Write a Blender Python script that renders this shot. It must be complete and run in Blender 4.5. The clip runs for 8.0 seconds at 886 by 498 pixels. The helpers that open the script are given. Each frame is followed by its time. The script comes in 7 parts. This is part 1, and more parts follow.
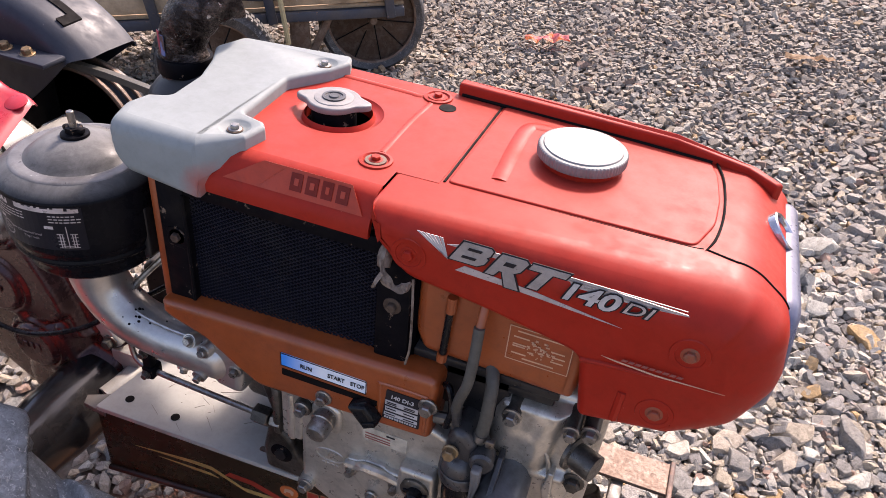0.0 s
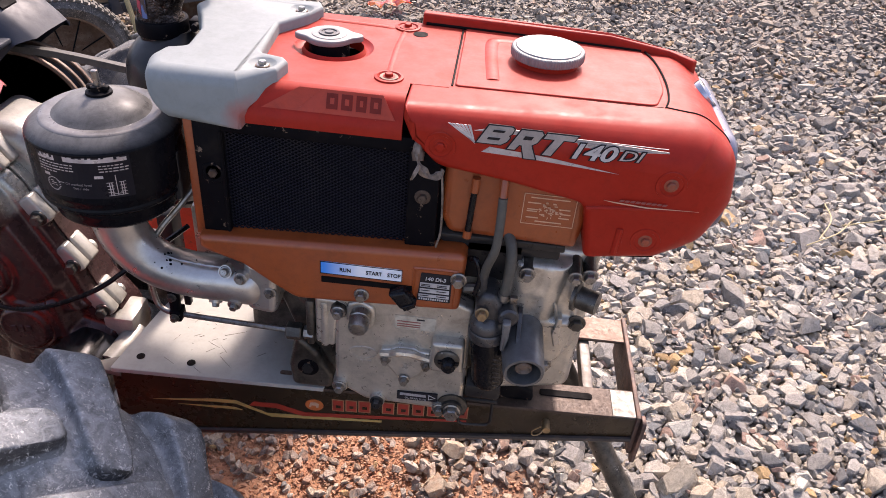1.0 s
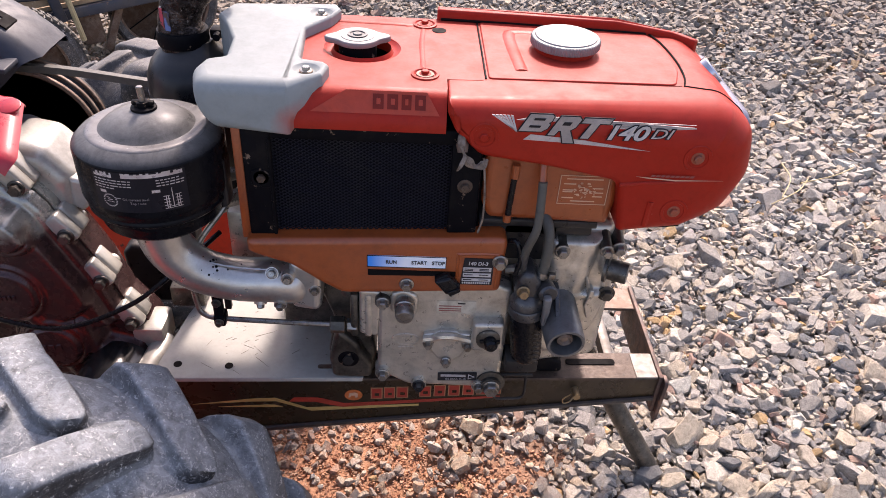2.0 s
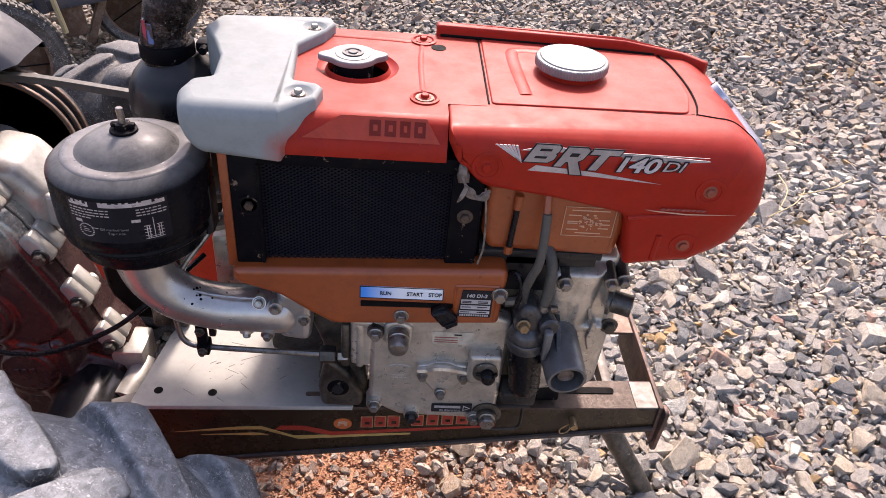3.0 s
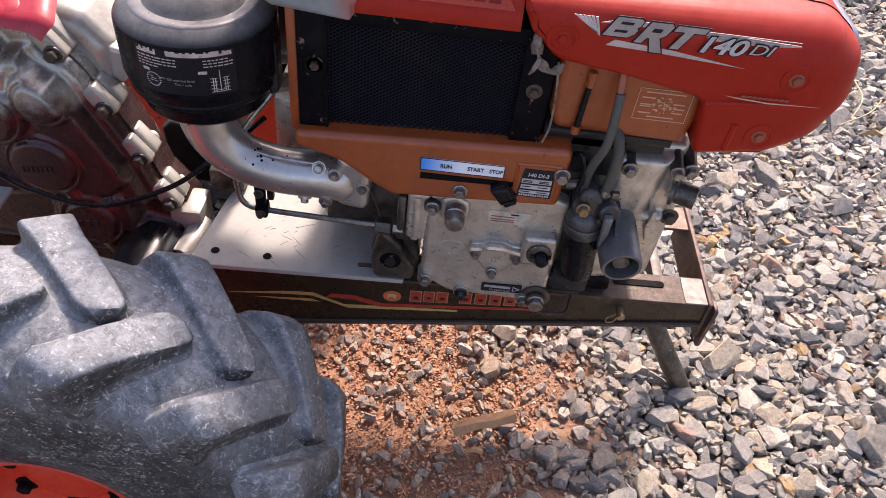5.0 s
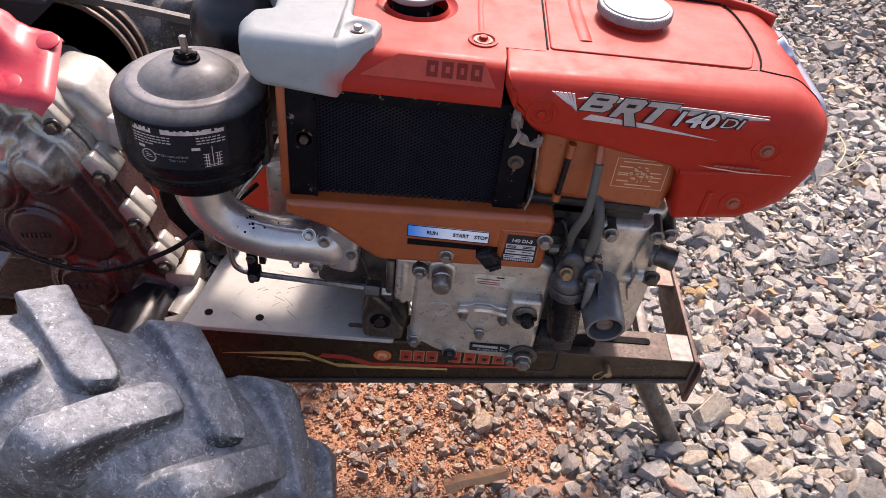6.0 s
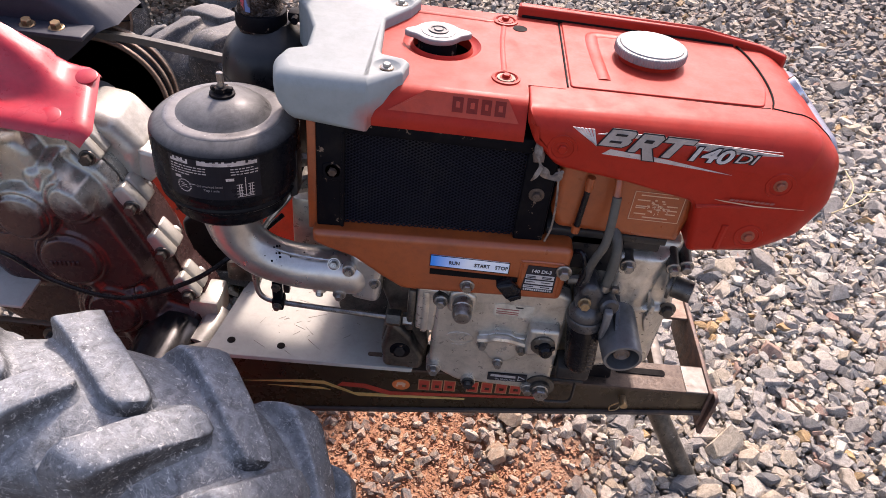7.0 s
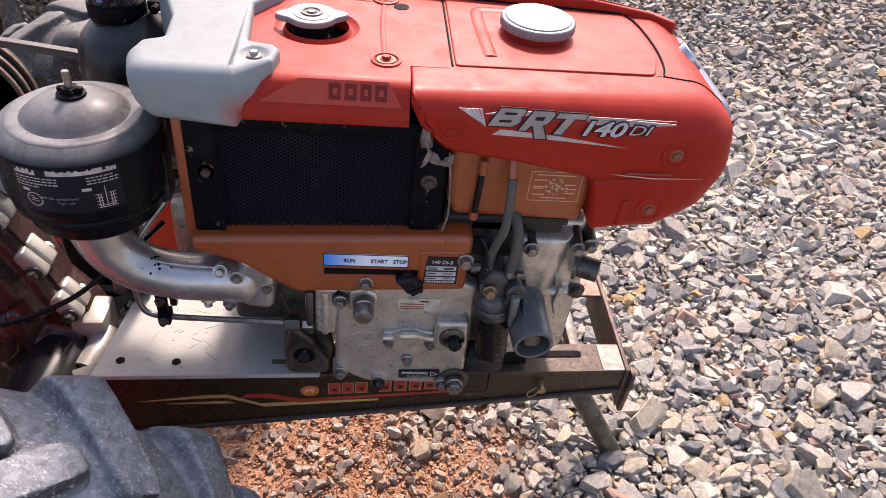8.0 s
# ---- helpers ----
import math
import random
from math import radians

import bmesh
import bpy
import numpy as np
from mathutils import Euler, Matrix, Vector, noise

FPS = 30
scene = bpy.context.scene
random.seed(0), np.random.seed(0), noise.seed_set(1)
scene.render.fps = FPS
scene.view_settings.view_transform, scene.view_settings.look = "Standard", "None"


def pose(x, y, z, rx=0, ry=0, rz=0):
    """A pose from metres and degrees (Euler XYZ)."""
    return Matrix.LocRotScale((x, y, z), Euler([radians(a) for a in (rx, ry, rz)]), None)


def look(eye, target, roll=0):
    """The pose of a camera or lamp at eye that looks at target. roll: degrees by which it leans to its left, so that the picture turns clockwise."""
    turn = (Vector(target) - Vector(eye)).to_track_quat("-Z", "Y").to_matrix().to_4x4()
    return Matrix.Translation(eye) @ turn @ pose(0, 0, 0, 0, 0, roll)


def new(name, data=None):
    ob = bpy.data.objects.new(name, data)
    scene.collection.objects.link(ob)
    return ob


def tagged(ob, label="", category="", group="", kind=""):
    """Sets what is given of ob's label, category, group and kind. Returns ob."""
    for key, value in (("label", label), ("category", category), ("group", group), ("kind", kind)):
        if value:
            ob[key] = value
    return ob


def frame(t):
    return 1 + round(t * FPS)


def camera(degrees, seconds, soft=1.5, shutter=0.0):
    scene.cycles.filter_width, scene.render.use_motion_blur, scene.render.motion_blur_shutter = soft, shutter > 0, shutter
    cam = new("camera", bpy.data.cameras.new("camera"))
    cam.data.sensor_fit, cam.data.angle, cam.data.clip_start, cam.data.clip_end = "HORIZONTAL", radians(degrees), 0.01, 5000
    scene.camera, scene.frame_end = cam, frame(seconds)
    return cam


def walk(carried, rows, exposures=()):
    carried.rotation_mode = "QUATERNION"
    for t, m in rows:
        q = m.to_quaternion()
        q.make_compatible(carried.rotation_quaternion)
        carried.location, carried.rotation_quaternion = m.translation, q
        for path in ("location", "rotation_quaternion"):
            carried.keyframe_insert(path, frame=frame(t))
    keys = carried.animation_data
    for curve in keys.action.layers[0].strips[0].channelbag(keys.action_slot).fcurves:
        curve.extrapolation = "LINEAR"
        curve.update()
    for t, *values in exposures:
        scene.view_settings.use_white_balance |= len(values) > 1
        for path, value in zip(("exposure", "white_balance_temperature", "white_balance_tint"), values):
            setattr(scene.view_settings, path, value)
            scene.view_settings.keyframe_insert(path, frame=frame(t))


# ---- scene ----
cam = camera(61.1, 8.0, soft=0.6)
PATH = [
    (0, (0.239, -0.481, 1.159), (-0.339, 1.079, 0.049), 0.5),
    (0.5, (0.263, -0.583, 1.191), (-0.175, 1.034, 0.098), -2.2),
    (1, (0.093, -0.692, 1.16), (-0.069, 0.933, 0.006), -0.8),
    (1.2, (0.041, -0.745, 1.168), (-0.072, 0.865, -0.013), -1.5),
    (2.3, (-0.031, -0.713, 1.192), (-0.014, 0.892, 0.0), -1.8),
    (2.5, (-0.028, -0.692, 1.192), (-0.012, 0.911, -0.004), -1.3),
    (3, (-0.042, -0.666, 1.202), (-0.007, 0.926, -0.008), -0.6),
    (3.5, (-0.049, -0.659, 1.211), (-0.013, 0.909, -0.031), 0.1),
    (4, (-0.044, -0.662, 1.212), (-0.03, 0.853, -0.093), 0.9),
    (4.5, (-0.063, -0.673, 1.179), (-0.095, 0.761, -0.216), 1.3),
    (4.7, (-0.067, -0.676, 1.171), (-0.126, 0.729, -0.251), 1.1),
    (5.8, (-0.052, -0.669, 1.211), (-0.124, 0.794, -0.152), 0.3),
    (6, (-0.051, -0.672, 1.214), (-0.12, 0.813, -0.124), 0.3),
    (6.5, (-0.05, -0.681, 1.222), (-0.114, 0.854, -0.058), 0.4),
    (7, (-0.07, -0.697, 1.225), (-0.157, 0.849, -0.04), 0.4),
    (7.5, (-0.013, -0.715, 1.208), (-0.038, 0.822, -0.071), 0.3),
    (8, (-0.031, -0.651, 1.199), (0.071, 0.871, -0.094), 0.5),
]
walk(cam, [(t, look(eye, target, roll)) for t, eye, target, roll in PATH], [(0.0, 1.38, 7000, 26), (8.0, 1.38, 7000, 26)])

# ---- daylight ----
SUN_WAY = Vector((0.25, 0.95, 1.0)).normalized()
world = bpy.data.worlds.new("sky")
scene.world = world
world.use_nodes = True
wt = world.node_tree
wt.nodes.clear()
w_out = wt.nodes.new("ShaderNodeOutputWorld")
w_bg = wt.nodes.new("ShaderNodeBackground")
w_sky = wt.nodes.new("ShaderNodeTexSky")
w_sky.sky_type = "NISHITA"
w_sky.sun_disc = False
w_sky.dust_density = 3.0
w_sky.sun_elevation = math.asin(SUN_WAY.z)
w_sky.sun_rotation = math.atan2(SUN_WAY.x, SUN_WAY.y)
w_bg.inputs["Strength"].default_value = 0.15
wt.links.new(w_sky.outputs[0], w_bg.inputs[0])
wt.links.new(w_bg.outputs[0], w_out.inputs[0])
sun_data = bpy.data.lights.new("sun", "SUN")
sun_data.energy = 2.75
sun_data.angle = radians(7.0)
sun_data.color = (1.0, 0.95, 0.87)
sun = new("sun", sun_data)
sun.matrix_world = look(SUN_WAY * 20, (0, 0, 0))

# ---- materials ----


def nodes_of(name):
    m = bpy.data.materials.new(name)
    m.use_nodes = True
    t = m.node_tree
    return m, t, t.nodes["Principled BSDF"]


def link(t, a, b):
    t.links.new(a, b)


def noise_node(t, vec, scale, detail=5.0, rough=0.6, dist=0.0):
    n = t.nodes.new("ShaderNodeTexNoise")
    n.inputs["Scale"].default_value = scale
    n.inputs["Detail"].default_value = detail
    n.inputs["Roughness"].default_value = rough
    n.inputs["Distortion"].default_value = dist
    link(t, vec, n.inputs["Vector"])
    return n.outputs["Fac"]


def ramp_node(t, fac, stops):
    r = t.nodes.new("ShaderNodeValToRGB")
    els = r.color_ramp.elements
    while len(els) < len(stops):
        els.new(0.5)
    for e, (p, c) in zip(els, stops):
        e.position = p
        e.color = (c, c, c, 1) if isinstance(c, (int, float)) else (*c, 1)
    link(t, fac, r.inputs[0])
    return r.outputs[0]


def mix_node(t, fac, a, b, kind="MIX"):
    n = t.nodes.new("ShaderNodeMix")
    n.data_type = "RGBA"
    n.blend_type = kind
    for sock, v in ((n.inputs[0], fac), (n.inputs[6], a), (n.inputs[7], b)):
        if isinstance(v, (int, float)):
            sock.default_value = v
        elif isinstance(v, tuple):
            sock.default_value = (*v, 1)
        else:
            link(t, v, sock)
    return n.outputs[2]


def bump_node(t, height, strength, distance, bsdf):
    b = t.nodes.new("ShaderNodeBump")
    b.inputs["Strength"].default_value = strength
    b.inputs["Distance"].default_value = distance
    link(t, height, b.inputs["Height"])
    link(t, b.outputs[0], bsdf.inputs["Normal"])


def surface(name, base, rough=0.5, metal=0.0, tone=None, tone_at=(0.45, 0.62), tone_scale=9.0, speck=None, speck_at=0.68,
            speck_scale=160.0, bump=0.15, bump_scale=240.0, bump_size=0.0006, coat=0.0, rough_var=0.15, spec=0.5, grime=0.22):
    """Base colour, a slow change to tone, small specks of dirt or bare metal, grain in relief and in the gloss."""
    m, t, b = nodes_of(name)
    vec = t.nodes.new("ShaderNodeTexCoord").outputs["Object"]
    col = base
    if tone:
        slow = ramp_node(t, noise_node(t, vec, tone_scale, 6.0, 0.65, 0.3), [(tone_at[0], 0.0), (tone_at[1], 1.0)])
        col = mix_node(t, slow, base, tone)
    if speck:
        fine = ramp_node(t, noise_node(t, vec, speck_scale, 4.0, 0.7), [(speck_at, 0.0), (speck_at + 0.04, 1.0)])
        col = mix_node(t, fine, col, speck)
    if grime:
        wear = ramp_node(t, noise_node(t, vec, 55, 8, 0.78, 0.4), [(0.32, 1.0 - grime), (0.5, 1.0), (0.7, 1.0 + grime * 0.6)])
        col = mix_node(t, 1.0, col, wear, "MULTIPLY")
    if isinstance(col, tuple):
        b.inputs["Base Color"].default_value = (*col, 1)
    else:
        link(t, col, b.inputs["Base Color"])
    rv = ramp_node(t, noise_node(t, vec, tone_scale * 4, 5.0, 0.7), [(0.3, max(0.03, rough - rough_var)), (0.7, min(1.0, rough + rough_var))])
    link(t, rv, b.inputs["Roughness"])
    b.inputs["Metallic"].default_value = metal
    b.inputs["Specular IOR Level"].default_value = spec
    b.inputs["Coat Weight"].default_value = coat
    b.inputs["Coat Roughness"].default_value = 0.25
    if bump:
        bump_node(t, noise_node(t, vec, bump_scale, 4.0, 0.65), bump, bump_size, b)
    return m



def dust_sheen(m, colour, most, lo=0.55, hi=0.95, rough=0.7, scale=38, dist=0.5, least=0.45):
    """Dusty road film and painted sky sheen on whatever faces up, thicker in blotches."""
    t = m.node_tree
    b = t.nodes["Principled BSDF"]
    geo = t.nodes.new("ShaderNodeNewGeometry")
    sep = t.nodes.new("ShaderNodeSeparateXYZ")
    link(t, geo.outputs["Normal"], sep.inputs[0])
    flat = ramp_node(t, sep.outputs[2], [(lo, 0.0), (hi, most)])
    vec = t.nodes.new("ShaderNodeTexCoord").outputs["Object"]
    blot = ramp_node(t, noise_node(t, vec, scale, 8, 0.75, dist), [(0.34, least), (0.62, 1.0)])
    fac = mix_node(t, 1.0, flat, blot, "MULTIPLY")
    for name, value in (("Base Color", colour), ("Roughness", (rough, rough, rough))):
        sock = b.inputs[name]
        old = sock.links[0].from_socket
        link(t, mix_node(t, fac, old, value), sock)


RED = surface("faded_red_paint", (0.30, 0.0145, 0.006), 0.46, 0, (0.31, 0.022, 0.010), (0.4, 0.7), 7, (0.60, 0.22, 0.16), 0.74, 90, 0.08, 300, 0.0004, coat=0.0, grime=0.18, spec=0.16)
RED_RUST = surface("red_brown_rust", (0.066, 0.040, 0.032), 0.6, 0.2, (0.15, 0.08, 0.055), (0.45, 0.65), 50, (0.3, 0.24, 0.2), 0.72, 120, 0.4, 220, 0.001)
RUSTY_RED = surface("rusted_red_paint", (0.26, 0.05, 0.022), 0.5, 0.1, (0.16, 0.07, 0.045), (0.45, 0.65), 90, (0.4, 0.2, 0.14), 0.7, 200, 0.2, 300)
MESH_NAVY = surface("navy_mesh_paint", (0.013, 0.0138, 0.022), 0.45, 0, (0.03, 0.028, 0.03), (0.5, 0.75), 20, None, bump=0.0, spec=0.12)
INK_SUNNED = surface("sunned_orange_print", (0.36, 0.034, 0.011), 0.46, bump=0.0, spec=0.36)
INK_MAROON = surface("maroon_print", (0.16, 0.018, 0.012), 0.55, bump=0.0, spec=0.15)
AXLE_STEEL = surface("oily_black_axle_paint", (0.011, 0.011, 0.012), 0.17, 0.0, (0.018, 0.016, 0.015), (0.45, 0.7), 12, (0.06, 0.05, 0.04), 0.74, 80, bump=0.1, rough_var=0.05, spec=0.5)
DARK_RUST = surface("dark_rusted_steel", (0.052, 0.032, 0.022), 0.62, 0.3, (0.095, 0.066, 0.048), (0.45, 0.7), 60, (0.03, 0.018, 0.012), 0.6, 150, 0.4, 220, 0.001)
RED_PANEL = surface("red_cover_paint", (0.32, 0.012, 0.022), 0.34, 0, (0.35, 0.026, 0.038), (0.45, 0.7), 8, (0.3, 0.12, 0.1), 0.74, 60, 0.1, 200, 0.0005, coat=0.08, spec=0.4)
ORANGE_RED = surface("orange_red_paint", (0.58, 0.034, 0.010), 0.45, 0, (0.55, 0.06, 0.02), (0.45, 0.65), 6, (0.1, 0.03, 0.02), 0.66, 30, 0.1, 200, 0.0005)
BROWN = surface("orange_brown_paint", (0.27, 0.057, 0.0125), 0.40, 0, (0.225, 0.048, 0.0125), (0.4, 0.7), 12, (0.5, 0.28, 0.17), 0.76, 70, 0.08, 260, 0.0004, coat=0.15)
WHITE = surface("white_plastic", (0.215, 0.240, 0.238), 0.58, 0, (0.192, 0.213, 0.21), (0.45, 0.75), 14, (0.33, 0.27, 0.22), 0.75, 60, 0.12, 350, 0.0005, grime=0.1, spec=0.15)
BLACK = surface("black_enamel", (0.011, 0.011, 0.012), 0.36, 0, (0.03, 0.028, 0.027), (0.5, 0.8), 16, (0.11, 0.09, 0.07), 0.72, 140, 0.12, 260, 0.0005, spec=0.3)
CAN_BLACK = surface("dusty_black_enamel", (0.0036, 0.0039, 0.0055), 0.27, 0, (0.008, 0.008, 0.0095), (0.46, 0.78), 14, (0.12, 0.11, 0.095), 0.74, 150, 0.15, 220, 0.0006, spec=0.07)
MOTTLED_GREY = surface("mottled_grey_enamel", (0.15, 0.145, 0.14), 0.38, 0.2, (0.075, 0.072, 0.07), (0.42, 0.7), 26, (0.26, 0.25, 0.235), 0.66, 90, 0.12, 260, spec=0.4)
BLACK_RUST = surface("chipped_black_paint", (0.004, 0.004, 0.0055), 0.5, 0, (0.011, 0.0095, 0.009), (0.5, 0.7), 20, (0.15, 0.105, 0.075), 0.625, 75, 0.25, 200, 0.0008, spec=0.05)
BLACK_PLASTIC = surface("black_plastic", (0.005, 0.005, 0.0065), 0.24, 0, (0.010, 0.010, 0.011), (0.5, 0.8), 30, None, bump=0.1, spec=0.2)
RAD_BLACK = surface("radiator_core", (0.0018, 0.0018, 0.003), 0.7, 0, (0.006, 0.006, 0.008), (0.45, 0.7), 30, None, bump=0.1, spec=0.02)
GUARD = surface("dusty_black_guard", (0.022, 0.026, 0.036), 0.5, 0, (0.029, 0.033, 0.043), (0.45, 0.8), 12, (0.16, 0.15, 0.14), 0.74, 120, 0.12, 260, spec=0.3)
CAST = surface("cast_aluminium", (0.50, 0.462, 0.398), 0.34, 0.65, (0.31, 0.282, 0.238), (0.42, 0.72), 16, (0.06, 0.05, 0.04), 0.715, 70, 0.3, 420, 0.0007, grime=0.28, rough_var=0.12)
GUNMETAL = surface("smooth_grey_casting", (0.47, 0.447, 0.415), 0.33, 0.75, (0.29, 0.265, 0.24), (0.42, 0.75), 13, (0.03, 0.025, 0.022), 0.675, 62, 0.2, 380, 0.0006, grime=0.12, rough_var=0.08)
CAST_DARK = surface("oily_cast_iron", (0.10, 0.09, 0.076), 0.38, 0.55, (0.028, 0.024, 0.02), (0.4, 0.65), 26, (0.3, 0.27, 0.23), 0.68, 70, 0.4, 300, 0.001, grime=0.5)
GEAR = surface("silver_gearbox_paint", (0.40, 0.385, 0.34), 0.33, 0.35, (0.15, 0.138, 0.12), (0.45, 0.8), 10, (0.10, 0.07, 0.055), 0.76, 70, 0.22, 190, 0.0008, grime=0.18, rough_var=0.06)
STEEL = surface("zinc_steel", (0.27, 0.26, 0.245), 0.36, 0.85, (0.15, 0.12, 0.09), (0.45, 0.7), 60, (0.13, 0.09, 0.06), 0.70, 200, 0.15, 400)
STEEL_RUST = surface("rusty_steel", (0.12, 0.075, 0.052), 0.6, 0.35, (0.19, 0.15, 0.12), (0.45, 0.7), 40, (0.07, 0.035, 0.022), 0.62, 120, 0.4, 220, 0.001)
TUBE_GREY = surface("grey_die_cast_tube", (0.125, 0.127, 0.13), 0.4, 0.4, (0.075, 0.073, 0.07), (0.42, 0.7), 30, (0.05, 0.045, 0.04), 0.72, 110, 0.2, 300)
SILVER = surface("scratched_silver_paint", (0.14, 0.13, 0.117), 0.5, 0.3, (0.10, 0.085, 0.07), (0.42, 0.65), 22, (0.11, 0.055, 0.03), 0.62, 55, 0.15, 260)
DECK = surface("scratched_bare_deck", (0.35, 0.35, 0.32), 0.62, 0.0, (0.31, 0.31, 0.275), (0.45, 0.7), 9, (0.2, 0.11, 0.06), 0.76, 55, 0.12, 260, grime=0.15, rough_var=0.1)
OLIVE = surface("olive_beam_paint", (0.034, 0.022, 0.011), 0.3, 0.0, (0.022, 0.013, 0.008), (0.4, 0.65), 9, (0.2, 0.14, 0.09), 0.75, 60, 0.12, 220, coat=0.0, spec=0.35)
BEAM_EDGE = surface("dark_worn_edge", (0.035, 0.025, 0.02), 0.5, 0.2, (0.09, 0.06, 0.04), (0.5, 0.7), 30, None, bump=0.2)
RUBBER_HOSE = surface("grey_rubber_hose", (0.066, 0.062, 0.052), 0.6, 0, (0.05, 0.046, 0.038), (0.45, 0.7), 40, None, bump=0.2)
CHROME = surface("brushed_cap_metal", (0.20, 0.197, 0.192), 0.55, 0.3, (0.20, 0.193, 0.19), (0.45, 0.7), 20, (0.3, 0.27, 0.24), 0.78, 90, 0.1, 500)
FILTER_CAST = surface("grey_die_cast", (0.072, 0.07, 0.07), 0.36, 0.5, (0.036, 0.034, 0.033), (0.45, 0.7), 40, (0.26, 0.24, 0.2), 0.74, 120, 0.2, 300)
BRASS = surface("old_brass", (0.30, 0.21, 0.11), 0.45, 0.7, (0.2, 0.135, 0.08), (0.45, 0.7), 60, None)
# Near-black for seams, and for the shade in flat holes, slots and the guard.
DARK_GAP = surface("dark_gap_fill", (0.005, 0.004, 0.004), 0.8, 0, None, bump=0.1, spec=0.1)
GREY_TRIM = surface("blue_grey_trim", (0.10, 0.11, 0.165), 0.35, 0.1, (0.075, 0.083, 0.125), (0.45, 0.7), 20, None)
CLOTH = surface("dirty_rag", (0.24, 0.19, 0.15), 0.9, 0, (0.07, 0.045, 0.03), (0.4, 0.65), 60, None, bump=0.6, bump_scale=400, bump_size=0.001)
EXHAUST = surface("burnt_foil", (0.075, 0.058, 0.052), 0.28, 0.8, (0.016, 0.011, 0.010), (0.44, 0.56), 55, (0.42, 0.38, 0.36), 0.63, 95, 1.0, 130, 0.004)
WOOD = surface("weathered_planks", (0.40, 0.29, 0.18), 0.8, 0, (0.2, 0.14, 0.085), (0.4, 0.65), 8, (0.36, 0.3, 0.23), 0.62, 40, 0.5, 60, 0.003)
BLUE_STEEL = surface("blue_black_frame", (0.03, 0.038, 0.055), 0.5, 0.1, (0.06, 0.055, 0.055), (0.45, 0.7), 9, (0.18, 0.1, 0.06), 0.68, 40, 0.2, 120)
INK_WHITE = surface("white_print", (0.44, 0.43, 0.43), 0.45, 0.1, (0.31, 0.29, 0.29), (0.45, 0.7), 45, bump=0.0)
INK_GREY = surface("silver_print", (0.42, 0.40, 0.41), 0.35, 0.4, (0.33, 0.3, 0.3), (0.45, 0.7), 40, bump=0.0)
INK_SILVER = surface("grey_silver_print", (0.27, 0.255, 0.25), 0.4, 0.3, (0.34, 0.325, 0.32), (0.45, 0.7), 30, bump=0.0)
INK_BLACK = surface("black_print", (0.02, 0.018, 0.02), 0.45, bump=0.0, spec=0.12)
INK_NAVY = surface("navy_black_print", (0.006, 0.0065, 0.011), 0.35, bump=0.0, spec=0.15)
INK_RED = surface("red_print", (0.30, 0.032, 0.018), 0.45, bump=0.0)
SCORCHED_RED = surface("scorched_red_print", (0.36, 0.035, 0.06), 0.45, 0, (0.04, 0.025, 0.025), (0.50, 0.56), 70, (0.3, 0.26, 0.26), 0.70, 120, bump=0.4)
SCORCHED_BLUE = surface("scorched_blue_print", (0.07, 0.13, 0.30), 0.45, 0, (0.04, 0.03, 0.03), (0.48, 0.54), 80, (0.3, 0.28, 0.3), 0.66, 120, bump=0.4)
INK_ORANGE = surface("orange_print", (0.48, 0.12, 0.03), 0.45, bump=0.0)
INK_OCHRE = surface("ochre_print", (0.34, 0.15, 0.075), 0.5, bump=0.0)
INK_GOLD = surface("gold_print", (0.40, 0.27, 0.09), 0.45, bump=0.0)
INK_FADED = surface("faded_dark_print", (0.24, 0.06, 0.05), 0.5, bump=0.0)
INK_PALE = surface("pale_print", (0.50, 0.30, 0.20), 0.5, bump=0.0)
LABEL_CREAM = surface("old_cream_label", (0.46, 0.42, 0.34), 0.5, 0, (0.3, 0.26, 0.2), (0.45, 0.7), 60, bump=0.0)
LENS = surface("headlamp_reflector", (0.45, 0.45, 0.47), 0.16, 0.9, bump=0.0)
WRAPPER = surface("pink_wrapper", (0.6, 0.16, 0.18), 0.5, 0, (0.7, 0.2, 0.05), (0.48, 0.55), 12, None, bump=0.3, bump_scale=60, bump_size=0.004)
STICK_WOOD = surface("split_brown_wood", (0.46, 0.25, 0.12), 0.8, 0, (0.34, 0.17, 0.08), (0.4, 0.65), 30, (0.10, 0.05, 0.03), 0.66, 90, 0.5, 120, 0.002)
DRY_LEAF = surface("dry_leaf", (0.34, 0.21, 0.10), 0.7, 0, (0.25, 0.13, 0.06), (0.45, 0.6), 30, None, bump=0.3)
STRAW = surface("dry_straw", (0.45, 0.37, 0.2), 0.8, 0, None, bump=0.0)


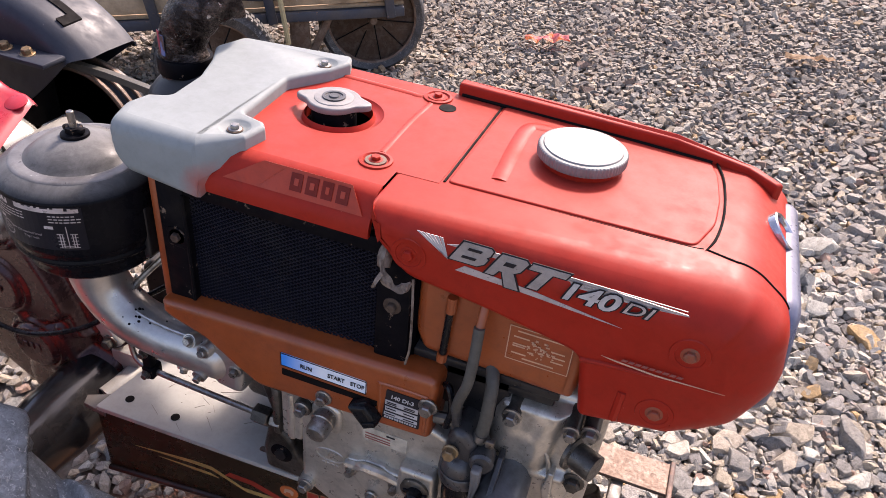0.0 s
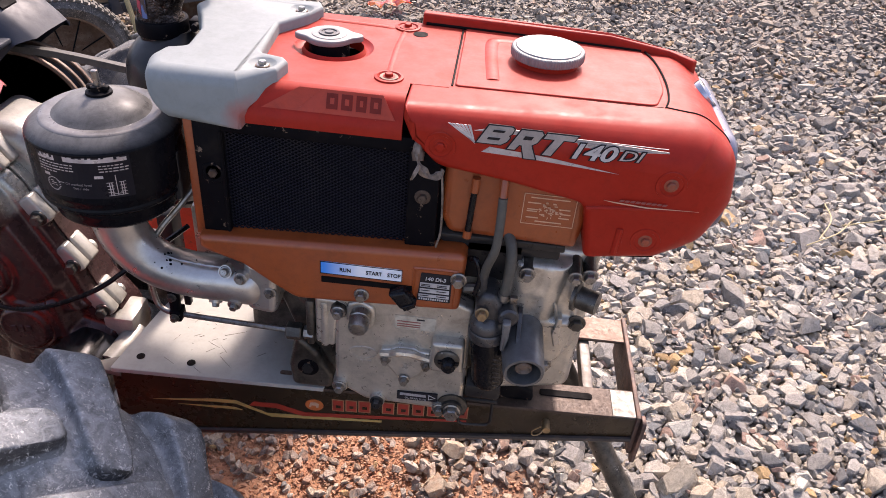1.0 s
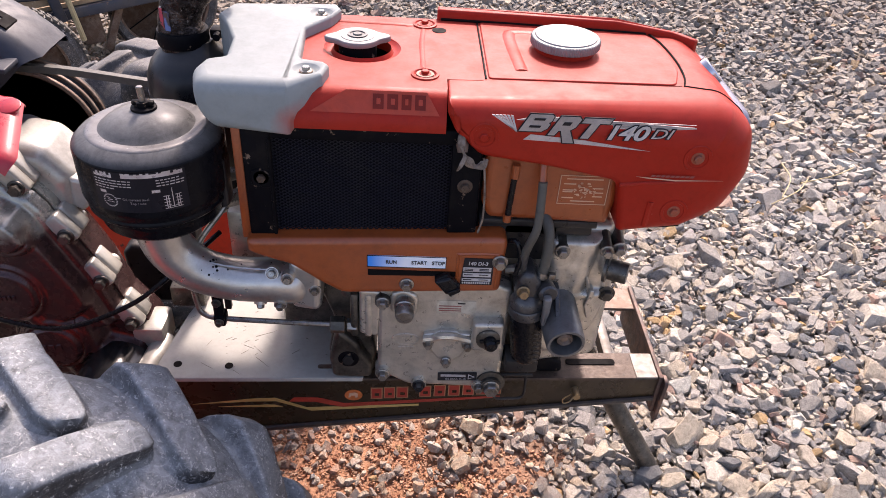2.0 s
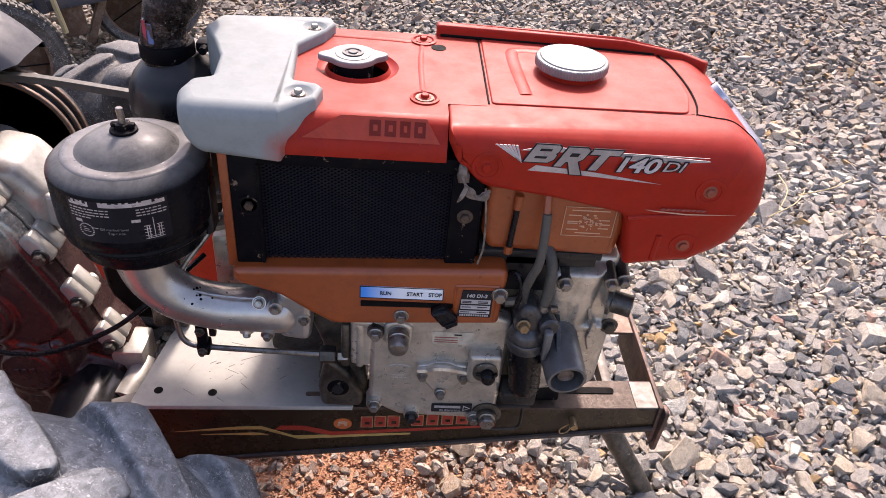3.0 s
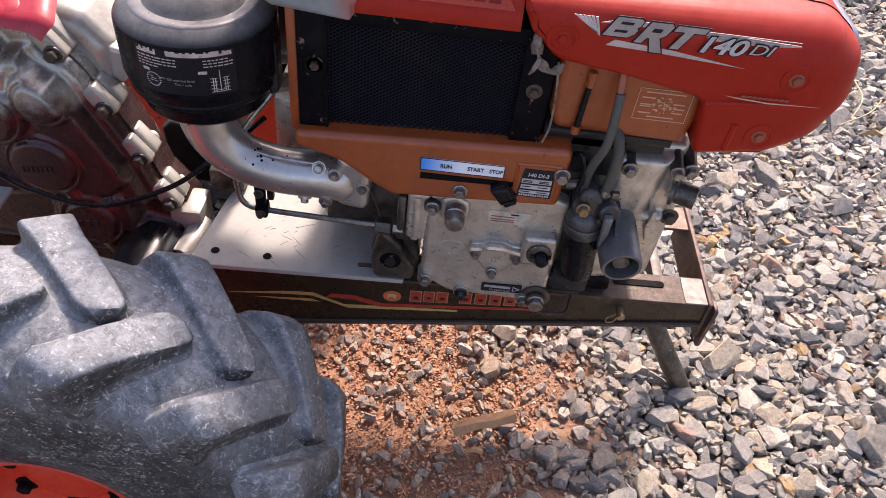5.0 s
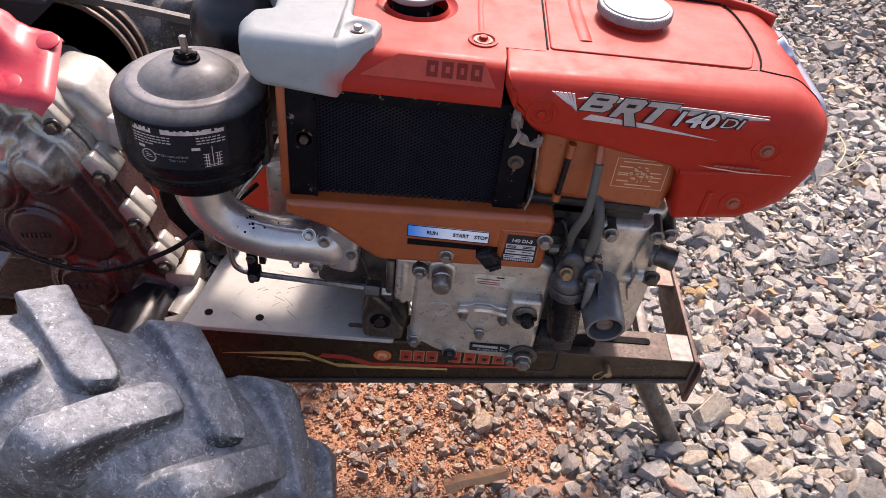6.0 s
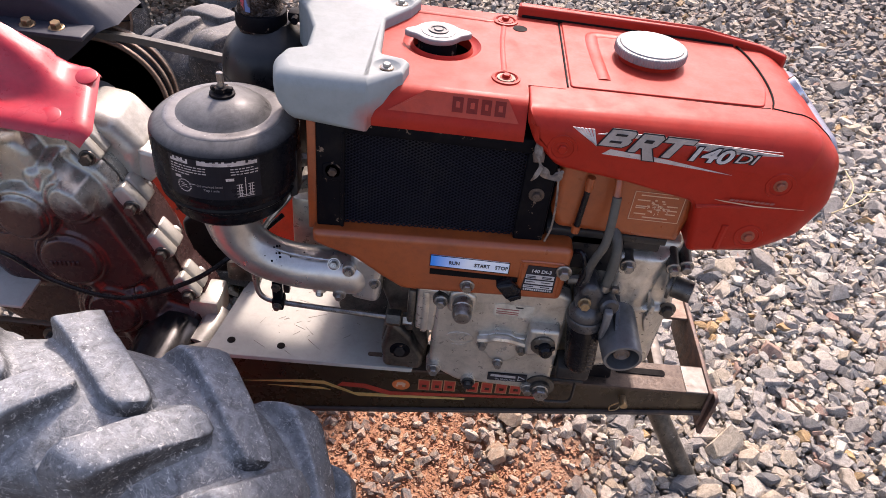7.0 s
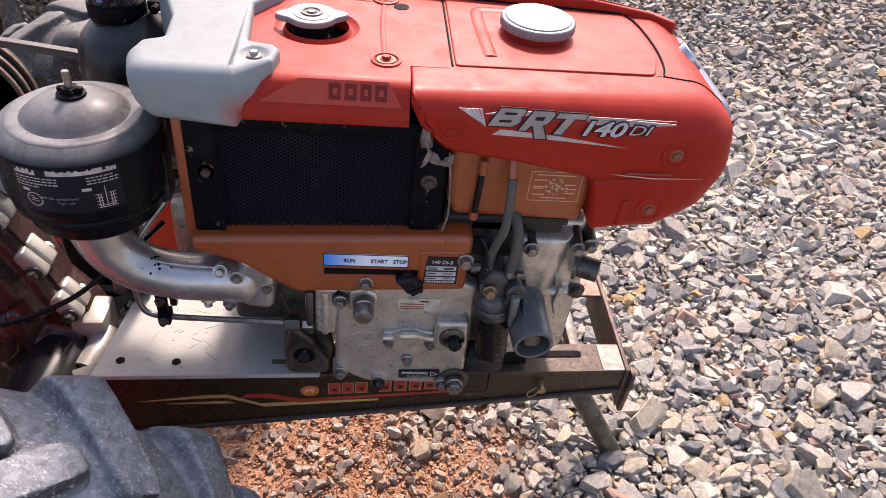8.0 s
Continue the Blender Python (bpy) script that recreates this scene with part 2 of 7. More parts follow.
def rubber_material(name, scuffed):
    """Weathered tyre rubber: dark, with scuffed blotches, pale scratches, crumbs and dried mud."""
    m, t, b = nodes_of(name)
    vec = t.nodes.new("ShaderNodeTexCoord").outputs["Object"]
    slow = ramp_node(t, noise_node(t, vec, 13, 8, 0.78, 0.8), [(0.44, 0.0), (0.66, 1.0)])
    col = mix_node(t, slow, (0.017, 0.0178, 0.020), (0.070, 0.073, 0.079))
    mott = ramp_node(t, noise_node(t, vec, 85, 8, 0.82, 0.8), [(0.3, 0.35), (0.5, 1.0), (0.72, 2.0)])
    col = mix_node(t, 1.0, col, mott, "MULTIPLY")
    scuff = ramp_node(t, noise_node(t, vec, 150, 6, 0.78, 0.9), [(0.55, 0.0), (0.58, 1.0)])
    patch_ = ramp_node(t, noise_node(t, vec, 17, 4, 0.6), [(0.42, 0.0), (0.60, 1.0)])
    col = mix_node(t, mix_node(t, 1.0, scuff, patch_, "MULTIPLY"), col, scuffed)
    line = ramp_node(t, noise_node(t, vec, 42, 1, 0.4, 0.6), [(0.490, 0.0), (0.498, 0.8), (0.502, 0.8), (0.510, 0.0)])
    where = ramp_node(t, noise_node(t, vec, 23, 3, 0.6), [(0.50, 0.0), (0.60, 0.8)])
    col = mix_node(t, mix_node(t, 1.0, line, where, "MULTIPLY"), col, (0.36, 0.36, 0.35))
    crumb = ramp_node(t, noise_node(t, vec, 240, 3, 0.6), [(0.62, 0.0), (0.65, 1.0)])
    col = mix_node(t, mix_node(t, 1.0, crumb, where, "MULTIPLY"), col, (0.42, 0.37, 0.32))
    mud = ramp_node(t, noise_node(t, vec, 26, 5, 0.7), [(0.68, 0.0), (0.73, 1.0)])
    col = mix_node(t, mud, col, (0.34, 0.27, 0.20))
    link(t, col, b.inputs["Base Color"])
    rv = ramp_node(t, noise_node(t, vec, 50, 5, 0.7), [(0.3, 0.34), (0.7, 0.62)])
    link(t, rv, b.inputs["Roughness"])
    b.inputs["Specular IOR Level"].default_value = 0.5
    bump_node(t, noise_node(t, vec, 90, 9, 0.8, 0.6), 0.6, 0.003, b)
    return m


RUBBER = rubber_material("weathered_tyre_rubber", (0.26, 0.262, 0.26))
DARK_RUBBER = rubber_material("dark_tyre_rubber", (0.11, 0.10, 0.09))
dust_sheen(DARK_RUBBER, (0.13, 0.118, 0.10), 0.8, 0.3, 0.95, 0.6, 60, 0.3, 0.2)
# Dusty film, plus the pink sheen of the sky on top, put into the colour.
dust_sheen(RED, (0.44, 0.14, 0.12), 0.12, 0.45, 0.97, 0.62, 30, 0.6, 0.55)
# Dusty film, plus the bluish sky sheen of the tread bars as colour.
dust_sheen(RUBBER, (0.28, 0.305, 0.32), 0.78, -0.15, 0.80, 0.42, 60, 0.7, 0.20)


def flecks(m, pale, dark):
    """Pale flecks and thin dark cracks over all that lies on the surface."""
    t = m.node_tree
    b = t.nodes["Principled BSDF"]
    vec = t.nodes.new("ShaderNodeTexCoord").outputs["Object"]
    col = b.inputs["Base Color"].links[0].from_socket
    spot = ramp_node(t, noise_node(t, vec, 190, 5, 0.75, 0.7), [(0.592, 0.0), (0.618, 0.95)])
    zone = ramp_node(t, noise_node(t, vec, 19, 4, 0.65), [(0.40, 0.25), (0.58, 1.0)])
    col = mix_node(t, mix_node(t, 1.0, spot, zone, "MULTIPLY"), col, pale)
    crack = ramp_node(t, noise_node(t, vec, 46, 3, 0.6, 0.9), [(0.488, 0.0), (0.498, 0.25), (0.502, 0.25), (0.512, 0.0)])
    col = mix_node(t, crack, col, dark)
    pits = ramp_node(t, noise_node(t, vec, 120, 6, 0.8), [(0.34, 0.5), (0.42, 0.0)])
    col = mix_node(t, pits, col, dark)
    link(t, col, b.inputs["Base Color"])


flecks(RUBBER, (0.52, 0.52, 0.50), (0.035, 0.036, 0.04))
flecks(DARK_RUBBER, (0.20, 0.18, 0.155), (0.02, 0.019, 0.018))
dust_sheen(CAN_BLACK, (0.24, 0.237, 0.23), 0.72, 0.50, 0.97, 0.42, 30, 0.5, 0.5)
dust_sheen(DECK, (0.31, 0.29, 0.255), 0.35, 0.8, 0.95, 0.6)


def rim_reflection(m, height, spread, colour):
    """Dark red below a ragged border: the wheel rim's reflection painted into the silver."""
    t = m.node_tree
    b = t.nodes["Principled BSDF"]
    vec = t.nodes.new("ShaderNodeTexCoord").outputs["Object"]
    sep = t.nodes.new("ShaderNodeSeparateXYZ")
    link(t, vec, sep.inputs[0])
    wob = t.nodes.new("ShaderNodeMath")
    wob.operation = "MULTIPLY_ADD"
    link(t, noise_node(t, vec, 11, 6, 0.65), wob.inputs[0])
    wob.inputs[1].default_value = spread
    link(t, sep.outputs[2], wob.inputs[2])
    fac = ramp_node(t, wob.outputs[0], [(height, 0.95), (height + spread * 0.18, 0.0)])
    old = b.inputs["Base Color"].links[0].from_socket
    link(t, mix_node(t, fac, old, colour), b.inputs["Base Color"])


# Silver paint; its maroon lower half is the red rim mirrored, as colour.
GEAR_BODY = surface("silver_gearbox_rim_reflection", (0.39, 0.38, 0.33), 0.27, 0.5, (0.12, 0.108, 0.096), (0.5, 0.85), 10, (0.07, 0.05, 0.045), 0.76, 70, 0.22, 190, 0.0008, grime=0.3, rough_var=0.06)
rim_reflection(GEAR_BODY, 0.325, 0.12, (0.050, 0.017, 0.018))
dust_sheen(OLIVE, (0.20, 0.15, 0.11), 0.5, 0.6, 0.95, 0.6)
dust_sheen(BLACK, (0.10, 0.09, 0.08), 0.5, 0.5, 0.95, 0.6)


def stain(m, at, size, colour):
    """A sprayed stain round a place on the thing."""
    t = m.node_tree
    b = t.nodes["Principled BSDF"]
    vec = t.nodes.new("ShaderNodeTexCoord").outputs["Object"]
    d = t.nodes.new("ShaderNodeVectorMath")
    d.operation = "DISTANCE"
    link(t, vec, d.inputs[0])
    d.inputs[1].default_value = at
    wob = t.nodes.new("ShaderNodeMath")
    wob.operation = "MULTIPLY_ADD"
    link(t, noise_node(t, vec, 45, 4, 0.6), wob.inputs[0])
    wob.inputs[1].default_value = size * 0.8
    link(t, d.outputs["Value"], wob.inputs[2])
    fac = ramp_node(t, wob.outputs[0], [(size * 0.6, 0.75), (size * 1.5, 0.0)])
    old = b.inputs["Base Color"].links[0].from_socket
    link(t, mix_node(t, fac, old, colour), b.inputs["Base Color"])


stain(WHITE, (-0.204, -0.146, 0.424), 0.026, (0.36, 0.06, 0.04))


def yard_field(t, vec, lo, hi):
    """0 in the fresh stone round the tractor, 1 in the trodden yard further off, with a wavering border."""
    warp = t.nodes.new("ShaderNodeTexNoise")
    warp.inputs["Scale"].default_value = 1.3
    warp.inputs["Detail"].default_value = 5
    link(t, vec, warp.inputs["Vector"])
    add = t.nodes.new("ShaderNodeVectorMath")
    add.operation = "MULTIPLY_ADD"
    link(t, warp.outputs["Color"], add.inputs[0])
    add.inputs[1].default_value = (1.1, 1.1, 0)
    link(t, vec, add.inputs[2])
    d = t.nodes.new("ShaderNodeVectorMath")
    d.operation = "DISTANCE"
    link(t, add.outputs[0], d.inputs[0])
    d.inputs[1].default_value = (0.95, 0.85, 0)
    r = t.nodes.new("ShaderNodeMapRange")
    r.inputs["From Min"].default_value, r.inputs["From Max"].default_value = lo, hi
    link(t, d.outputs["Value"], r.inputs["Value"])
    return r.outputs["Result"]


def red_field(t, vec):
    """1 in the bare reddish patch beside the wheel."""
    warp = t.nodes.new("ShaderNodeTexNoise")
    warp.inputs["Scale"].default_value = 7
    link(t, vec, warp.inputs["Vector"])
    add = t.nodes.new("ShaderNodeVectorMath")
    add.operation = "MULTIPLY_ADD"
    link(t, warp.outputs["Color"], add.inputs[0])
    add.inputs[1].default_value = (0.22, 0.22, 0)
    link(t, vec, add.inputs[2])
    d = t.nodes.new("ShaderNodeVectorMath")
    d.operation = "DISTANCE"
    link(t, add.outputs[0], d.inputs[0])
    d.inputs[1].default_value = (-0.10, 0.12, 0)
    return ramp_node(t, d.outputs["Value"], [(0.26, 1.0), (0.5, 0.0)])


STONE_TONES = ((0.0, (0.154, 0.154, 0.149)), (0.07, (0.482, 0.407, 0.303)), (0.18, (0.264, 0.247, 0.219)), (0.28, (0.515, 0.465, 0.386)), (0.40, (0.324, 0.303, 0.267)), (0.50, (0.423, 0.365, 0.287)),
               (0.60, (0.323, 0.299, 0.268)), (0.70, (0.521, 0.498, 0.426)), (0.80, (0.365, 0.340, 0.299)), (0.88, (0.188, 0.194, 0.191)), (0.945, (0.448, 0.299, 0.148)), (0.967, (0.349, 0.233, 0.180)))


def stone_tone(t, pick):
    r = t.nodes.new("ShaderNodeValToRGB")
    r.color_ramp.interpolation = "CONSTANT"
    els = r.color_ramp.elements
    while len(els) < len(STONE_TONES):
        els.new(0.5)
    for e, (p, c) in zip(els, STONE_TONES):
        e.position, e.color = p, (*c, 1)
    link(t, pick, r.inputs[0])
    return r.outputs[0]


def stone_material(name, shared):
    """Crushed limestone: grey, blue-grey, tan and a few rusty pieces; soiled further off in the yard, reddish on the bare patch."""
    m, t, b = nodes_of(name)
    vec = t.nodes.new("ShaderNodeTexCoord").outputs["Object"]
    unit = 0.024 if shared else 1.0  # single stones are scaled up from a mesh of unit size
    if shared:
        pick = t.nodes.new("ShaderNodeObjectInfo").outputs["Random"]
        where = t.nodes.new("ShaderNodeNewGeometry").outputs["Position"]
    else:
        pick = t.nodes.new("ShaderNodeNewGeometry").outputs["Random Per Island"]
        where = vec
    col = stone_tone(t, pick)
    vein = ramp_node(t, noise_node(t, vec, 95 * unit, 9, 0.8, 1.0), [(0.32, 0.42), (0.5, 0.97), (0.66, 1.38)])
    col = mix_node(t, 1.0, col, vein, "MULTIPLY")
    stain_ = ramp_node(t, noise_node(t, vec, 38 * unit, 5, 0.65), [(0.52, 0.0), (0.72, 0.55)])
    col = mix_node(t, stain_, col, (0.33, 0.275, 0.21))
    soil = yard_field(t, where, 1.0, 2.6)
    blot = ramp_node(t, noise_node(t, where, 24, 5, 0.6), [(0.32, 0.25), (0.66, 0.80)])
    col = mix_node(t, mix_node(t, 1.0, soil, blot, "MULTIPLY"), col, (0.17, 0.135, 0.105))
    redden = ramp_node(t, noise_node(t, where, 60, 4, 0.6), [(0.38, 0.08), (0.64, 0.60)])
    col = mix_node(t, mix_node(t, 1.0, red_field(t, where), redden, "MULTIPLY"), col, (0.38, 0.19, 0.105))
    link(t, col, b.inputs["Base Color"])
    b.inputs["Roughness"].default_value = 0.85
    b.inputs["Specular IOR Level"].default_value = 0.3
    bump_node(t, noise_node(t, vec, 85 * unit, 10, 0.85), 0.9, 0.008, b)
    return m


STONE = stone_material("limestone_gravel", False)
CRUMB = surface("reddish_soil_crumbs", (0.33, 0.155, 0.09), 0.9, 0, (0.40, 0.25, 0.165), (0.42, 0.6), 40, (0.46, 0.40, 0.33), 0.74, 55, 0.5, 160, 0.003, spec=0.2, grime=0.4)
STONE_SINGLE = stone_material("limestone_piece", True)


def soil_material():
    """Dark grit between the stones, reddish earth beside the wheel, and far off a packed layer of small stones."""
    m, t, b = nodes_of("gravelly_soil")
    vec = t.nodes.new("ShaderNodeTexCoord").outputs["Object"]
    fine = noise_node(t, vec, 55, 8, 0.75)
    grey = ramp_node(t, fine, [(0.3, (0.09, 0.079, 0.066)), (0.7, (0.23, 0.20, 0.165))])
    red = ramp_node(t, fine, [(0.3, (0.30, 0.135, 0.072)), (0.7, (0.56, 0.32, 0.20))])
    cell = t.nodes.new("ShaderNodeTexVoronoi")
    cell.inputs["Scale"].default_value = 27
    link(t, vec, cell.inputs["Vector"])
    one = t.nodes.new("ShaderNodeSeparateColor")
    link(t, cell.outputs["Color"], one.inputs[0])
    packed = mix_node(t, 0.5, stone_tone(t, one.outputs[0]), (0.17, 0.135, 0.105))
    packed = mix_node(t, ramp_node(t, cell.outputs["Distance"], [(0.45, 0.0), (0.75, 0.8)]), packed, (0.07, 0.058, 0.047))
    col = mix_node(t, yard_field(t, vec, 1.0, 2.6), grey, packed)
    link(t, mix_node(t, red_field(t, vec), col, red), b.inputs["Base Color"])
    b.inputs["Roughness"].default_value = 0.95
    b.inputs["Specular IOR Level"].default_value = 0.2
    bump_node(t, noise_node(t, vec, 130, 8, 0.8), 0.9, 0.006, b)
    return m


SOIL = soil_material()


def gradient_label():
    """The control label: blue on one end, fading to white."""
    m, t, b = nodes_of("blue_white_label")
    vec = t.nodes.new("ShaderNodeTexCoord").outputs["Generated"]
    sx = t.nodes.new("ShaderNodeSeparateXYZ")
    link(t, vec, sx.inputs[0])
    link(t, ramp_node(t, sx.outputs[0], [(0.05, (0.02, 0.24, 0.72)), (0.48, (0.68, 0.74, 0.80))]), b.inputs["Base Color"])
    b.inputs["Roughness"].default_value = 0.35
    return m


LABEL_BLUE = gradient_label()

# ---- building helpers ----
PIVOT = Vector((0, 0, 0.62))
NOSE_DOWN = Matrix.Translation(PIVOT) @ Matrix.Rotation(radians(5.0), 4, "Y") @ Matrix.Translation(-PIVOT)
BASE = {}


def thing(name, label, category, base=(0, 0, 0), m=None, group=""):
    """A thing's root; its parts are given in the coordinates of m."""
    ob = new(name)
    ob.empty_display_size = 0.05
    ob.matrix_world = (m or Matrix()) @ Matrix.Translation(base)
    BASE[ob.name] = Vector(base)
    return tagged(ob, label, category, group)


def soften(me, bm, smooth):
    """Writes bm into me, smooth but for edges sharper than the angle and those marked as sharp."""
    bmesh.ops.recalc_face_normals(bm, faces=bm.faces)
    bm.edges.index_update()
    marked = [e.index for e in bm.edges if not e.smooth]
    bm.to_mesh(me)
    bm.free()
    if not smooth:
        me.shade_flat()
        return
    me.shade_smooth()
    me.set_sharp_from_angle(angle=radians(smooth))
    for i in marked:
        me.edges[i].use_edge_sharp = True


def part(name, bm, material, parent, label="", smooth=35.0):
    me = bpy.data.meshes.new(name)
    base = BASE[parent.name]
    soften(me, bm, smooth)
    me.transform(Matrix.Translation(-base))
    me.materials.append(material)
    ob = new(name, me)
    ob.parent = parent
    BASE[ob.name] = base
    return tagged(ob, label)


def alone(name, bm, material, label, category, kind="", group="", smooth=35.0, m=None):
    """A thing that is one mesh."""
    me = bpy.data.meshes.new(name)
    soften(me, bm, smooth)
    if m:
        me.transform(m)
    me.materials.append(material)
    return tagged(new(name, me), label, category, group, kind)


def join(*bms):
    out = bms[0]
    for b in bms[1:]:
        me = bpy.data.meshes.new("tmp")
        b.to_mesh(me)
        b.free()
        out.from_mesh(me)
        bpy.data.meshes.remove(me)
    return out


def turned(bm, m):
    bmesh.ops.transform(bm, matrix=m, verts=bm.verts)
    return bm


def box(x0, x1, y0, y1, z0, z1, bevel=0.003, seg=2):
    bm = bmesh.new()
    bmesh.ops.create_cube(bm, size=1)
    for v in bm.verts:
        v.co = ((x0 + x1) / 2 + v.co.x * (x1 - x0), (y0 + y1) / 2 + v.co.y * (y1 - y0), (z0 + z1) / 2 + v.co.z * (z1 - z0))
    if bevel:
        bmesh.ops.bevel(bm, geom=bm.edges, offset=bevel, segments=seg, profile=0.5, affect="EDGES")
    return bm


def rounded(points, radius, seg=6):
    """A closed outline with its corners rounded; a point may carry its own radius."""
    out = []
    n = len(points)
    for i in range(n):
        p = Vector(points[i][:2])
        r = points[i][2] if len(points[i]) > 2 else radius
        a, b = Vector(points[i - 1][:2]) - p, Vector(points[(i + 1) % n][:2]) - p
        la, lb = a.length, b.length
        a.normalize(), b.normalize()
        ang = a.angle(b)
        d = min(r / max(math.tan(ang / 2), 1e-3), la * 0.48, lb * 0.48)
        if d < 1e-5 or ang > 3.1:
            out.append(p)
            continue
        for k in range(seg + 1):
            s = k / seg
            out.append((p + a * d) * (1 - s) ** 2 + p * 2 * s * (1 - s) + (p + b * d) * s ** 2)
    return out


def slab(outline, d0, d1, r0=0.0, r1=0.0, axis="y", seg=5):
    """An outline pushed from depth d0 to d1, with rounded rims. axis y: the outline is (x, z); axis z: (x, y); axis x: (y, z).
    r0, r1: a radius, or a function of the outline's point."""
    n = len(outline)
    area = sum(outline[i - 1].x * outline[i].y - outline[i].x * outline[i - 1].y for i in range(n))
    sign = 1 if area > 0 else -1
    inward = []
    for i in range(n):
        e0 = outline[i] - outline[i - 1]
        e1 = outline[(i + 1) % n] - outline[i]
        n0 = Vector((-e0.y, e0.x)).normalized() * sign if e0.length > 1e-9 else Vector((0, 0))
        n1 = Vector((-e1.y, e1.x)).normalized() * sign if e1.length > 1e-9 else Vector((0, 0))
        m = n0 + n1
        m = m.normalized() / max(0.6, m.normalized().dot(n1)) if m.length > 1e-6 else n1
        inward.append(m)
    way = 1 if d1 > d0 else -1

    def place(q, d):
        return {"y": (q.x, d, q.y), "z": (q.x, q.y, d), "x": (d, q.x, q.y)}[axis]

    def radius_at(r, p):
        return r(p) if callable(r) else r

    def inset(k, r):
        """The outline moved inwards by k times its radius; corners that fold over are drawn together."""
        q = [p + m * (k * radius_at(r, p)) for p, m in zip(outline, inward)]
        for _ in range(6):
            bad = [(q[(i + 1) % n] - q[i]).dot(outline[(i + 1) % n] - outline[i]) < 0 for i in range(n)]
            if not any(bad) or all(bad):
                break
            s = next(i for i in range(n) if not bad[i - 1] and bad[i]) if any(not bad[i - 1] and bad[i] for i in range(n)) else 0
            i = 0
            while i < n:
                a = (s + i) % n
                if not bad[a]:
                    i += 1
                    continue
                m = 0
                while bad[(a + m) % n] and m < n:
                    m += 1
                b = (a + m) % n
                u, v = outline[a] - outline[a - 1], outline[(b + 1) % n] - outline[b]
                det = u.x * v.y - u.y * v.x
                if abs(det) > 1e-9:
                    d = q[b] - q[a]
                    c = q[a] + u * ((d.x * v.y - d.y * v.x) / det)
                    if (c - (q[a] + q[b]) / 2).length > 0.03:
                        c = (q[a] + q[b]) / 2
                else:
                    c = (q[a] + q[b]) / 2
                for j in range(m + 1):
                    q[(a + j) % n] = c.copy()
                i += m + 1
        return q

    bm = bmesh.new()
    rings = []
    use0, use1 = callable(r0) or r0 > 0, callable(r1) or r1 > 0
    for k in range(seg + 1 if use0 else 1):
        a = math.pi / 2 * k / seg
        q = inset(1 - math.sin(a), r0) if use0 else outline
        rings.append([bm.verts.new(place(c, d0 + way * (radius_at(r0, p) * (1 - math.cos(a)) if use0 else 0))) for p, c in zip(outline, q)])
    for k in range(seg + 1 if use1 else 1):
        a = math.pi / 2 * (1 - k / seg) if use1 else 0
        q = inset(1 - math.sin(a), r1) if use1 else outline
        rings.append([bm.verts.new(place(c, d1 - way * (radius_at(r1, p) * (1 - math.cos(a)) if use1 else 0))) for p, c in zip(outline, q)])
    for a, b in zip(rings, rings[1:]):
        for i in range(n):
            bm.faces.new((a[i - 1], a[i], b[i], b[i - 1]))
    for ring, rim in ((rings[0], use0), (rings[-1], use1)):
        f = bm.faces.new(ring if ring is rings[0] else ring[::-1])
        for e in f.edges:
            e.smooth = not rim
    if callable(r0):
        bmesh.ops.remove_doubles(bm, verts=rings[0], dist=8e-4)
    bmesh.ops.remove_doubles(bm, verts=bm.verts[:], dist=2e-6)
    bmesh.ops.triangulate(bm, faces=[f for f in bm.faces if len(f.verts) > 4], ngon_method="EAR_CLIP")
    return bm


def lathe(profile, at=(0, 0, 0), way=(0, 0, 1), seg=32):
    """Turns (radius, height) about the way through at; the ends are closed."""
    bm = bmesh.new()
    q = Vector(way).normalized().to_track_quat("Z", "Y").to_matrix().to_4x4()
    m = Matrix.Translation(at) @ q
    rings = []
    for r, h in profile:
        if r < 1e-6:
            rings.append([bm.verts.new(m @ Vector((0, 0, h)))])
        else:
            rings.append([bm.verts.new(m @ Vector((r * math.cos(2 * math.pi * i / seg), r * math.sin(2 * math.pi * i / seg), h))) for i in range(seg)])
    for a, b in zip(rings, rings[1:]):
        for i in range(seg):
            f = [a[i - 1] if len(a) > 1 else a[0], a[i] if len(a) > 1 else None, b[i] if len(b) > 1 else b[0], b[i - 1] if len(b) > 1 else None]
            f = [v for v in f if v]
            if len(f) > 2:
                bm.faces.new(f)
    for ring in (rings[0], rings[-1]):
        if len(ring) > 1:
            bm.faces.new(ring)
    return bm


def rod(a, b, r, seg=16, r2=None, bevel=0.0):
    a, b = Vector(a), Vector(b)
    length = (b - a).length
    r2 = r if r2 is None else r2
    prof = [(max(r - bevel, 1e-4), 0), (r, bevel), (r2, length - bevel), (max(r2 - bevel, 1e-4), length)] if bevel else [(r, 0), (r2, length)]
    return lathe(prof, a, b - a, seg)


def glide(points, n=8):
    """A smooth line through the points."""
    p = [Vector(q) for q in points]
    p = [p[0] * 2 - p[1]] + p + [p[-1] * 2 - p[-2]]
    out = []
    for i in range(1, len(p) - 2):
        for k in range(n):
            t = k / n
            a, b, c, d = p[i - 1], p[i], p[i + 1], p[i + 2]
            out.append(0.5 * (2 * b + (c - a) * t + (2 * a - 5 * b + 4 * c - d) * t * t + (3 * b - a - 3 * c + d) * t ** 3))
    out.append(p[-2])
    return out


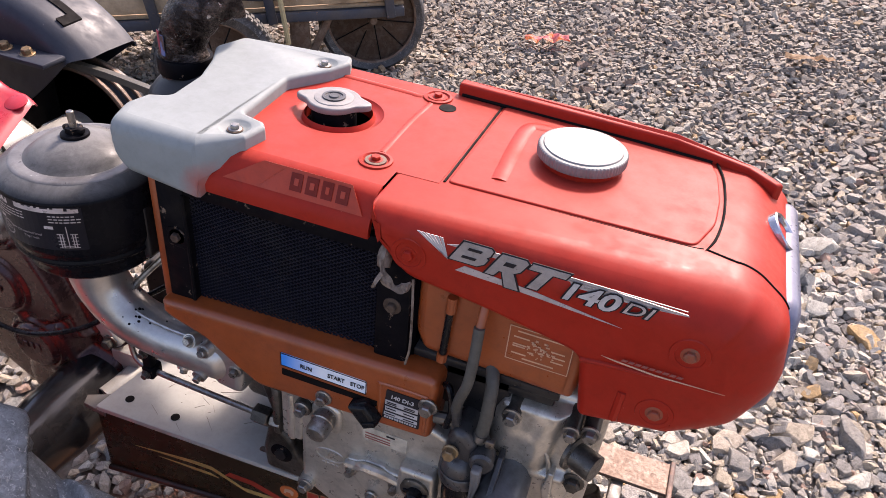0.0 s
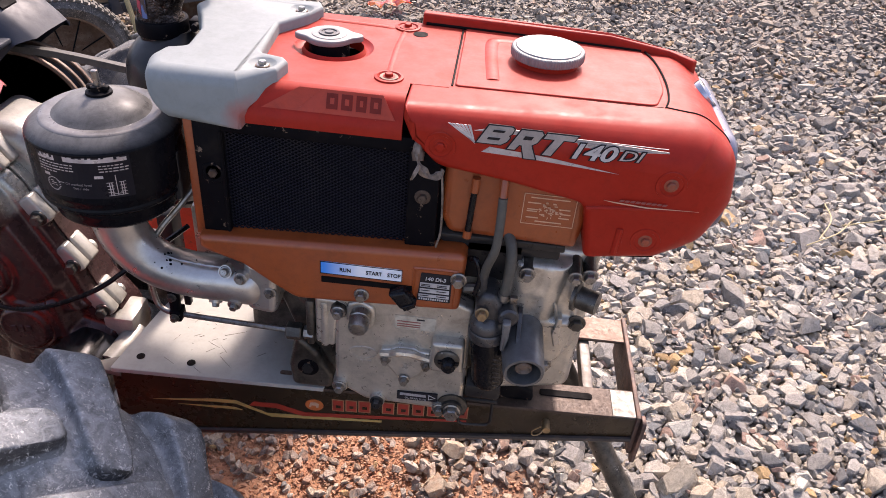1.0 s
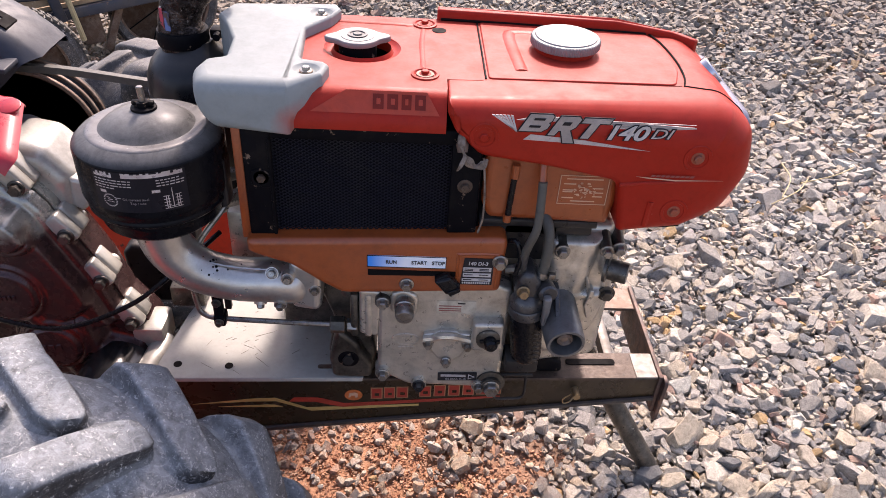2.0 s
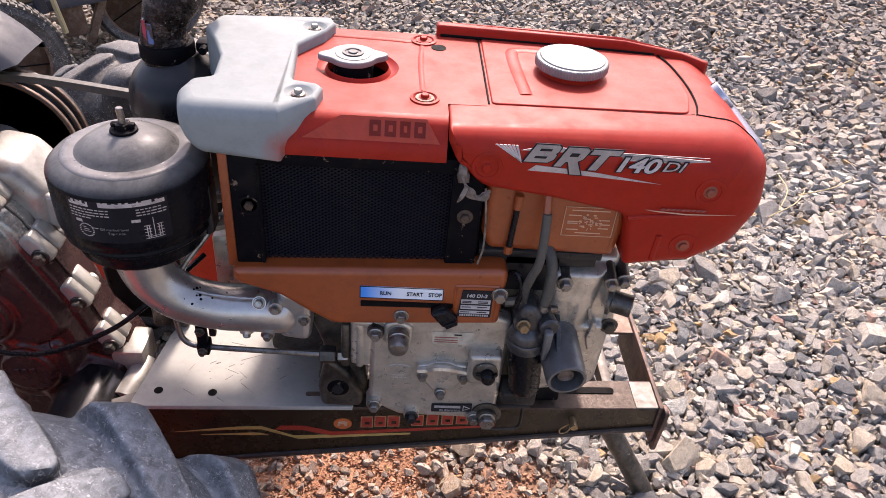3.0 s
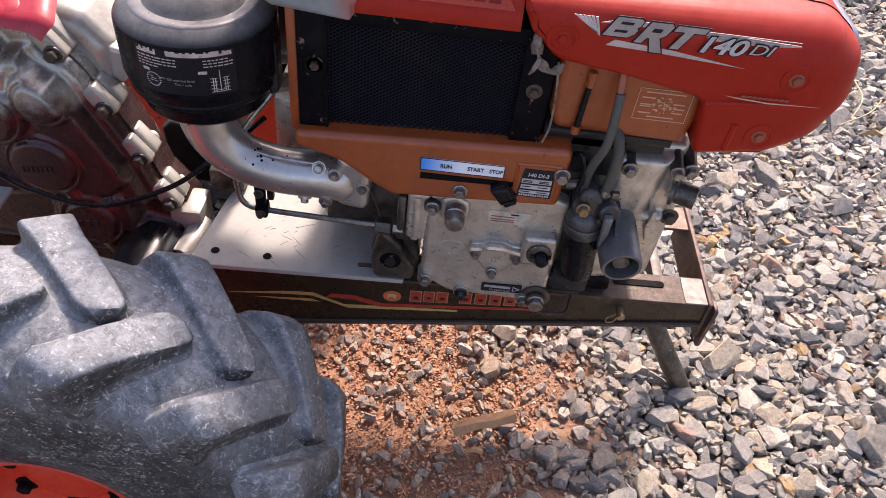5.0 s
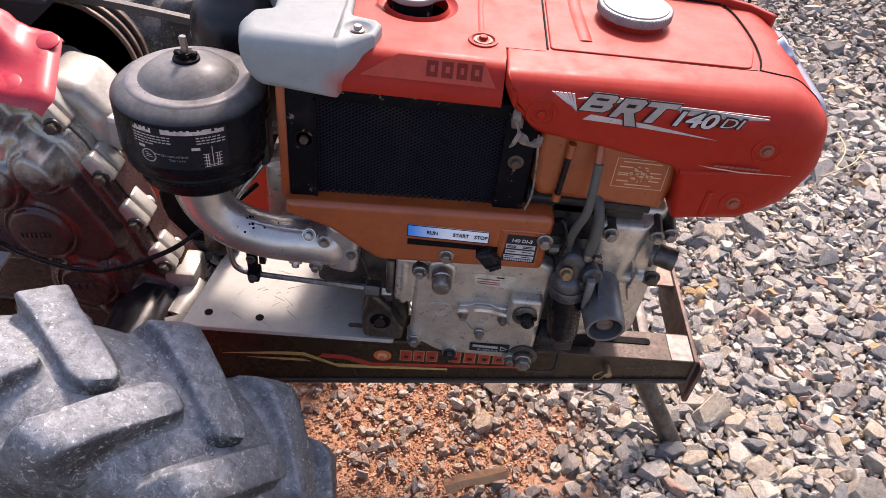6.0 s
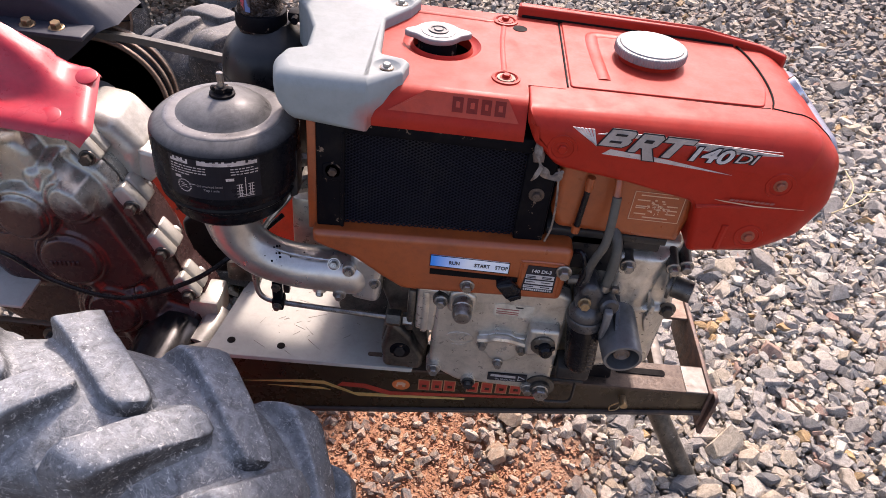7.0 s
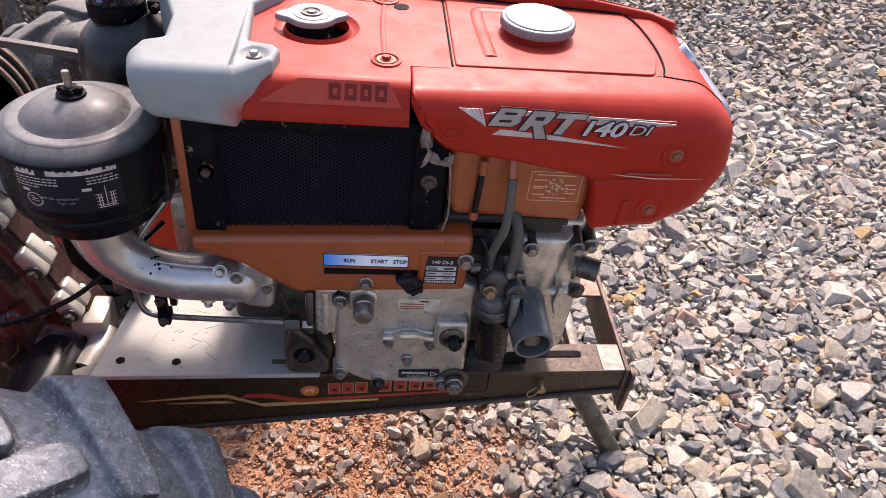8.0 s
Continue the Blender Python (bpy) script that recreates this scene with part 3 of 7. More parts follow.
def tube(points, radius, seg=14, n=8, smooth=True, wobble=0.0):
    """A pipe along a line; radius is a number or a function of how far along it is, 0 to 1."""
    line = glide(points, n) if smooth else [Vector(q) for q in points]
    bm = bmesh.new()
    rings = []
    side = None
    for i, c in enumerate(line):
        t = (line[min(i + 1, len(line) - 1)] - line[max(i - 1, 0)]).normalized()
        if side is None:
            side = t.orthogonal().normalized()
        side = (side - t * side.dot(t)).normalized()
        up = t.cross(side)
        r = radius(i / (len(line) - 1)) if callable(radius) else radius
        ring = []
        for k in range(seg):
            a = 2 * math.pi * k / seg
            rr = r + (wobble * noise.noise(Vector((c.x * 60 + math.cos(a) * 2, c.y * 60 + math.sin(a) * 2, c.z * 60))) if wobble else 0)
            ring.append(bm.verts.new(c + side * rr * math.cos(a) + up * rr * math.sin(a)))
        rings.append(ring)
    for a, b in zip(rings, rings[1:]):
        for k in range(seg):
            bm.faces.new((a[k - 1], a[k], b[k], b[k - 1]))
    bm.faces.new(rings[0])
    bm.faces.new(rings[-1][::-1])
    return bm


def cast_face(line, plane, base, swellings, ribs, covers, step=0.0025, edge=0.016):
    """A cast face that looks to -y from its plane: one relief of swellings, ribs and round covers that run into each other."""
    poly = np.array([(p.x, p.y) for p in line])
    nxt = np.roll(poly, -1, axis=0)
    lo_, hi_ = poly.min(0) - 2 * step, poly.max(0) + 2 * step
    xs, zs = np.arange(lo_[0], hi_[0], step), np.arange(lo_[1], hi_[1], step)
    gx_, gz_ = np.meshgrid(xs, zs, indexing="ij")
    p = np.stack([gx_.ravel(), gz_.ravel()], 1)
    d = nxt - poly
    rel = p[:, None, :] - poly[None]
    t = np.clip((rel * d[None]).sum(2) / (d * d).sum(1)[None], 0, 1)
    off = rel - t[:, :, None] * d[None]
    dist = np.sqrt((off ** 2).sum(2))
    k = dist.argmin(1)
    near, away = dist[np.arange(len(p)), k], off[np.arange(len(p)), k]
    cross = (poly[None, :, 1] > p[:, 1:2]) != (nxt[None, :, 1] > p[:, 1:2])
    at = poly[None, :, 0] + (p[:, 1:2] - poly[None, :, 1]) * d[None, :, 0] / np.where(np.abs(d[None, :, 1]) < 1e-9, 1e-9, d[None, :, 1])
    inside = (cross & (p[:, 0:1] < at)).sum(1) % 2 == 1
    s = np.where(inside, near, -near)

    def top(h, u, soft):
        """Flat top with a round shoulder; u is how far inside its rim."""
        q = np.clip(u / soft, 0, 1)
        return np.where(u > 0, h - soft * (1 - np.sqrt(1 - (1 - q) ** 2)), h - soft + u * 2.2)

    def blend(a, b, r=0.007):
        m = np.clip(0.5 + 0.5 * (b - a) / r, 0, 1)
        return a * (1 - m) + b * m + r * m * (1 - m)

    h = np.full(len(p), float(base))
    for x, z, r, hh, soft in swellings:
        h = blend(h, top(hh, r - np.hypot(p[:, 0] - x, p[:, 1] - z), soft), 0.006)
    for x0, z0, x1, z1, r, hh in ribs:
        a, b = np.array((x0, z0)), np.array((x1, z1))
        w = np.clip(((p - a) @ (b - a)) / ((b - a) @ (b - a)), 0, 1)
        h = blend(h, top(hh, r - np.linalg.norm(p - a - w[:, None] * (b - a), axis=1), r * 0.95), 0.007)
    for x, z, r, hh in covers:
        far_ = np.hypot(p[:, 0] - x, p[:, 1] - z)
        h = blend(h, top(hh - 0.006, r + 0.011 - far_, 0.006), 0.004)
        h = h - 0.004 * np.exp(-((far_ - r - 0.002) / 0.0022) ** 2)
        h = blend(h, top(hh, r - far_, 0.004), 0.002)
    rim_ = np.where(s < edge, edge * 1.35 * np.sqrt(np.clip(1 - (1 - np.clip(s, 0, edge) / edge) ** 2, 0, 1)), edge * 1.35 + (s - edge) * 4.0)
    h = -blend(-h, -rim_, 0.006)
    out_ = (s < 0) & (s > -1.45 * step)
    p[out_] -= away[out_]
    h[s <= 0] = -0.001
    keep = s > -1.45 * step
    ny = len(zs)
    idx = np.full(len(p), -1)
    idx[keep] = np.arange(keep.sum())
    bm = bmesh.new()
    vs = [bm.verts.new((float(q[0]), plane - float(v), float(q[1]))) for q, v in zip(p[keep], h[keep])]
    for a in range(len(xs) - 1):
        for b in range(ny - 1):
            q = [idx[a * ny + b], idx[(a + 1) * ny + b], idx[(a + 1) * ny + b + 1], idx[a * ny + b + 1]]
            if min(q) >= 0:
                bm.faces.new([vs[int(c)] for c in q])
    return bm


def hex_bolt(at, way=(0, -1, 0), r=0.008, h=0.007, washer=1.45):
    """A hexagon head on its washer flange."""
    r = r * 0.88
    w = lathe([(r * washer, 0), (r * washer, h * 0.2), (r * washer * 0.85, h * 0.3)], at, way, 18)
    at2 = Vector(at) + Vector(way).normalized() * h * 0.25
    head = lathe([(r, 0), (r, h * 0.8), (r * 0.86, h)], at2, way, 6)
    return join(w, head)


def bolt(parent, at, way=(0, -1, 0), r=0.008, h=0.007, material=None, washer=1.45, name="bolt"):
    return part(name, hex_bolt(at, way, r, h, washer), material or STEEL, parent, smooth=25)


def text_mesh(words, size, at, m_rot, shear=0.0, depth=0.0004, align="LEFT", stretch=1.0, bold=0.0):
    """Letters as a mesh: they read along the first axis of m_rot."""
    cu = bpy.data.curves.new("letters", "FONT")
    cu.body, cu.size, cu.shear, cu.extrude, cu.align_x, cu.offset = words, size, shear, depth, align, bold
    cu.resolution_u = 3
    ob = bpy.data.objects.new("letters", cu)
    me = bpy.data.meshes.new_from_object(ob)
    bm = bmesh.new()
    bm.from_mesh(me)
    bpy.data.objects.remove(ob)
    bpy.data.curves.remove(cu)
    bpy.data.meshes.remove(me)
    bmesh.ops.transform(bm, matrix=Matrix.Translation(at) @ m_rot @ Matrix.Diagonal((stretch, 1, 1, 1)), verts=bm.verts)
    return bm


FACE = Matrix.Rotation(radians(90), 4, "X")  # letters on an upright face that looks to -y


def patch(points, y, depth=0.0006):
    """A thin flat print or plate on an upright face; points are (x, z)."""
    return slab([Vector(p) for p in points], y, y + depth)


def bar(x0, x1, z0, z1, y, depth=0.0006, lean=0.0):
    return patch([(x0, z0), (x1, z0), (x1 + lean, z1), (x0 + lean, z1)], y, depth)

# ---- the diesel engine ----
engine = thing("diesel_engine", "red and silver single-cylinder diesel engine bolted on the tractor's rails", "engine", (0, 0.17, 0.37), NOSE_DOWN)

# fuel tank hood: one rounded shell with a cut-out for the tank at its lower rear
hood_line = rounded([(-0.036, 0.8275, 0.004), (0.287, 0.8275, 0.05), (0.327, 0.80, 0.04), (0.337, 0.743, 0.055), (0.312, 0.681, 0.055), (0.262, 0.670, 0.05),
                     (0.181, 0.664, 0.008), (0.170, 0.735, 0.018), (0.085, 0.752, 0.06), (0.004, 0.763, 0.03), (-0.026, 0.792, 0.03), (-0.036, 0.812, 0.01)], 0.02, 8)


def hood_round(p):
    up = max(0.0, min(1.0, (p.y - 0.80) / 0.03))
    front = max(0.0, min(1.0, (p.x - 0.24) / 0.06))
    rear = max(0.0, min(1.0, (p.x + 0.036) / 0.02))
    low = max(0.0, min(1.0, (0.74 - p.y) / 0.02)) * max(0.0, min(1.0, (p.x - 0.175) / 0.02))
    return 0.008 + (0.05 - 0.008) * max(up * (0.25 + 0.75 * rear), front * 0.9, low * 0.02)


hood = part("hood", slab(hood_line, 0.021, 0.292, hood_round, 0.012, "y", 8), RED, engine, "faded red sheet-metal fuel tank hood")
# raised top panel, its seals and the rim along the far side
top_line = rounded([(0.0125, 0.092, 0.006), (0.238, 0.096, 0.012), (0.252, 0.14, 0.08), (0.253, 0.185, 0.1), (0.248, 0.235, 0.06), (0.238, 0.266, 0.01), (0.0125, 0.279, 0.006)], 0.01, 6)
part("cover_edge", slab([Vector(p) for p in ((-0.0367, 0.086), (0.0062, 0.087), (0.0062, 0.279), (-0.0367, 0.283))], 0.8279, 0.820, 0, 0, "z"), RED, hood)
part("top_panel", slab(top_line, 0.8292, 0.8235, 0.0016, 0, "z", 3), RED, hood, "red fuel tank top panel")
part("seal", tube([(0.0095, 0.092, 0.8278), (0.0095, 0.278, 0.8278)], 0.0013, 6, 2), DARK_GAP, hood, "dark open seam")
part("seal", tube([(0.246, 0.092, 0.8262), (0.2535, 0.115, 0.8278), (0.2575, 0.150, 0.8283), (0.2575, 0.190, 0.8283), (0.253, 0.235, 0.8285), (0.244, 0.266, 0.829)], 0.0013, 6, 5), DARK_GAP, hood, "dark open seam")
part("seal", tube([(0.105, 0.0925, 0.8272), (0.18, 0.0935, 0.8272), (0.232, 0.0945, 0.8270), (0.245, 0.0965, 0.8268)], lambda s: 0.0004 + 0.0008 * s, 6, 5), DARK_GAP, hood, "dark open seam")
part("seal", tube([(-0.04, 0.282, 0.829), (0.1, 0.274, 0.829), (0.24, 0.262, 0.829)], 0.0024, 6, 4), DARK_GAP, hood, "dark open seam")
rim = rounded([(-0.045, 0.282), (-0.045, 0.297), (0.10, 0.293), (0.20, 0.284), (0.285, 0.268), (0.312, 0.252), (0.304, 0.244), (0.276, 0.258), (0.20, 0.268)], 0.003, 3)


def lowered(bm):
    """The lip sinks into the nose at its front end."""
    for v in bm.verts:
        v.co.z -= 0.16 * max(0.0, v.co.x - 0.225)
    return bm


part("far_rim", lowered(slab(rim, 0.8425, 0.80, 0.003, 0, "z", 3)), RED, hood, "red lip along the hood")
part("pressed_bead", tube([(0.094, 0.248, 0.8110), (0.062, 0.248, 0.8110), (0.050, 0.24, 0.8110), (0.049, 0.20, 0.8110), (0.054, 0.118, 0.8108)], 0.0200, 32, 6), RED, hood)
# front trim with the headlamp
front = rounded([(0.062, 0.69), (0.29, 0.69), (0.30, 0.76), (0.278, 0.802), (0.085, 0.802), (0.056, 0.76)], 0.03, 6)
part("front_grille", slab(front, 0.306, 0.337, 0, 0.012, "x", 4), GREY_TRIM, hood, "blue-grey plastic front grille")
nose = [p for p in hood_line if p.x > 0.26 and p.y > 0.785]
nose.sort(key=lambda p: -p.y)
part("seal", tube([(0.247, 0.0965, 0.8275)] + [(p.x, 0.090 - 0.10 * (0.8275 - p.y), p.y) for p in nose], 0.0012, 6, 3), DARK_GAP, hood, "dark open seam")
lamp = min(nose, key=lambda p: abs(p.y - 0.807))
part("headlamp", lathe([(0.021, -0.012), (0.021, 0.0015), (0.0195, 0.0030), (0.0175, 0.0015), (0.0165, -0.003), (0.0, -0.0065)], (lamp.x + 0.001, 0.195, lamp.y + 0.001), (0.72, 0.0, 0.69), 28), LENS, hood, "round chromed headlamp")
part("lower_edge", tube([(0.186, 0.034, 0.6640), (0.225, 0.034, 0.6665), (0.262, 0.036, 0.6690)], 0.0016, 6, 6), DARK_GAP, hood, "black edge strip")
for at in ((0.006, 0.0215, 0.789), (0.256, 0.0215, 0.772), (0.245, 0.0215, 0.698)):
    part("bolt_dish", lathe([(0.017, 0), (0.0165, 0.0015), (0.0125, 0.0012), (0.012, 0.0003)], at, (0, -1, 0), 24), RED, hood)
    bolt(hood, Vector(at), (0, -1, 0), 0.0062, 0.004, RED if at[0] < 0.1 else RUSTY_RED)
part("pressed_bead", tube([(0.214, 0.0225, 0.711), (0.213, 0.0225, 0.676)], 0.0045, 8, 3), RED, hood)
part("pressed_bead", tube([(0.172, 0.022, 0.733), (0.20, 0.0205, 0.737), (0.25, 0.0205, 0.741), (0.29, 0.024, 0.743)], lambda s: 0.0032 * (1 - s * 0.8), 8, 5), RED, hood)

# side decal: silver wedge, slanted letter blocks, streaks
Y = 0.0205
decal = part("side_decal", patch([(0.040, 0.812), (0.148, 0.812), (0.150, 0.806), (0.206, 0.806), (0.245, 0.8095), (0.244, 0.811), (0.10, 0.817), (0.062, 0.818)], Y), INK_GREY, hood, "silver and black side decal with a slanted logo", 0)
part("streak", patch([(0.05, 0.788), (0.10, 0.786), (0.198, 0.779), (0.12, 0.790), (0.058, 0.795)], Y), INK_GREY, decal, smooth=0)
for i in range(6):
    part("streak", patch([(0.012 + i * 0.0042, 0.8175), (0.0150 + i * 0.0042, 0.8175), (0.0375 + i * 0.001, 0.801 - i * 0.0008), (0.0365 + i * 0.001, 0.801 - i * 0.0008)], Y), INK_WHITE, decal, smooth=0)
for i, (x0, x1, z) in enumerate(((0.10, 0.243, 0.8155), (0.13, 0.240, 0.8125), (0.16, 0.232, 0.8098))):
    part("streak", patch([(x0, z), (x1, z - 0.001), (x1 - 0.01, z - 0.0018), (x0, z - 0.0018)], Y - 0.0004), INK_SILVER, decal, smooth=0)


def grown(pts, d):
    """The outline moved outwards by d."""
    q = [Vector(p) for p in pts]
    n = len(q)
    turn = 1 if sum(q[i - 1].x * q[i].y - q[i].x * q[i - 1].y for i in range(n)) > 0 else -1
    out_ = []
    for i in range(n):
        a, b = (q[i] - q[i - 1]).normalized(), (q[(i + 1) % n] - q[i]).normalized()
        na, nb = Vector((a.y, -a.x)) * turn, Vector((b.y, -b.x)) * turn
        m = (na + nb).normalized()
        out_.append(q[i] + m * (d / max(0.5, m.dot(nb))))
    return out_


def slanted(pts):
    """Logo outlines in place: drawn together, lifted and leaning forwards."""
    return [(0.0385 + (x - 0.042) * 0.90 + 0.55 * (z - 0.787), z + 0.003) for x, z in pts]


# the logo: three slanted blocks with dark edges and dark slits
LOGO = (((0.042, 0.7965), (0.070, 0.7965), (0.0745, 0.8005), (0.0745, 0.8055), (0.0715, 0.8075), (0.0735, 0.8100), (0.0725, 0.8155), (0.069, 0.8175), (0.042, 0.8175)),
        ((0.081, 0.7925), (0.0895, 0.7925), (0.0905, 0.7985), (0.0935, 0.7985), (0.107, 0.7835), (0.1205, 0.7835), (0.104, 0.7995), (0.108, 0.803), (0.1085, 0.8130), (0.104, 0.8160), (0.081, 0.8160)),
        ((0.1115, 0.8090), (0.1115, 0.8150), (0.1465, 0.8150), (0.1465, 0.8090), (0.1345, 0.8090), (0.1340, 0.790), (0.1240, 0.790), (0.1245, 0.8090)))
for pts in LOGO:
    part("logo_block", patch([tuple(q) for q in grown(slanted(pts), 0.0014)], Y - 0.0008), INK_BLACK, decal, smooth=0)
    part("logo_block", patch(slanted(pts), Y - 0.0014), INK_SILVER, decal, smooth=0)
for x0, x1, z0, z1 in ((0.0505, 0.0645, 0.8015, 0.8040), (0.0505, 0.0640, 0.8105, 0.8130), (0.0895, 0.0995, 0.8055, 0.8095)):
    part("logo_slit", patch(slanted(((x0, z0), (x1, z0), (x1, z1), (x0, z1))), Y - 0.0020), INK_BLACK, decal, smooth=0)
for d, mat_, off in ((0.0, INK_BLACK, 0.0011), (0.0006, INK_WHITE, 0.0)):
    part("numeral", text_mesh("140", 0.0250, (0.1395, Y - 0.001 - d, 0.7935), FACE, 0.3, 0.0002, bold=off + 0.0006, stretch=1.3), mat_, decal, smooth=0)
part("letters", text_mesh("DI", 0.017, (0.1930, Y - 0.001, 0.7965), FACE, 0.3, 0.0002, bold=0.0012, stretch=1.4), INK_BLACK, decal, smooth=0)
part("letters", text_mesh("DI", 0.017, (0.1930, Y - 0.0016, 0.7965), FACE, 0.3, 0.0002, stretch=1.4), INK_GREY, decal, smooth=0)
part("streak", patch([(0.188, 0.7475), (0.235, 0.7445), (0.292, 0.7455), (0.235, 0.7430), (0.20, 0.7455)], Y - 0.0035), INK_PALE, decal, smooth=0)
for i in range(9):
    part("print_bar", bar(0.205 + i * 0.0058, 0.2092 + i * 0.0058, 0.7475, 0.7500, Y - 0.003, lean=0.0015), INK_FADED, decal, smooth=0)

# fuel tank below the hood
tank_line = rounded([(0.012, 0.775), (0.012, 0.690, 0.03), (0.022, 0.668, 0.012), (0.172, 0.664, 0.006), (0.178, 0.70), (0.176, 0.775)], 0.008, 6)
tank = part("fuel_tank", slab(tank_line, 0.036, 0.28, 0.010, 0.01, "y", 5), BROWN, engine, "orange-brown painted fuel tank")
part("mounting_edge", box(0.012, 0.162, 0.040, 0.27, 0.655, 0.665, 0.002), BLACK, tank)
info = part("information_plate", slab(rounded([(0.104, 0.694), (0.164, 0.694), (0.164, 0.735), (0.104, 0.735)], 0.004, 3), 0.0356, 0.037), BROWN, tank, "brown information plate with pale print")
O_ = 0.0352
for x0, x1, z0, z1 in ((0.104, 0.164, 0.6945, 0.6953), (0.104, 0.164, 0.7342, 0.735), (0.104, 0.1048, 0.695, 0.734), (0.1632, 0.164, 0.695, 0.734)):
    part("print_line", bar(x0, x1, z0, z1, O_), INK_PALE, info, smooth=0)
for x0, x1, z in ((0.112, 0.156, 0.7295), (0.109, 0.124, 0.7225), (0.109, 0.122, 0.714), (0.109, 0.121, 0.7115), (0.109, 0.123, 0.703), (0.145, 0.158, 0.717), (0.147, 0.159, 0.711), (0.146, 0.158, 0.7055), (0.12, 0.15, 0.6985)):
    part("print_bar", bar(x0, x1, z, z + 0.0014, O_), INK_PALE, info, smooth=0)
random.seed(5)
for i in range(46):
    cx, cz = 0.1335 + random.gauss(0, 0.0062), 0.713 + random.gauss(0, 0.0045)
    part("print_bar", bar(cx, cx + random.uniform(0.0008, 0.0040), cz, cz + random.uniform(0.0005, 0.0018), O_ - 0.0002), INK_PALE, info, smooth=0)
gauge = part("sight_tube", rod((0.045, 0.030, 0.675), (0.048, 0.030, 0.738), 0.0038, 12), BLACK_PLASTIC, tank, "dark fuel level tube")
part("fitting", rod((0.048, 0.030, 0.732), (0.0485, 0.030, 0.750), 0.0048, 10), BROWN, gauge)
part("fitting", rod((0.0447, 0.030, 0.670), (0.0452, 0.030, 0.680), 0.0052, 10), BROWN, gauge)

# filler caps
flutes = [Vector((0.1165 + math.cos(math.pi * k / 72) * (0.0447 - 0.0008 * (k % 2)), 0.190 + math.sin(math.pi * k / 72) * (0.0447 - 0.0008 * (k % 2)))) for k in range(144)]
cap = part("fuel_cap", join(slab(flutes, 0.8475, 0.8365, 0.0025, 0.0015, "z", 3), lathe([(0.0398, 0), (0.0388, 0.0016), (0.0368, 0.0012), (0.0, 0.0026)], (0.1165, 0.190, 0.8473), (0, 0, 1), 48)),
           CHROME, engine, "round silver screw cap of the fuel tank", 25)
part("cap_neck", lathe([(0.038, 0), (0.038, 0.014)], (0.1165, 0.190, 0.824), (0, 0, 1), 32), RED, cap)
rcap_at = (-0.146, 0.173, 0.822)
ears = []
for i in range(72):
    a = 2 * math.pi * i / 72
    e = max(0.0, math.cos(2 * (a - 0.12))) ** 6
    ears.append(Vector((rcap_at[0] + math.cos(a) * (0.0285 + 0.0125 * e), rcap_at[1] + math.sin(a) * (0.0285 + 0.0125 * e))))
rcap = part("radiator_cap", join(slab(ears, 0.8425, 0.8355, 0.0018, 0.001, "z", 3), lathe([(0.0215, 0), (0.0205, 0.0012), (0.017, 0.0016), (0.0, 0.0016)], (rcap_at[0], rcap_at[1], 0.842), (0, 0, 1), 32)),
            CHROME, engine, "silver pressure cap with two ears")
part("rivet_ring", lathe([(0.0125, 0), (0.0125, 0.0016), (0.0095, 0.0016), (0.009, 0.0006), (0.006, 0.0006), (0.005, 0.002), (0, 0.002)], (rcap_at[0], rcap_at[1], 0.8434), (0, 0, 1), 24), FILTER_CAST, rcap)
part("filler_neck", lathe([(0.024, 0), (0.024, 0.042)], (rcap_at[0], rcap_at[1], 0.795), (0, 0, 1), 32), BLACK_RUST, rcap, "dark filler neck")

# radiator cover: top plate with the round opening and a sloping front face
cover_bm = bmesh.new()
ring_n = 48
cx, cy, rr = -0.140, 0.172, 0.036
edge_x0, edge_x1, edge_y0, edge_y1 = -0.232, -0.0365, 0.058, 0.285


def to_edge(a):
    c, s = math.cos(a), math.sin(a)
    k = min(((edge_x1 - cx) if c > 0 else (edge_x0 - cx)) / c if abs(c) > 1e-6 else 9, ((edge_y1 - cy) if s > 0 else (edge_y0 - cy)) / s if abs(s) > 1e-6 else 9)
    return cx + c * k, cy + s * k


angles = sorted([2 * math.pi * i / ring_n for i in range(ring_n)] + [math.atan2(y - cy, x - cx) % (2 * math.pi) for x in (edge_x0, edge_x1) for y in (edge_y0, edge_y1)])
loops = []
for r, z in ((rr, 0.815), (rr, 0.828), (rr + 0.003, 0.8225), (rr + 0.008, 0.8235), (rr + 0.012, 0.8276), (None, 0.8279)):
    ring = []
    for a in angles:
        x, y = to_edge(a) if r is None else (cx + math.cos(a) * r, cy + math.sin(a) * r)
        ring.append(cover_bm.verts.new((x, y, z)))
    loops.append(ring)
for a, b in zip(loops, loops[1:]):
    for i in range(len(a)):
        cover_bm.faces.new((a[i - 1], a[i], b[i], b[i - 1]))
cover = part("radiator_cover", cover_bm, RED, engine, "faded red radiator cover with a round cap opening")
face_line = [Vector(p) for p in ((0.058, 0.8279), (0.050, 0.8267), (0.044, 0.8225), (0.031, 0.803), (0.028, 0.795), (0.028, 0.787), (0.033, 0.787), (0.036, 0.800), (0.055, 0.8205))]
part("front_flange", slab(face_line, -0.222, -0.037, 0, 0, "x"), RED, cover, "sloping red front flange", 50)
part("far_flange", box(-0.215, -0.037, 0.280, 0.29, 0.787, 0.827, 0.003), RED, cover)
part("step_ridge", tube([(-0.20, 0.262, 0.8215), (-0.10, 0.258, 0.8215), (-0.085, 0.256, 0.8215), (-0.07, 0.262, 0.8215)], 0.0078, 18, 6), RED, cover)
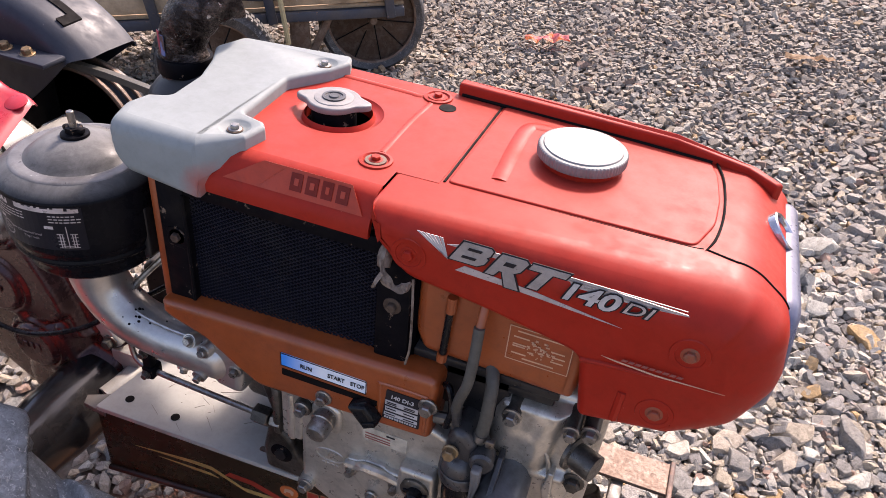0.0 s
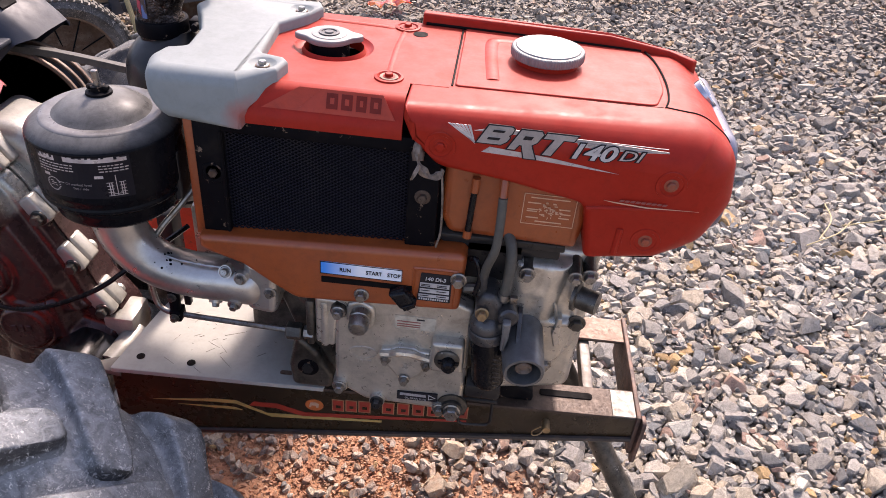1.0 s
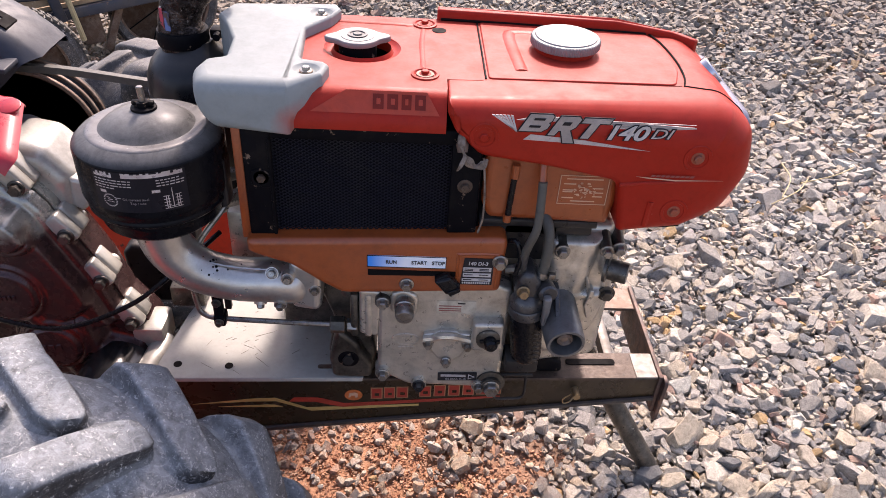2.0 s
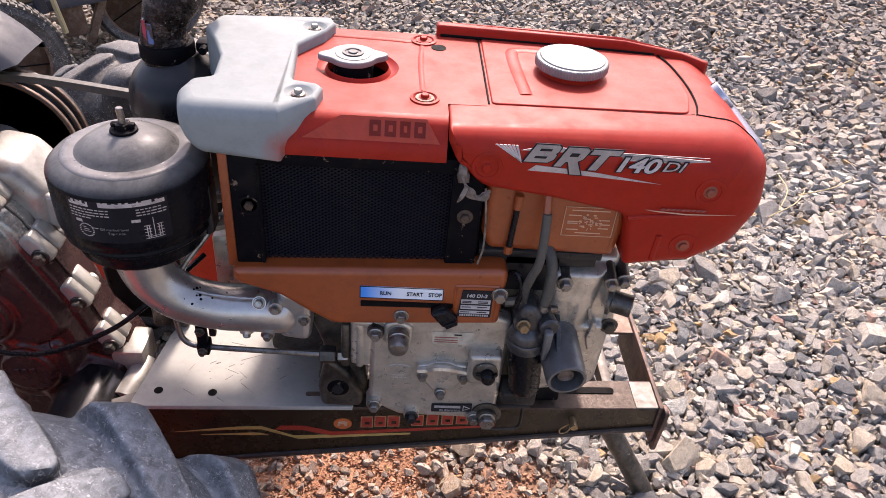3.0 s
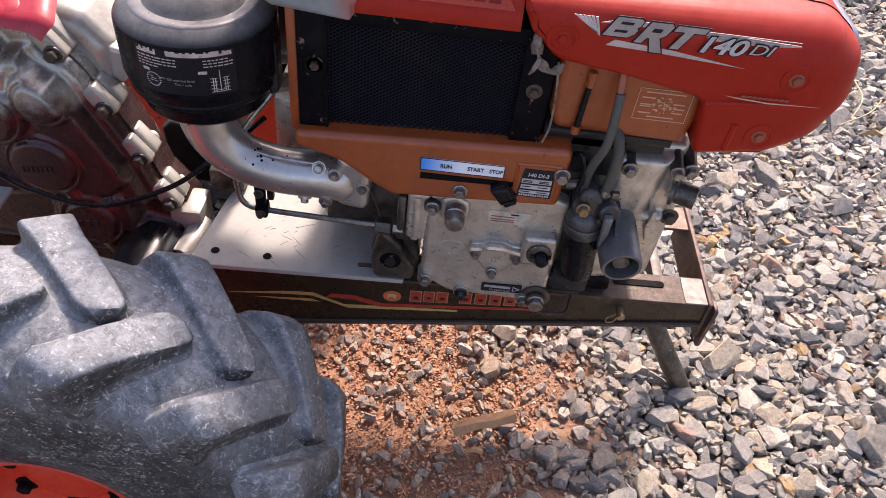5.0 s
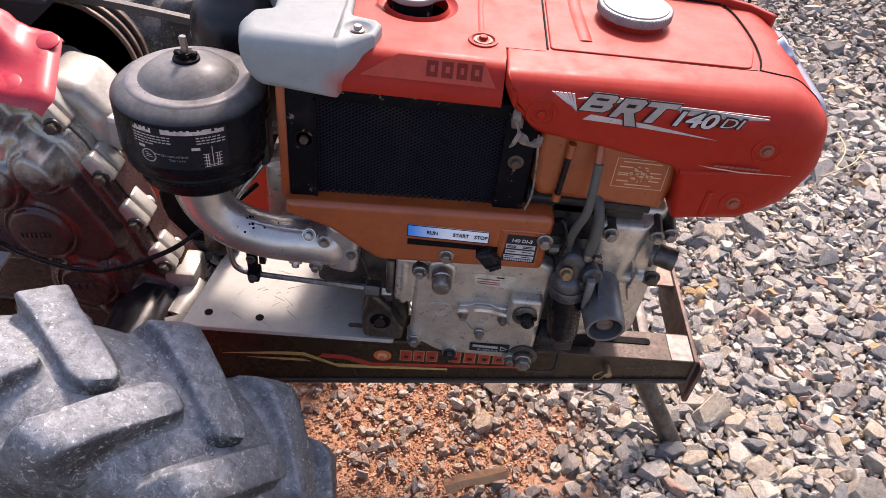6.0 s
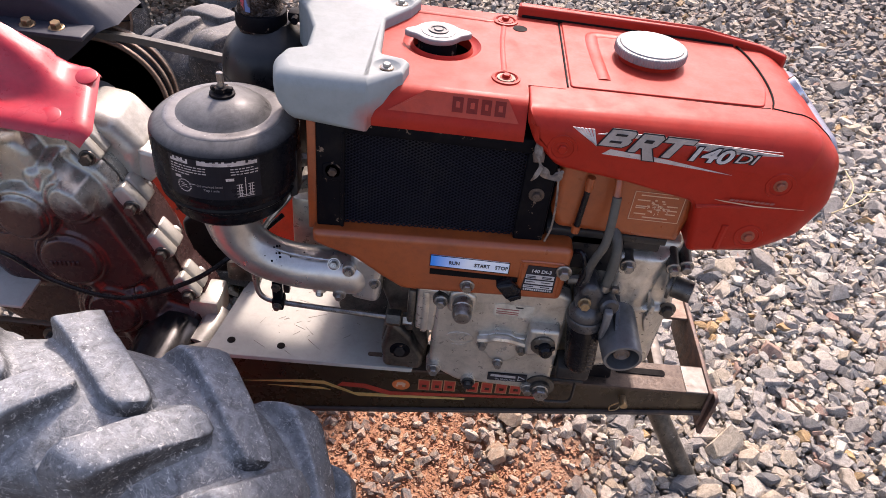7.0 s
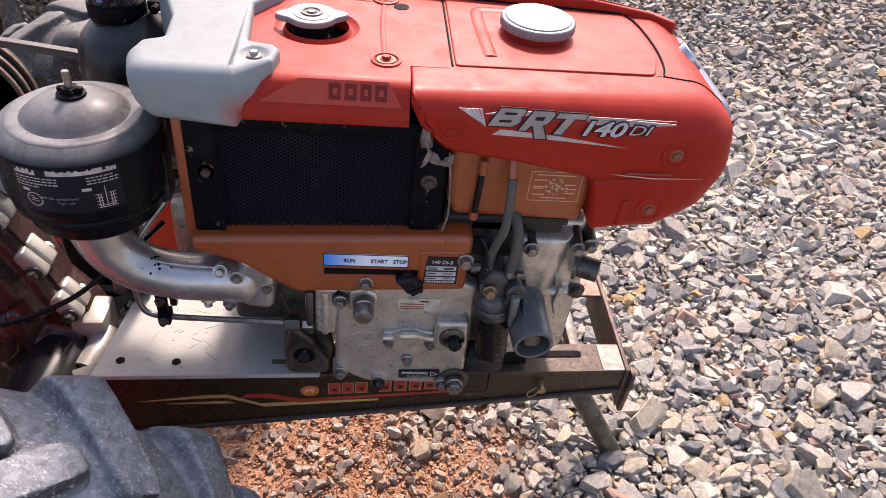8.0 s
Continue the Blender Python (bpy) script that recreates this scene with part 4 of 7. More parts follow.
part("step_ridge", tube([(-0.064, 0.245, 0.8212), (-0.066, 0.19, 0.8212), (-0.064, 0.115, 0.8212)], 0.0075, 14, 6), RED, cover)
for y in (0.096, 0.262):
    part("bolt_dish", lathe([(0.017, 0.0), (0.0165, 0.0025), (0.0135, 0.003), (0.0115, 0.0008), (0.0, 0.0008)], (-0.062, y, 0.827), (0, 0, 1), 24), RED, cover)
    part("washer", lathe([(0.0105, 0), (0.0105, 0.0015), (0.0, 0.0015)], (-0.062, y, 0.828), (0, 0, 1), 20), STEEL_RUST if y < 0.1 else RED, cover)
    bolt(cover, (-0.062, y, 0.8290), (0, 0, 1), 0.0055, 0.0036, RED)
part("drain_hole", lathe([(0.0095, 0), (0.0095, 0.0006), (0, 0.0006)], (-0.043, 0.242, 0.8279), (0, 0, 1), 24), DARK_GAP, cover, "round black hole")


def on_slope(x, s, lift=0.0012):
    """A place on the sloping flange: s runs from 0 at its foot to 1 at its top."""
    return Vector((x, 0.031 + 0.013 * s - lift * 0.91, 0.803 + 0.028 * s + lift * 0.42))


def slope_patch(pts, lift=0.0012):
    bm = bmesh.new()
    f = bm.faces.new([bm.verts.new(on_slope(x, s, lift)) for x, s in pts])
    ext = bmesh.ops.extrude_face_region(bm, geom=[f])
    bmesh.ops.translate(bm, verts=[v for v in ext["geom"] if isinstance(v, bmesh.types.BMVert)], vec=(0, 0.0005, -0.0002))
    return bm


part("flange_decal", slope_patch([(-0.19, 0.12), (-0.045, 0.12), (-0.060, 0.95), (-0.150, 0.95)], 0.0006), INK_SUNNED, cover, "faded orange stripe decal", 0)
part("flange_decal", slope_patch([(-0.186, 0.2), (-0.150, 0.2), (-0.128, 0.9), (-0.145, 0.9)], 0.0010), INK_SUNNED, cover, smooth=0)
for i, (x0, x1) in enumerate(((-0.120, -0.108), (-0.104, -0.092), (-0.088, -0.077), (-0.073, -0.061))):
    part("logo_block", slope_patch([(x0, 0.3), (x1, 0.3), (x1, 0.8415), (x0, 0.8415)], 0.0014), INK_MAROON, cover, smooth=0)
    part("logo_block", slope_patch([(x0 + 0.004, 0.47), (x1 - 0.0035, 0.47), (x1 - 0.0035, 0.68), (x0 + 0.004, 0.68)], 0.0019), INK_SUNNED, cover, smooth=0)

# white plastic cap at the rear of the radiator
white_line = rounded([(-0.313, 0.022, 0.034), (-0.214, 0.0215, 0.002), (-0.2105, 0.0225, 0.002), (-0.177, 0.054, 0.004), (-0.172, 0.081, 0.004), (-0.179, 0.090, 0.005), (-0.207, 0.098, 0.009), (-0.213, 0.193, 0.012), (-0.185, 0.238, 0.006), (-0.174, 0.268, 0.005),
                      (-0.182, 0.288, 0.006), (-0.317, 0.272, 0.012), (-0.329, 0.230, 0.012), (-0.310, 0.194, 0.02), (-0.294, 0.149, 0.02), (-0.292, 0.097, 0.008), (-0.313, 0.088, 0.010), (-0.322, 0.062, 0.02)], 0.012, 7)


def white_round(p):
    near = max(0.0, min(1.0, (0.12 - p.y) / 0.08))
    right = max(0.0, min(1.0, (p.x + 0.225) / 0.03))
    front = max(0.0, min(1.0, (0.052 - p.y) / 0.01))
    return 0.0045 + 0.013 * near * (1 - right) + 0.009 * right * front


def white_foot(p):
    left = max(0.0, min(1.0, (-0.272 - p.x) / 0.045))
    return 0.002 + 0.036 * left * max(0.0, min(1.0, (0.10 - p.y) / 0.04))


def seat(y):
    """Height of the red cover below the cap's ears."""
    return float(np.interp(y, (0.021, 0.031, 0.044, 0.058), (0.8015, 0.8065, 0.8235, 0.8279)))


def droop(bm):
    """The ears rest on the red cover; their near edge bends down along its slope."""
    for v in bm.verts:
        if v.co.x > -0.2115:
            if v.co.z < 0.79:
                v.co.z = seat(v.co.y) - 0.002
            elif v.co.y < 0.055:
                v.co.z -= max(0.0, min(1.0, (0.842 - v.co.z) / 0.0135)) * (0.055 - v.co.y) * 0.42
    return bm


wcap = part("rear_cap", droop(slab(white_line, 0.842, 0.781, white_round, white_foot, "z", 8)), WHITE, engine, "white plastic rear cap over the radiator, stained red at one edge")
cuts = [lathe([(0.0, -0.0042), (0.0085, -0.0042), (0.0115, -0.0034), (0.0150, -0.0006), (0.0168, 0.0006), (0.0168, 0.006), (0.0, 0.006)], (x, y, 0.842), (0, 0, 1), 32) for x, y in ((-0.1965, 0.067), (-0.199, 0.252))]
cutter = part("cutter", join(*cuts), WHITE, engine)
sunk = wcap.modifiers.new("dish", "BOOLEAN")
sunk.object = cutter
dished = bpy.data.meshes.new_from_object(wcap.evaluated_get(bpy.context.evaluated_depsgraph_get()))
wcap.modifiers.clear()
wcap.data = dished
bpy.data.objects.remove(cutter)
for x, y in ((-0.1965, 0.067), (-0.199, 0.252)):
    part("washer", lathe([(0.0078, 0), (0.0078, 0.0014), (0.0, 0.0014)], (x, y, 0.8379), (0, 0, 1), 18), STEEL_RUST, wcap)
    bolt(wcap, (x, y, 0.8390), (0, 0, 1), 0.0052, 0.0042, STEEL)

# radiator
rad = part("radiator", box(-0.270, 0.012, 0.044, 0.27, 0.632, 0.79, 0.003), RAD_BLACK, engine, "black radiator with an expanded metal guard")
part("side_plate", box(-0.281, -0.270, 0.034, 0.27, 0.628, 0.79, 0.002), BROWN, rad, "orange-brown side plate")
part("side_strap", box(-0.270, -0.237, 0.030, 0.05, 0.634, 0.786, 0.003), BLACK_RUST, rad, "chipped black side strap")
part("side_strap", box(-0.028, 0.008, 0.031, 0.05, 0.646, 0.772, 0.003), BLACK_RUST, rad, "chipped black side strap")
part("top_strap", box(-0.270, 0.010, 0.032, 0.05, 0.770, 0.789, 0.003), BLACK_RUST, rad, "chipped black top strap")
part("seam_edge", tube([(-0.2385, 0.0305, 0.636), (-0.2385, 0.0305, 0.772)], 0.0022, 6, 3), BLACK_RUST, rad)
grid = bmesh.new()
x0, x1, z0, z1, pitch = -0.237, -0.028, 0.634, 0.772, 0.0074


def wire(ax, az, bx, bz):
    d = Vector((bx - ax, bz - az)).normalized() * 0.00038
    q = [(ax - d.y, az + d.x), (bx - d.y, bz + d.x), (bx + d.y, bz - d.x), (ax + d.y, az - d.x)]
    f = [grid.verts.new((x, 0.0385, z)) for x, z in q]
    b = [grid.verts.new((x, 0.0400, z)) for x, z in q]
    for i in range(4):
        grid.faces.new((f[i - 1], f[i], b[i], b[i - 1]))
    grid.faces.new(f)


for slope in (0.62, -0.62):
    h = (z1 - z0) / abs(slope)
    n = int((x1 - x0 + h) / pitch) + 1
    for i in range(n):
        xa = x0 - h + i * pitch
        pts = [(xa, z0), (xa + h, z1)] if slope > 0 else [(xa, z1), (xa + h, z0)]
        (ax, az), (bx, bz) = pts
        if ax < x0:
            az, ax = az + slope * (x0 - ax), x0
        if bx > x1:
            bz, bx = bz - slope * (bx - x1), x1
        if bx - ax > 0.002:
            wire(ax, az, bx, bz)
part("guard_mesh", grid, MESH_NAVY, rad, "black expanded metal mesh", 0)
bolt(rad, (-0.250, 0.030, 0.720), (0, -1, 0), 0.0062, 0.005, DARK_RUST, 1.9)
bolt(rad, (-0.010, 0.031, 0.717), (0, -1, 0), 0.0062, 0.005, DARK_RUST, 1.7)
part("rust_bracket", slab(rounded([(-0.262, 0.708), (-0.240, 0.706), (-0.238, 0.722), (-0.250, 0.733), (-0.262, 0.728)], 0.004, 3), 0.0285, 0.031, 0.001), BLACK_RUST, rad, "rusty clip")
part("rag", tube([(-0.020, 0.030, 0.788), (-0.017, 0.018, 0.775), (-0.013, 0.014, 0.764), (-0.004, 0.012, 0.756), (0.006, 0.012, 0.757), (0.012, 0.016, 0.763)], lambda s: 0.0034 + 0.0016 * math.sin(s * 17), 10, 10, wobble=0.004), CLOTH, rad, "dirty tied rag")
part("rag", tube([(-0.014, 0.012, 0.768), (-0.019, 0.008, 0.760), (-0.022, 0.010, 0.750)], lambda s: 0.003 * (1 - s * 0.7), 8, 5, wobble=0.003), CLOTH, rad)
part("wire_tie", lathe([(0.006, 0), (0.0075, 0.003), (0.006, 0.012)], (-0.018, 0.026, 0.779), (0.1, -0.5, -0.9), 10), STEEL_RUST, rad)
part("string", tube([(0.009, 0.030, 0.757), (0.013, 0.024, 0.72), (0.014, 0.022, 0.68), (0.010, 0.024, 0.655)], 0.0013, 6, 6), CLOTH, rad, "pale string")

# control panel below the radiator
panel_line = rounded([(-0.274, 0.638, 0.006), (0.049, 0.652, 0.012), (0.047, 0.612, 0.008), (0.045, 0.566, 0.008), (-0.158, 0.556, 0.03), (-0.188, 0.575, 0.03), (-0.222, 0.600, 0.04), (-0.262, 0.613, 0.02), (-0.274, 0.620, 0.006)], 0.008, 6)
panel = part("control_panel", slab(panel_line, 0.016, 0.06, 0.008, 0, "y", 5), BROWN, engine, "orange-brown control panel with a throttle slot")
part("slot", slab(rounded([(-0.125, 0.590), (-0.012, 0.592), (-0.012, 0.599), (-0.125, 0.599)], 0.001, 2), 0.0152, 0.03), DARK_GAP, panel, "black throttle slot", 0)
lever = part("throttle_lever", slab(rounded([(-0.042, 0.594), (-0.022, 0.601), (-0.006, 0.580), (-0.016, 0.571), (-0.026, 0.574)], 0.003, 4), -0.001, 0.0145, 0.004, 0.001, "y", 3), BLACK_PLASTIC, panel, "black throttle lever")
part("lever_face", slab(rounded([(-0.020, 0.573), (-0.007, 0.581), (-0.010, 0.586), (-0.024, 0.579)], 0.001, 2), -0.003, 0.002, 0.001), BLACK_PLASTIC, lever)
run = part("control_label", slab(rounded([(-0.126, 0.6035), (-0.0265, 0.6035), (-0.0265, 0.6215), (-0.126, 0.6215)], 0.002, 3), 0.0152, 0.017), LABEL_BLUE, panel, "blue to white control label", 0)
for x0, x1, z0, z1 in ((-0.126, -0.0265, 0.6035, 0.6043), (-0.126, -0.0265, 0.6207, 0.6215), (-0.126, -0.1252, 0.604, 0.621), (-0.0273, -0.0265, 0.604, 0.621)):
    part("print_line", bar(x0, x1, z0, z1, 0.0148), INK_BLACK, run, smooth=0)
for words, x in (("RUN", -0.1025), ("START", -0.0705), ("STOP", -0.0445)):
    part("letters", text_mesh(words, 0.0078, (x, 0.0146, 0.6096), FACE, 0, 0.0002, stretch=0.86, bold=0.0001), INK_BLACK, run, smooth=0)
plate = part("rating_plate", slab(rounded([(-0.0075, 0.5795), (0.0335, 0.5795), (0.0335, 0.6215), (-0.004, 0.6215)], 0.0015, 2), 0.0150, 0.017), INK_BLACK, panel, "black and white rating plate", 0)
part("plate_ridge", tube([(-0.012, 0.0165, 0.574), (-0.012, 0.0165, 0.622), (-0.008, 0.0165, 0.627), (0.034, 0.0165, 0.628), (0.038, 0.0165, 0.623), (0.038, 0.0165, 0.574)], 0.0022, 6, 6), BROWN, panel)
for z0, z1 in ((0.601, 0.6075), (0.5925, 0.5985)):
    part("print_bar", bar(-0.0045, 0.0312, z0, z1, 0.0146), INK_WHITE, plate, smooth=0)
part("print_bar", bar(-0.0055, 0.0315, 0.5855, 0.5900, 0.0146), INK_WHITE, plate, smooth=0)
part("letters", text_mesh("140 DI-3", 0.0072, (0.0005, 0.0144, 0.6115), FACE, 0.1, 0.0002, stretch=1.0, bold=0.0002), INK_WHITE, plate, smooth=0)
for i in range(13):
    part("print_bar", bar(-0.005 + i * 0.0028, -0.0030 + i * 0.0028, 0.5815, 0.5840, 0.0144), INK_WHITE, plate, smooth=0)
for z, x0 in ((0.6046, -0.003), (0.6025, -0.003), (0.5955, -0.003), (0.5876, -0.004)):
    part("print_bar", bar(x0, x0 + 0.011, z, z + 0.0009, 0.0141), INK_BLACK, plate, smooth=0)
    part("print_bar", bar(0.016, 0.028, z, z + 0.0009, 0.0141), INK_BLACK, plate, smooth=0)
bolt(panel, (-0.0755, 0.016, 0.5765), (0, -1, 0), 0.0075, 0.008)
bolt(panel, (0.041, 0.016, 0.617), (0, -1, 0), 0.008, 0.009, STEEL)

# crankcase and its covers
block = part("crankcase", slab(rounded([(-0.105, 0.40), (-0.06, 0.372), (0.07, 0.372), (0.21, 0.40), (0.215, 0.645), (-0.10, 0.66)], 0.02, 5), 0.075, 0.31, 0.012, 0.012), CAST, engine, "grey cast aluminium crankcase")
side_line = rounded([(-0.112, 0.548, 0.02), (-0.113, 0.404, 0.012), (-0.07, 0.378, 0.02), (0.055, 0.374, 0.015), (0.064, 0.40, 0.01), (0.066, 0.56, 0.01), (0.03, 0.575, 0.01), (-0.02, 0.58, 0.02), (-0.09, 0.57, 0.02)], 0.01, 6)
gcover = part("gear_cover", slab(side_line, 0.029, 0.09, 0.006, 0, "y", 4), CAST, block, "grey cast gear case cover")
part("cover_rim", slab(side_line, 0.048, 0.056, 0.0, 0.0, "y", 2), CAST_DARK, block, "gasket line")
part("top_boss", slab(rounded([(-0.098, 0.520), (-0.060, 0.505), (-0.058, 0.548), (-0.078, 0.560), (-0.096, 0.552)], 0.014, 5), 0.024, 0.04, 0.005), CAST, gcover)
pin = part("plunger_cap", lathe([(0.0128, 0), (0.0128, 0.026), (0.0105, 0.031), (0.0, 0.033)], (-0.077, 0.028, 0.538), (0, -0.98, -0.12), 20), STEEL, gcover, "shiny steel plunger cap")
part("knurl", lathe([(0.0138, 0), (0.0138, 0.006), (0.0126, 0.007)], (-0.077, 0.020, 0.5375), (0, -0.98, -0.12), 24), STEEL, pin)
bolt(gcover, (-0.081, 0.0285, 0.508), (0, -1, 0), 0.005, 0.006)
for at in ((-0.106, 0.538), (-0.105, 0.405), (-0.053, 0.384), (0.0335, 0.384)):
    part("bolt_boss", lathe([(0.0115, 0), (0.0105, 0.022)], (at[0], 0.045, at[1]), (0, -1, 0), 18), CAST if at[1] < 0.5 else CAST_DARK, gcover)
    bolt(gcover, (at[0], 0.023, at[1]), (0, -1, 0), 0.0075, 0.008, STEEL if at[0] != -0.053 else BLACK)
oval = [Vector((-0.074 + 0.0185 * math.cos(a), 0.468 + 0.0100 * math.sin(a))) for a in [2 * math.pi * i / 28 for i in range(28)]]
part("embossed_oval", join(tube([(p.x, 0.0287, p.y) for p in oval] + [(oval[0].x, 0.0287, oval[0].y)], 0.001, 6, 2),
                           *[bar(-0.080 + i * 0.0052, -0.0775 + i * 0.0052, 0.4625, 0.4735, 0.0279, 0.002, 0.002) for i in range(3)]), CAST, gcover, "raised oval mark")
for i in range(4):
    part("embossed_bar", box(-0.0845 + i * 0.0058, -0.0802 + i * 0.0058, 0.0280, 0.030, 0.4490, 0.4545, 0.0003, 1), CAST, gcover)
hump = rounded([(-0.050, 0.468, 0.004), (-0.030, 0.44, 0.02), (-0.016, 0.428, 0.01), (0.0, 0.44, 0.02), (0.016, 0.464, 0.006), (0.016, 0.486, 0.004), (0.002, 0.486, 0.004), (-0.006, 0.491, 0.01), (-0.028, 0.491, 0.01), (-0.036, 0.486, 0.004), (-0.050, 0.484, 0.004)], 0.008, 4)
hcov = part("pump_cover", slab(hump, 0.022, 0.032, 0.003, 0, "y", 3), CAST, gcover, "small three-bolt cover")
part("cover_arch", tube([(-0.050, 0.021, 0.477), (-0.036, 0.020, 0.480), (-0.026, 0.016, 0.487), (-0.010, 0.016, 0.487), (0.002, 0.020, 0.480), (0.016, 0.021, 0.476)], 0.0055, 8, 5), CAST, hcov)
for at in ((-0.043, 0.470), (0.011, 0.468), (-0.017, 0.436)):
    bolt(hcov, (at[0], 0.020, at[1]), (0, -1, 0), 0.006, 0.008)
part("cover_label", bar(-0.034, 0.0185, 0.5185, 0.540, 0.0283), LABEL_CREAM, gcover, "worn cream label", 0)
for z in (0.5255, 0.530, 0.522):
    part("print_bar", bar(-0.031, -0.001, z, z + 0.0014, 0.0279), INK_FADED, gcover, smooth=0)
part("print_bar", bar(-0.006, 0.004, 0.5345, 0.5365, 0.0279), INK_BLACK, gcover, smooth=0)
filler = part("oil_filler", slab(rounded([(0.014, 0.463), (0.060, 0.465), (0.058, 0.514), (0.016, 0.513)], 0.006, 4), 0.012, 0.04, 0.005, 0, "y", 3), CAST, block, "square cast oil filler block")
part("filler_ring", lathe([(0.0165, 0), (0.0165, 0.003), (0.0135, 0.005), (0.0, 0.005)], (0.0375, 0.012, 0.488), (0, -1, 0), 28), CAST_DARK, filler)
part("dipstick_knob", lathe([(0.0088, 0), (0.0088, 0.014), (0.0065, 0.017), (0.0, 0.018)], (0.0395, 0.009, 0.489), (0.05, -1, 0.05), 20), BLACK_PLASTIC, filler, "black round dipstick knob")
part("knob_ear", box(0.0255, 0.0535, 0.004, 0.009, 0.486, 0.491, 0.0015), BLACK_PLASTIC, filler)
drain = part("drain_label", slab(rounded([(-0.026, 0.3905), (0.030, 0.3925), (0.030, 0.4065), (-0.026, 0.4045)], 0.001, 2), 0.0262, 0.029), INK_BLACK, gcover, "black drain plug label with an arrow", 0)
part("print_bar", bar(-0.022, 0.014, 0.399, 0.4035, 0.0258), INK_GREY, drain, smooth=0)
part("letters", text_mesh("OIL DRAIN PLUG", 0.0042, (-0.015, 0.0256, 0.3935), FACE, 0, 0.0002, stretch=0.92), INK_WHITE, drain, smooth=0)
part("arrow", patch([(0.0175, 0.3945), (0.0275, 0.3995), (0.0175, 0.4045)], 0.0258), INK_WHITE, drain, smooth=0)
part("arrow", patch([(0.0185, 0.3965), (0.0252, 0.3995), (0.0185, 0.4025)], 0.0254), INK_BLACK, drain, smooth=0)
plug = part("drain_plug", lathe([(0.021, 0), (0.021, 0.004), (0.015, 0.006), (0.015, 0.012)], (0.051, 0.030, 0.388), (0, -1, 0), 24), CAST_DARK, block, "dark hexagon drain plug")
bolt(plug, (0.051, 0.019, 0.388), (0, -1, 0), 0.0125, 0.010, STEEL, 1.1)
part("cover_wing", box(0.060, 0.098, 0.040, 0.06, 0.398, 0.418, 0.003), BLACK, block)
foot = part("engine_foot", slab(rounded([(-0.182, 0.361), (-0.118, 0.361), (-0.116, 0.40), (-0.128, 0.47), (-0.176, 0.47), (-0.186, 0.40)], 0.008, 4), 0.070, 0.13, 0.008), CAST_DARK, block, "oily cast engine foot")
part("foot_face", slab(rounded([(-0.180, 0.363), (-0.122, 0.363), (-0.121, 0.390), (-0.134, 0.412), (-0.140, 0.428), (-0.172, 0.462), (-0.184, 0.40)], 0.010, 5), 0.054, 0.072, 0.007, 0, "y", 4), CAST_DARK, foot, "worn cast front of the foot")
# Flat disc on the face; its dark colour stands for the pocket's shade.
part("pocket_shade_disc", lathe([(0.0150, -0.002), (0.0150, 0.0006), (0.0135, 0.0010), (0.0, 0.0008)], (-0.156, 0.054, 0.402), (0, -1, 0), 28), BLACK_RUST, foot, "flat dark disc painted as the pocket's shade")
part("foot_bolt", lathe([(0.0085, 0), (0.0085, 0.004), (0.0, 0.0045)], (-0.156, 0.0535, 0.402), (0, -1, 0.1), 6), BLACK, foot)
foot2 = part("engine_foot", slab(rounded([(0.105, 0.358), (0.168, 0.358), (0.165, 0.378), (0.14, 0.392), (0.11, 0.39)], 0.006, 4), 0.080, 0.14, 0.006), BLACK_RUST, block, "rusty front engine foot")
bolt(foot2, (0.15, 0.10, 0.376), (0, 0, 1), 0.011, 0.009, STEEL_RUST)
part("flange", slab(rounded([(-0.172, 0.645), (-0.19, 0.52), (-0.17, 0.46), (-0.105, 0.46), (-0.10, 0.645)], 0.012, 4), 0.060, 0.20, 0.006), CAST_DARK, block, "oily cylinder flange")
pump = part("injection_pump", slab(rounded([(-0.138, 0.475), (-0.112, 0.47), (-0.108, 0.55), (-0.138, 0.552)], 0.006, 4), 0.030, 0.075, 0.004), CAST, block, "small grey pump body")
for x in (-0.150, -0.131):
    part("pump_flange", box(x, x + 0.011, 0.028, 0.070, 0.470, 0.545, 0.004), CAST if x > -0.14 else CAST_DARK, pump)
bolt(pump, (-0.139, 0.040, 0.553), (0, 0, 1), 0.006, 0.01)
part("nut", rod((-0.178, 0.036, 0.485), (-0.157, 0.036, 0.485), 0.0120, 6, bevel=0.0015), CAST_DARK, pump, "hexagon union nut")
part("nut", rod((-0.155, 0.036, 0.485), (-0.141, 0.036, 0.485), 0.0092, 6, bevel=0.001), STEEL, pump)
part("casting_lump", lathe([(0.012, 0), (0.014, 0.008), (0.010, 0.02), (0.0, 0.024)], (-0.148, 0.060, 0.535), (-0.3, -1, 0.3), 12), CAST_DARK, pump)
part("hose", tube([(-0.145, 0.046, 0.556), (-0.12, 0.040, 0.565), (-0.09, 0.040, 0.57), (-0.055, 0.05, 0.568)], 0.0075, 10, 6), CAST, pump)

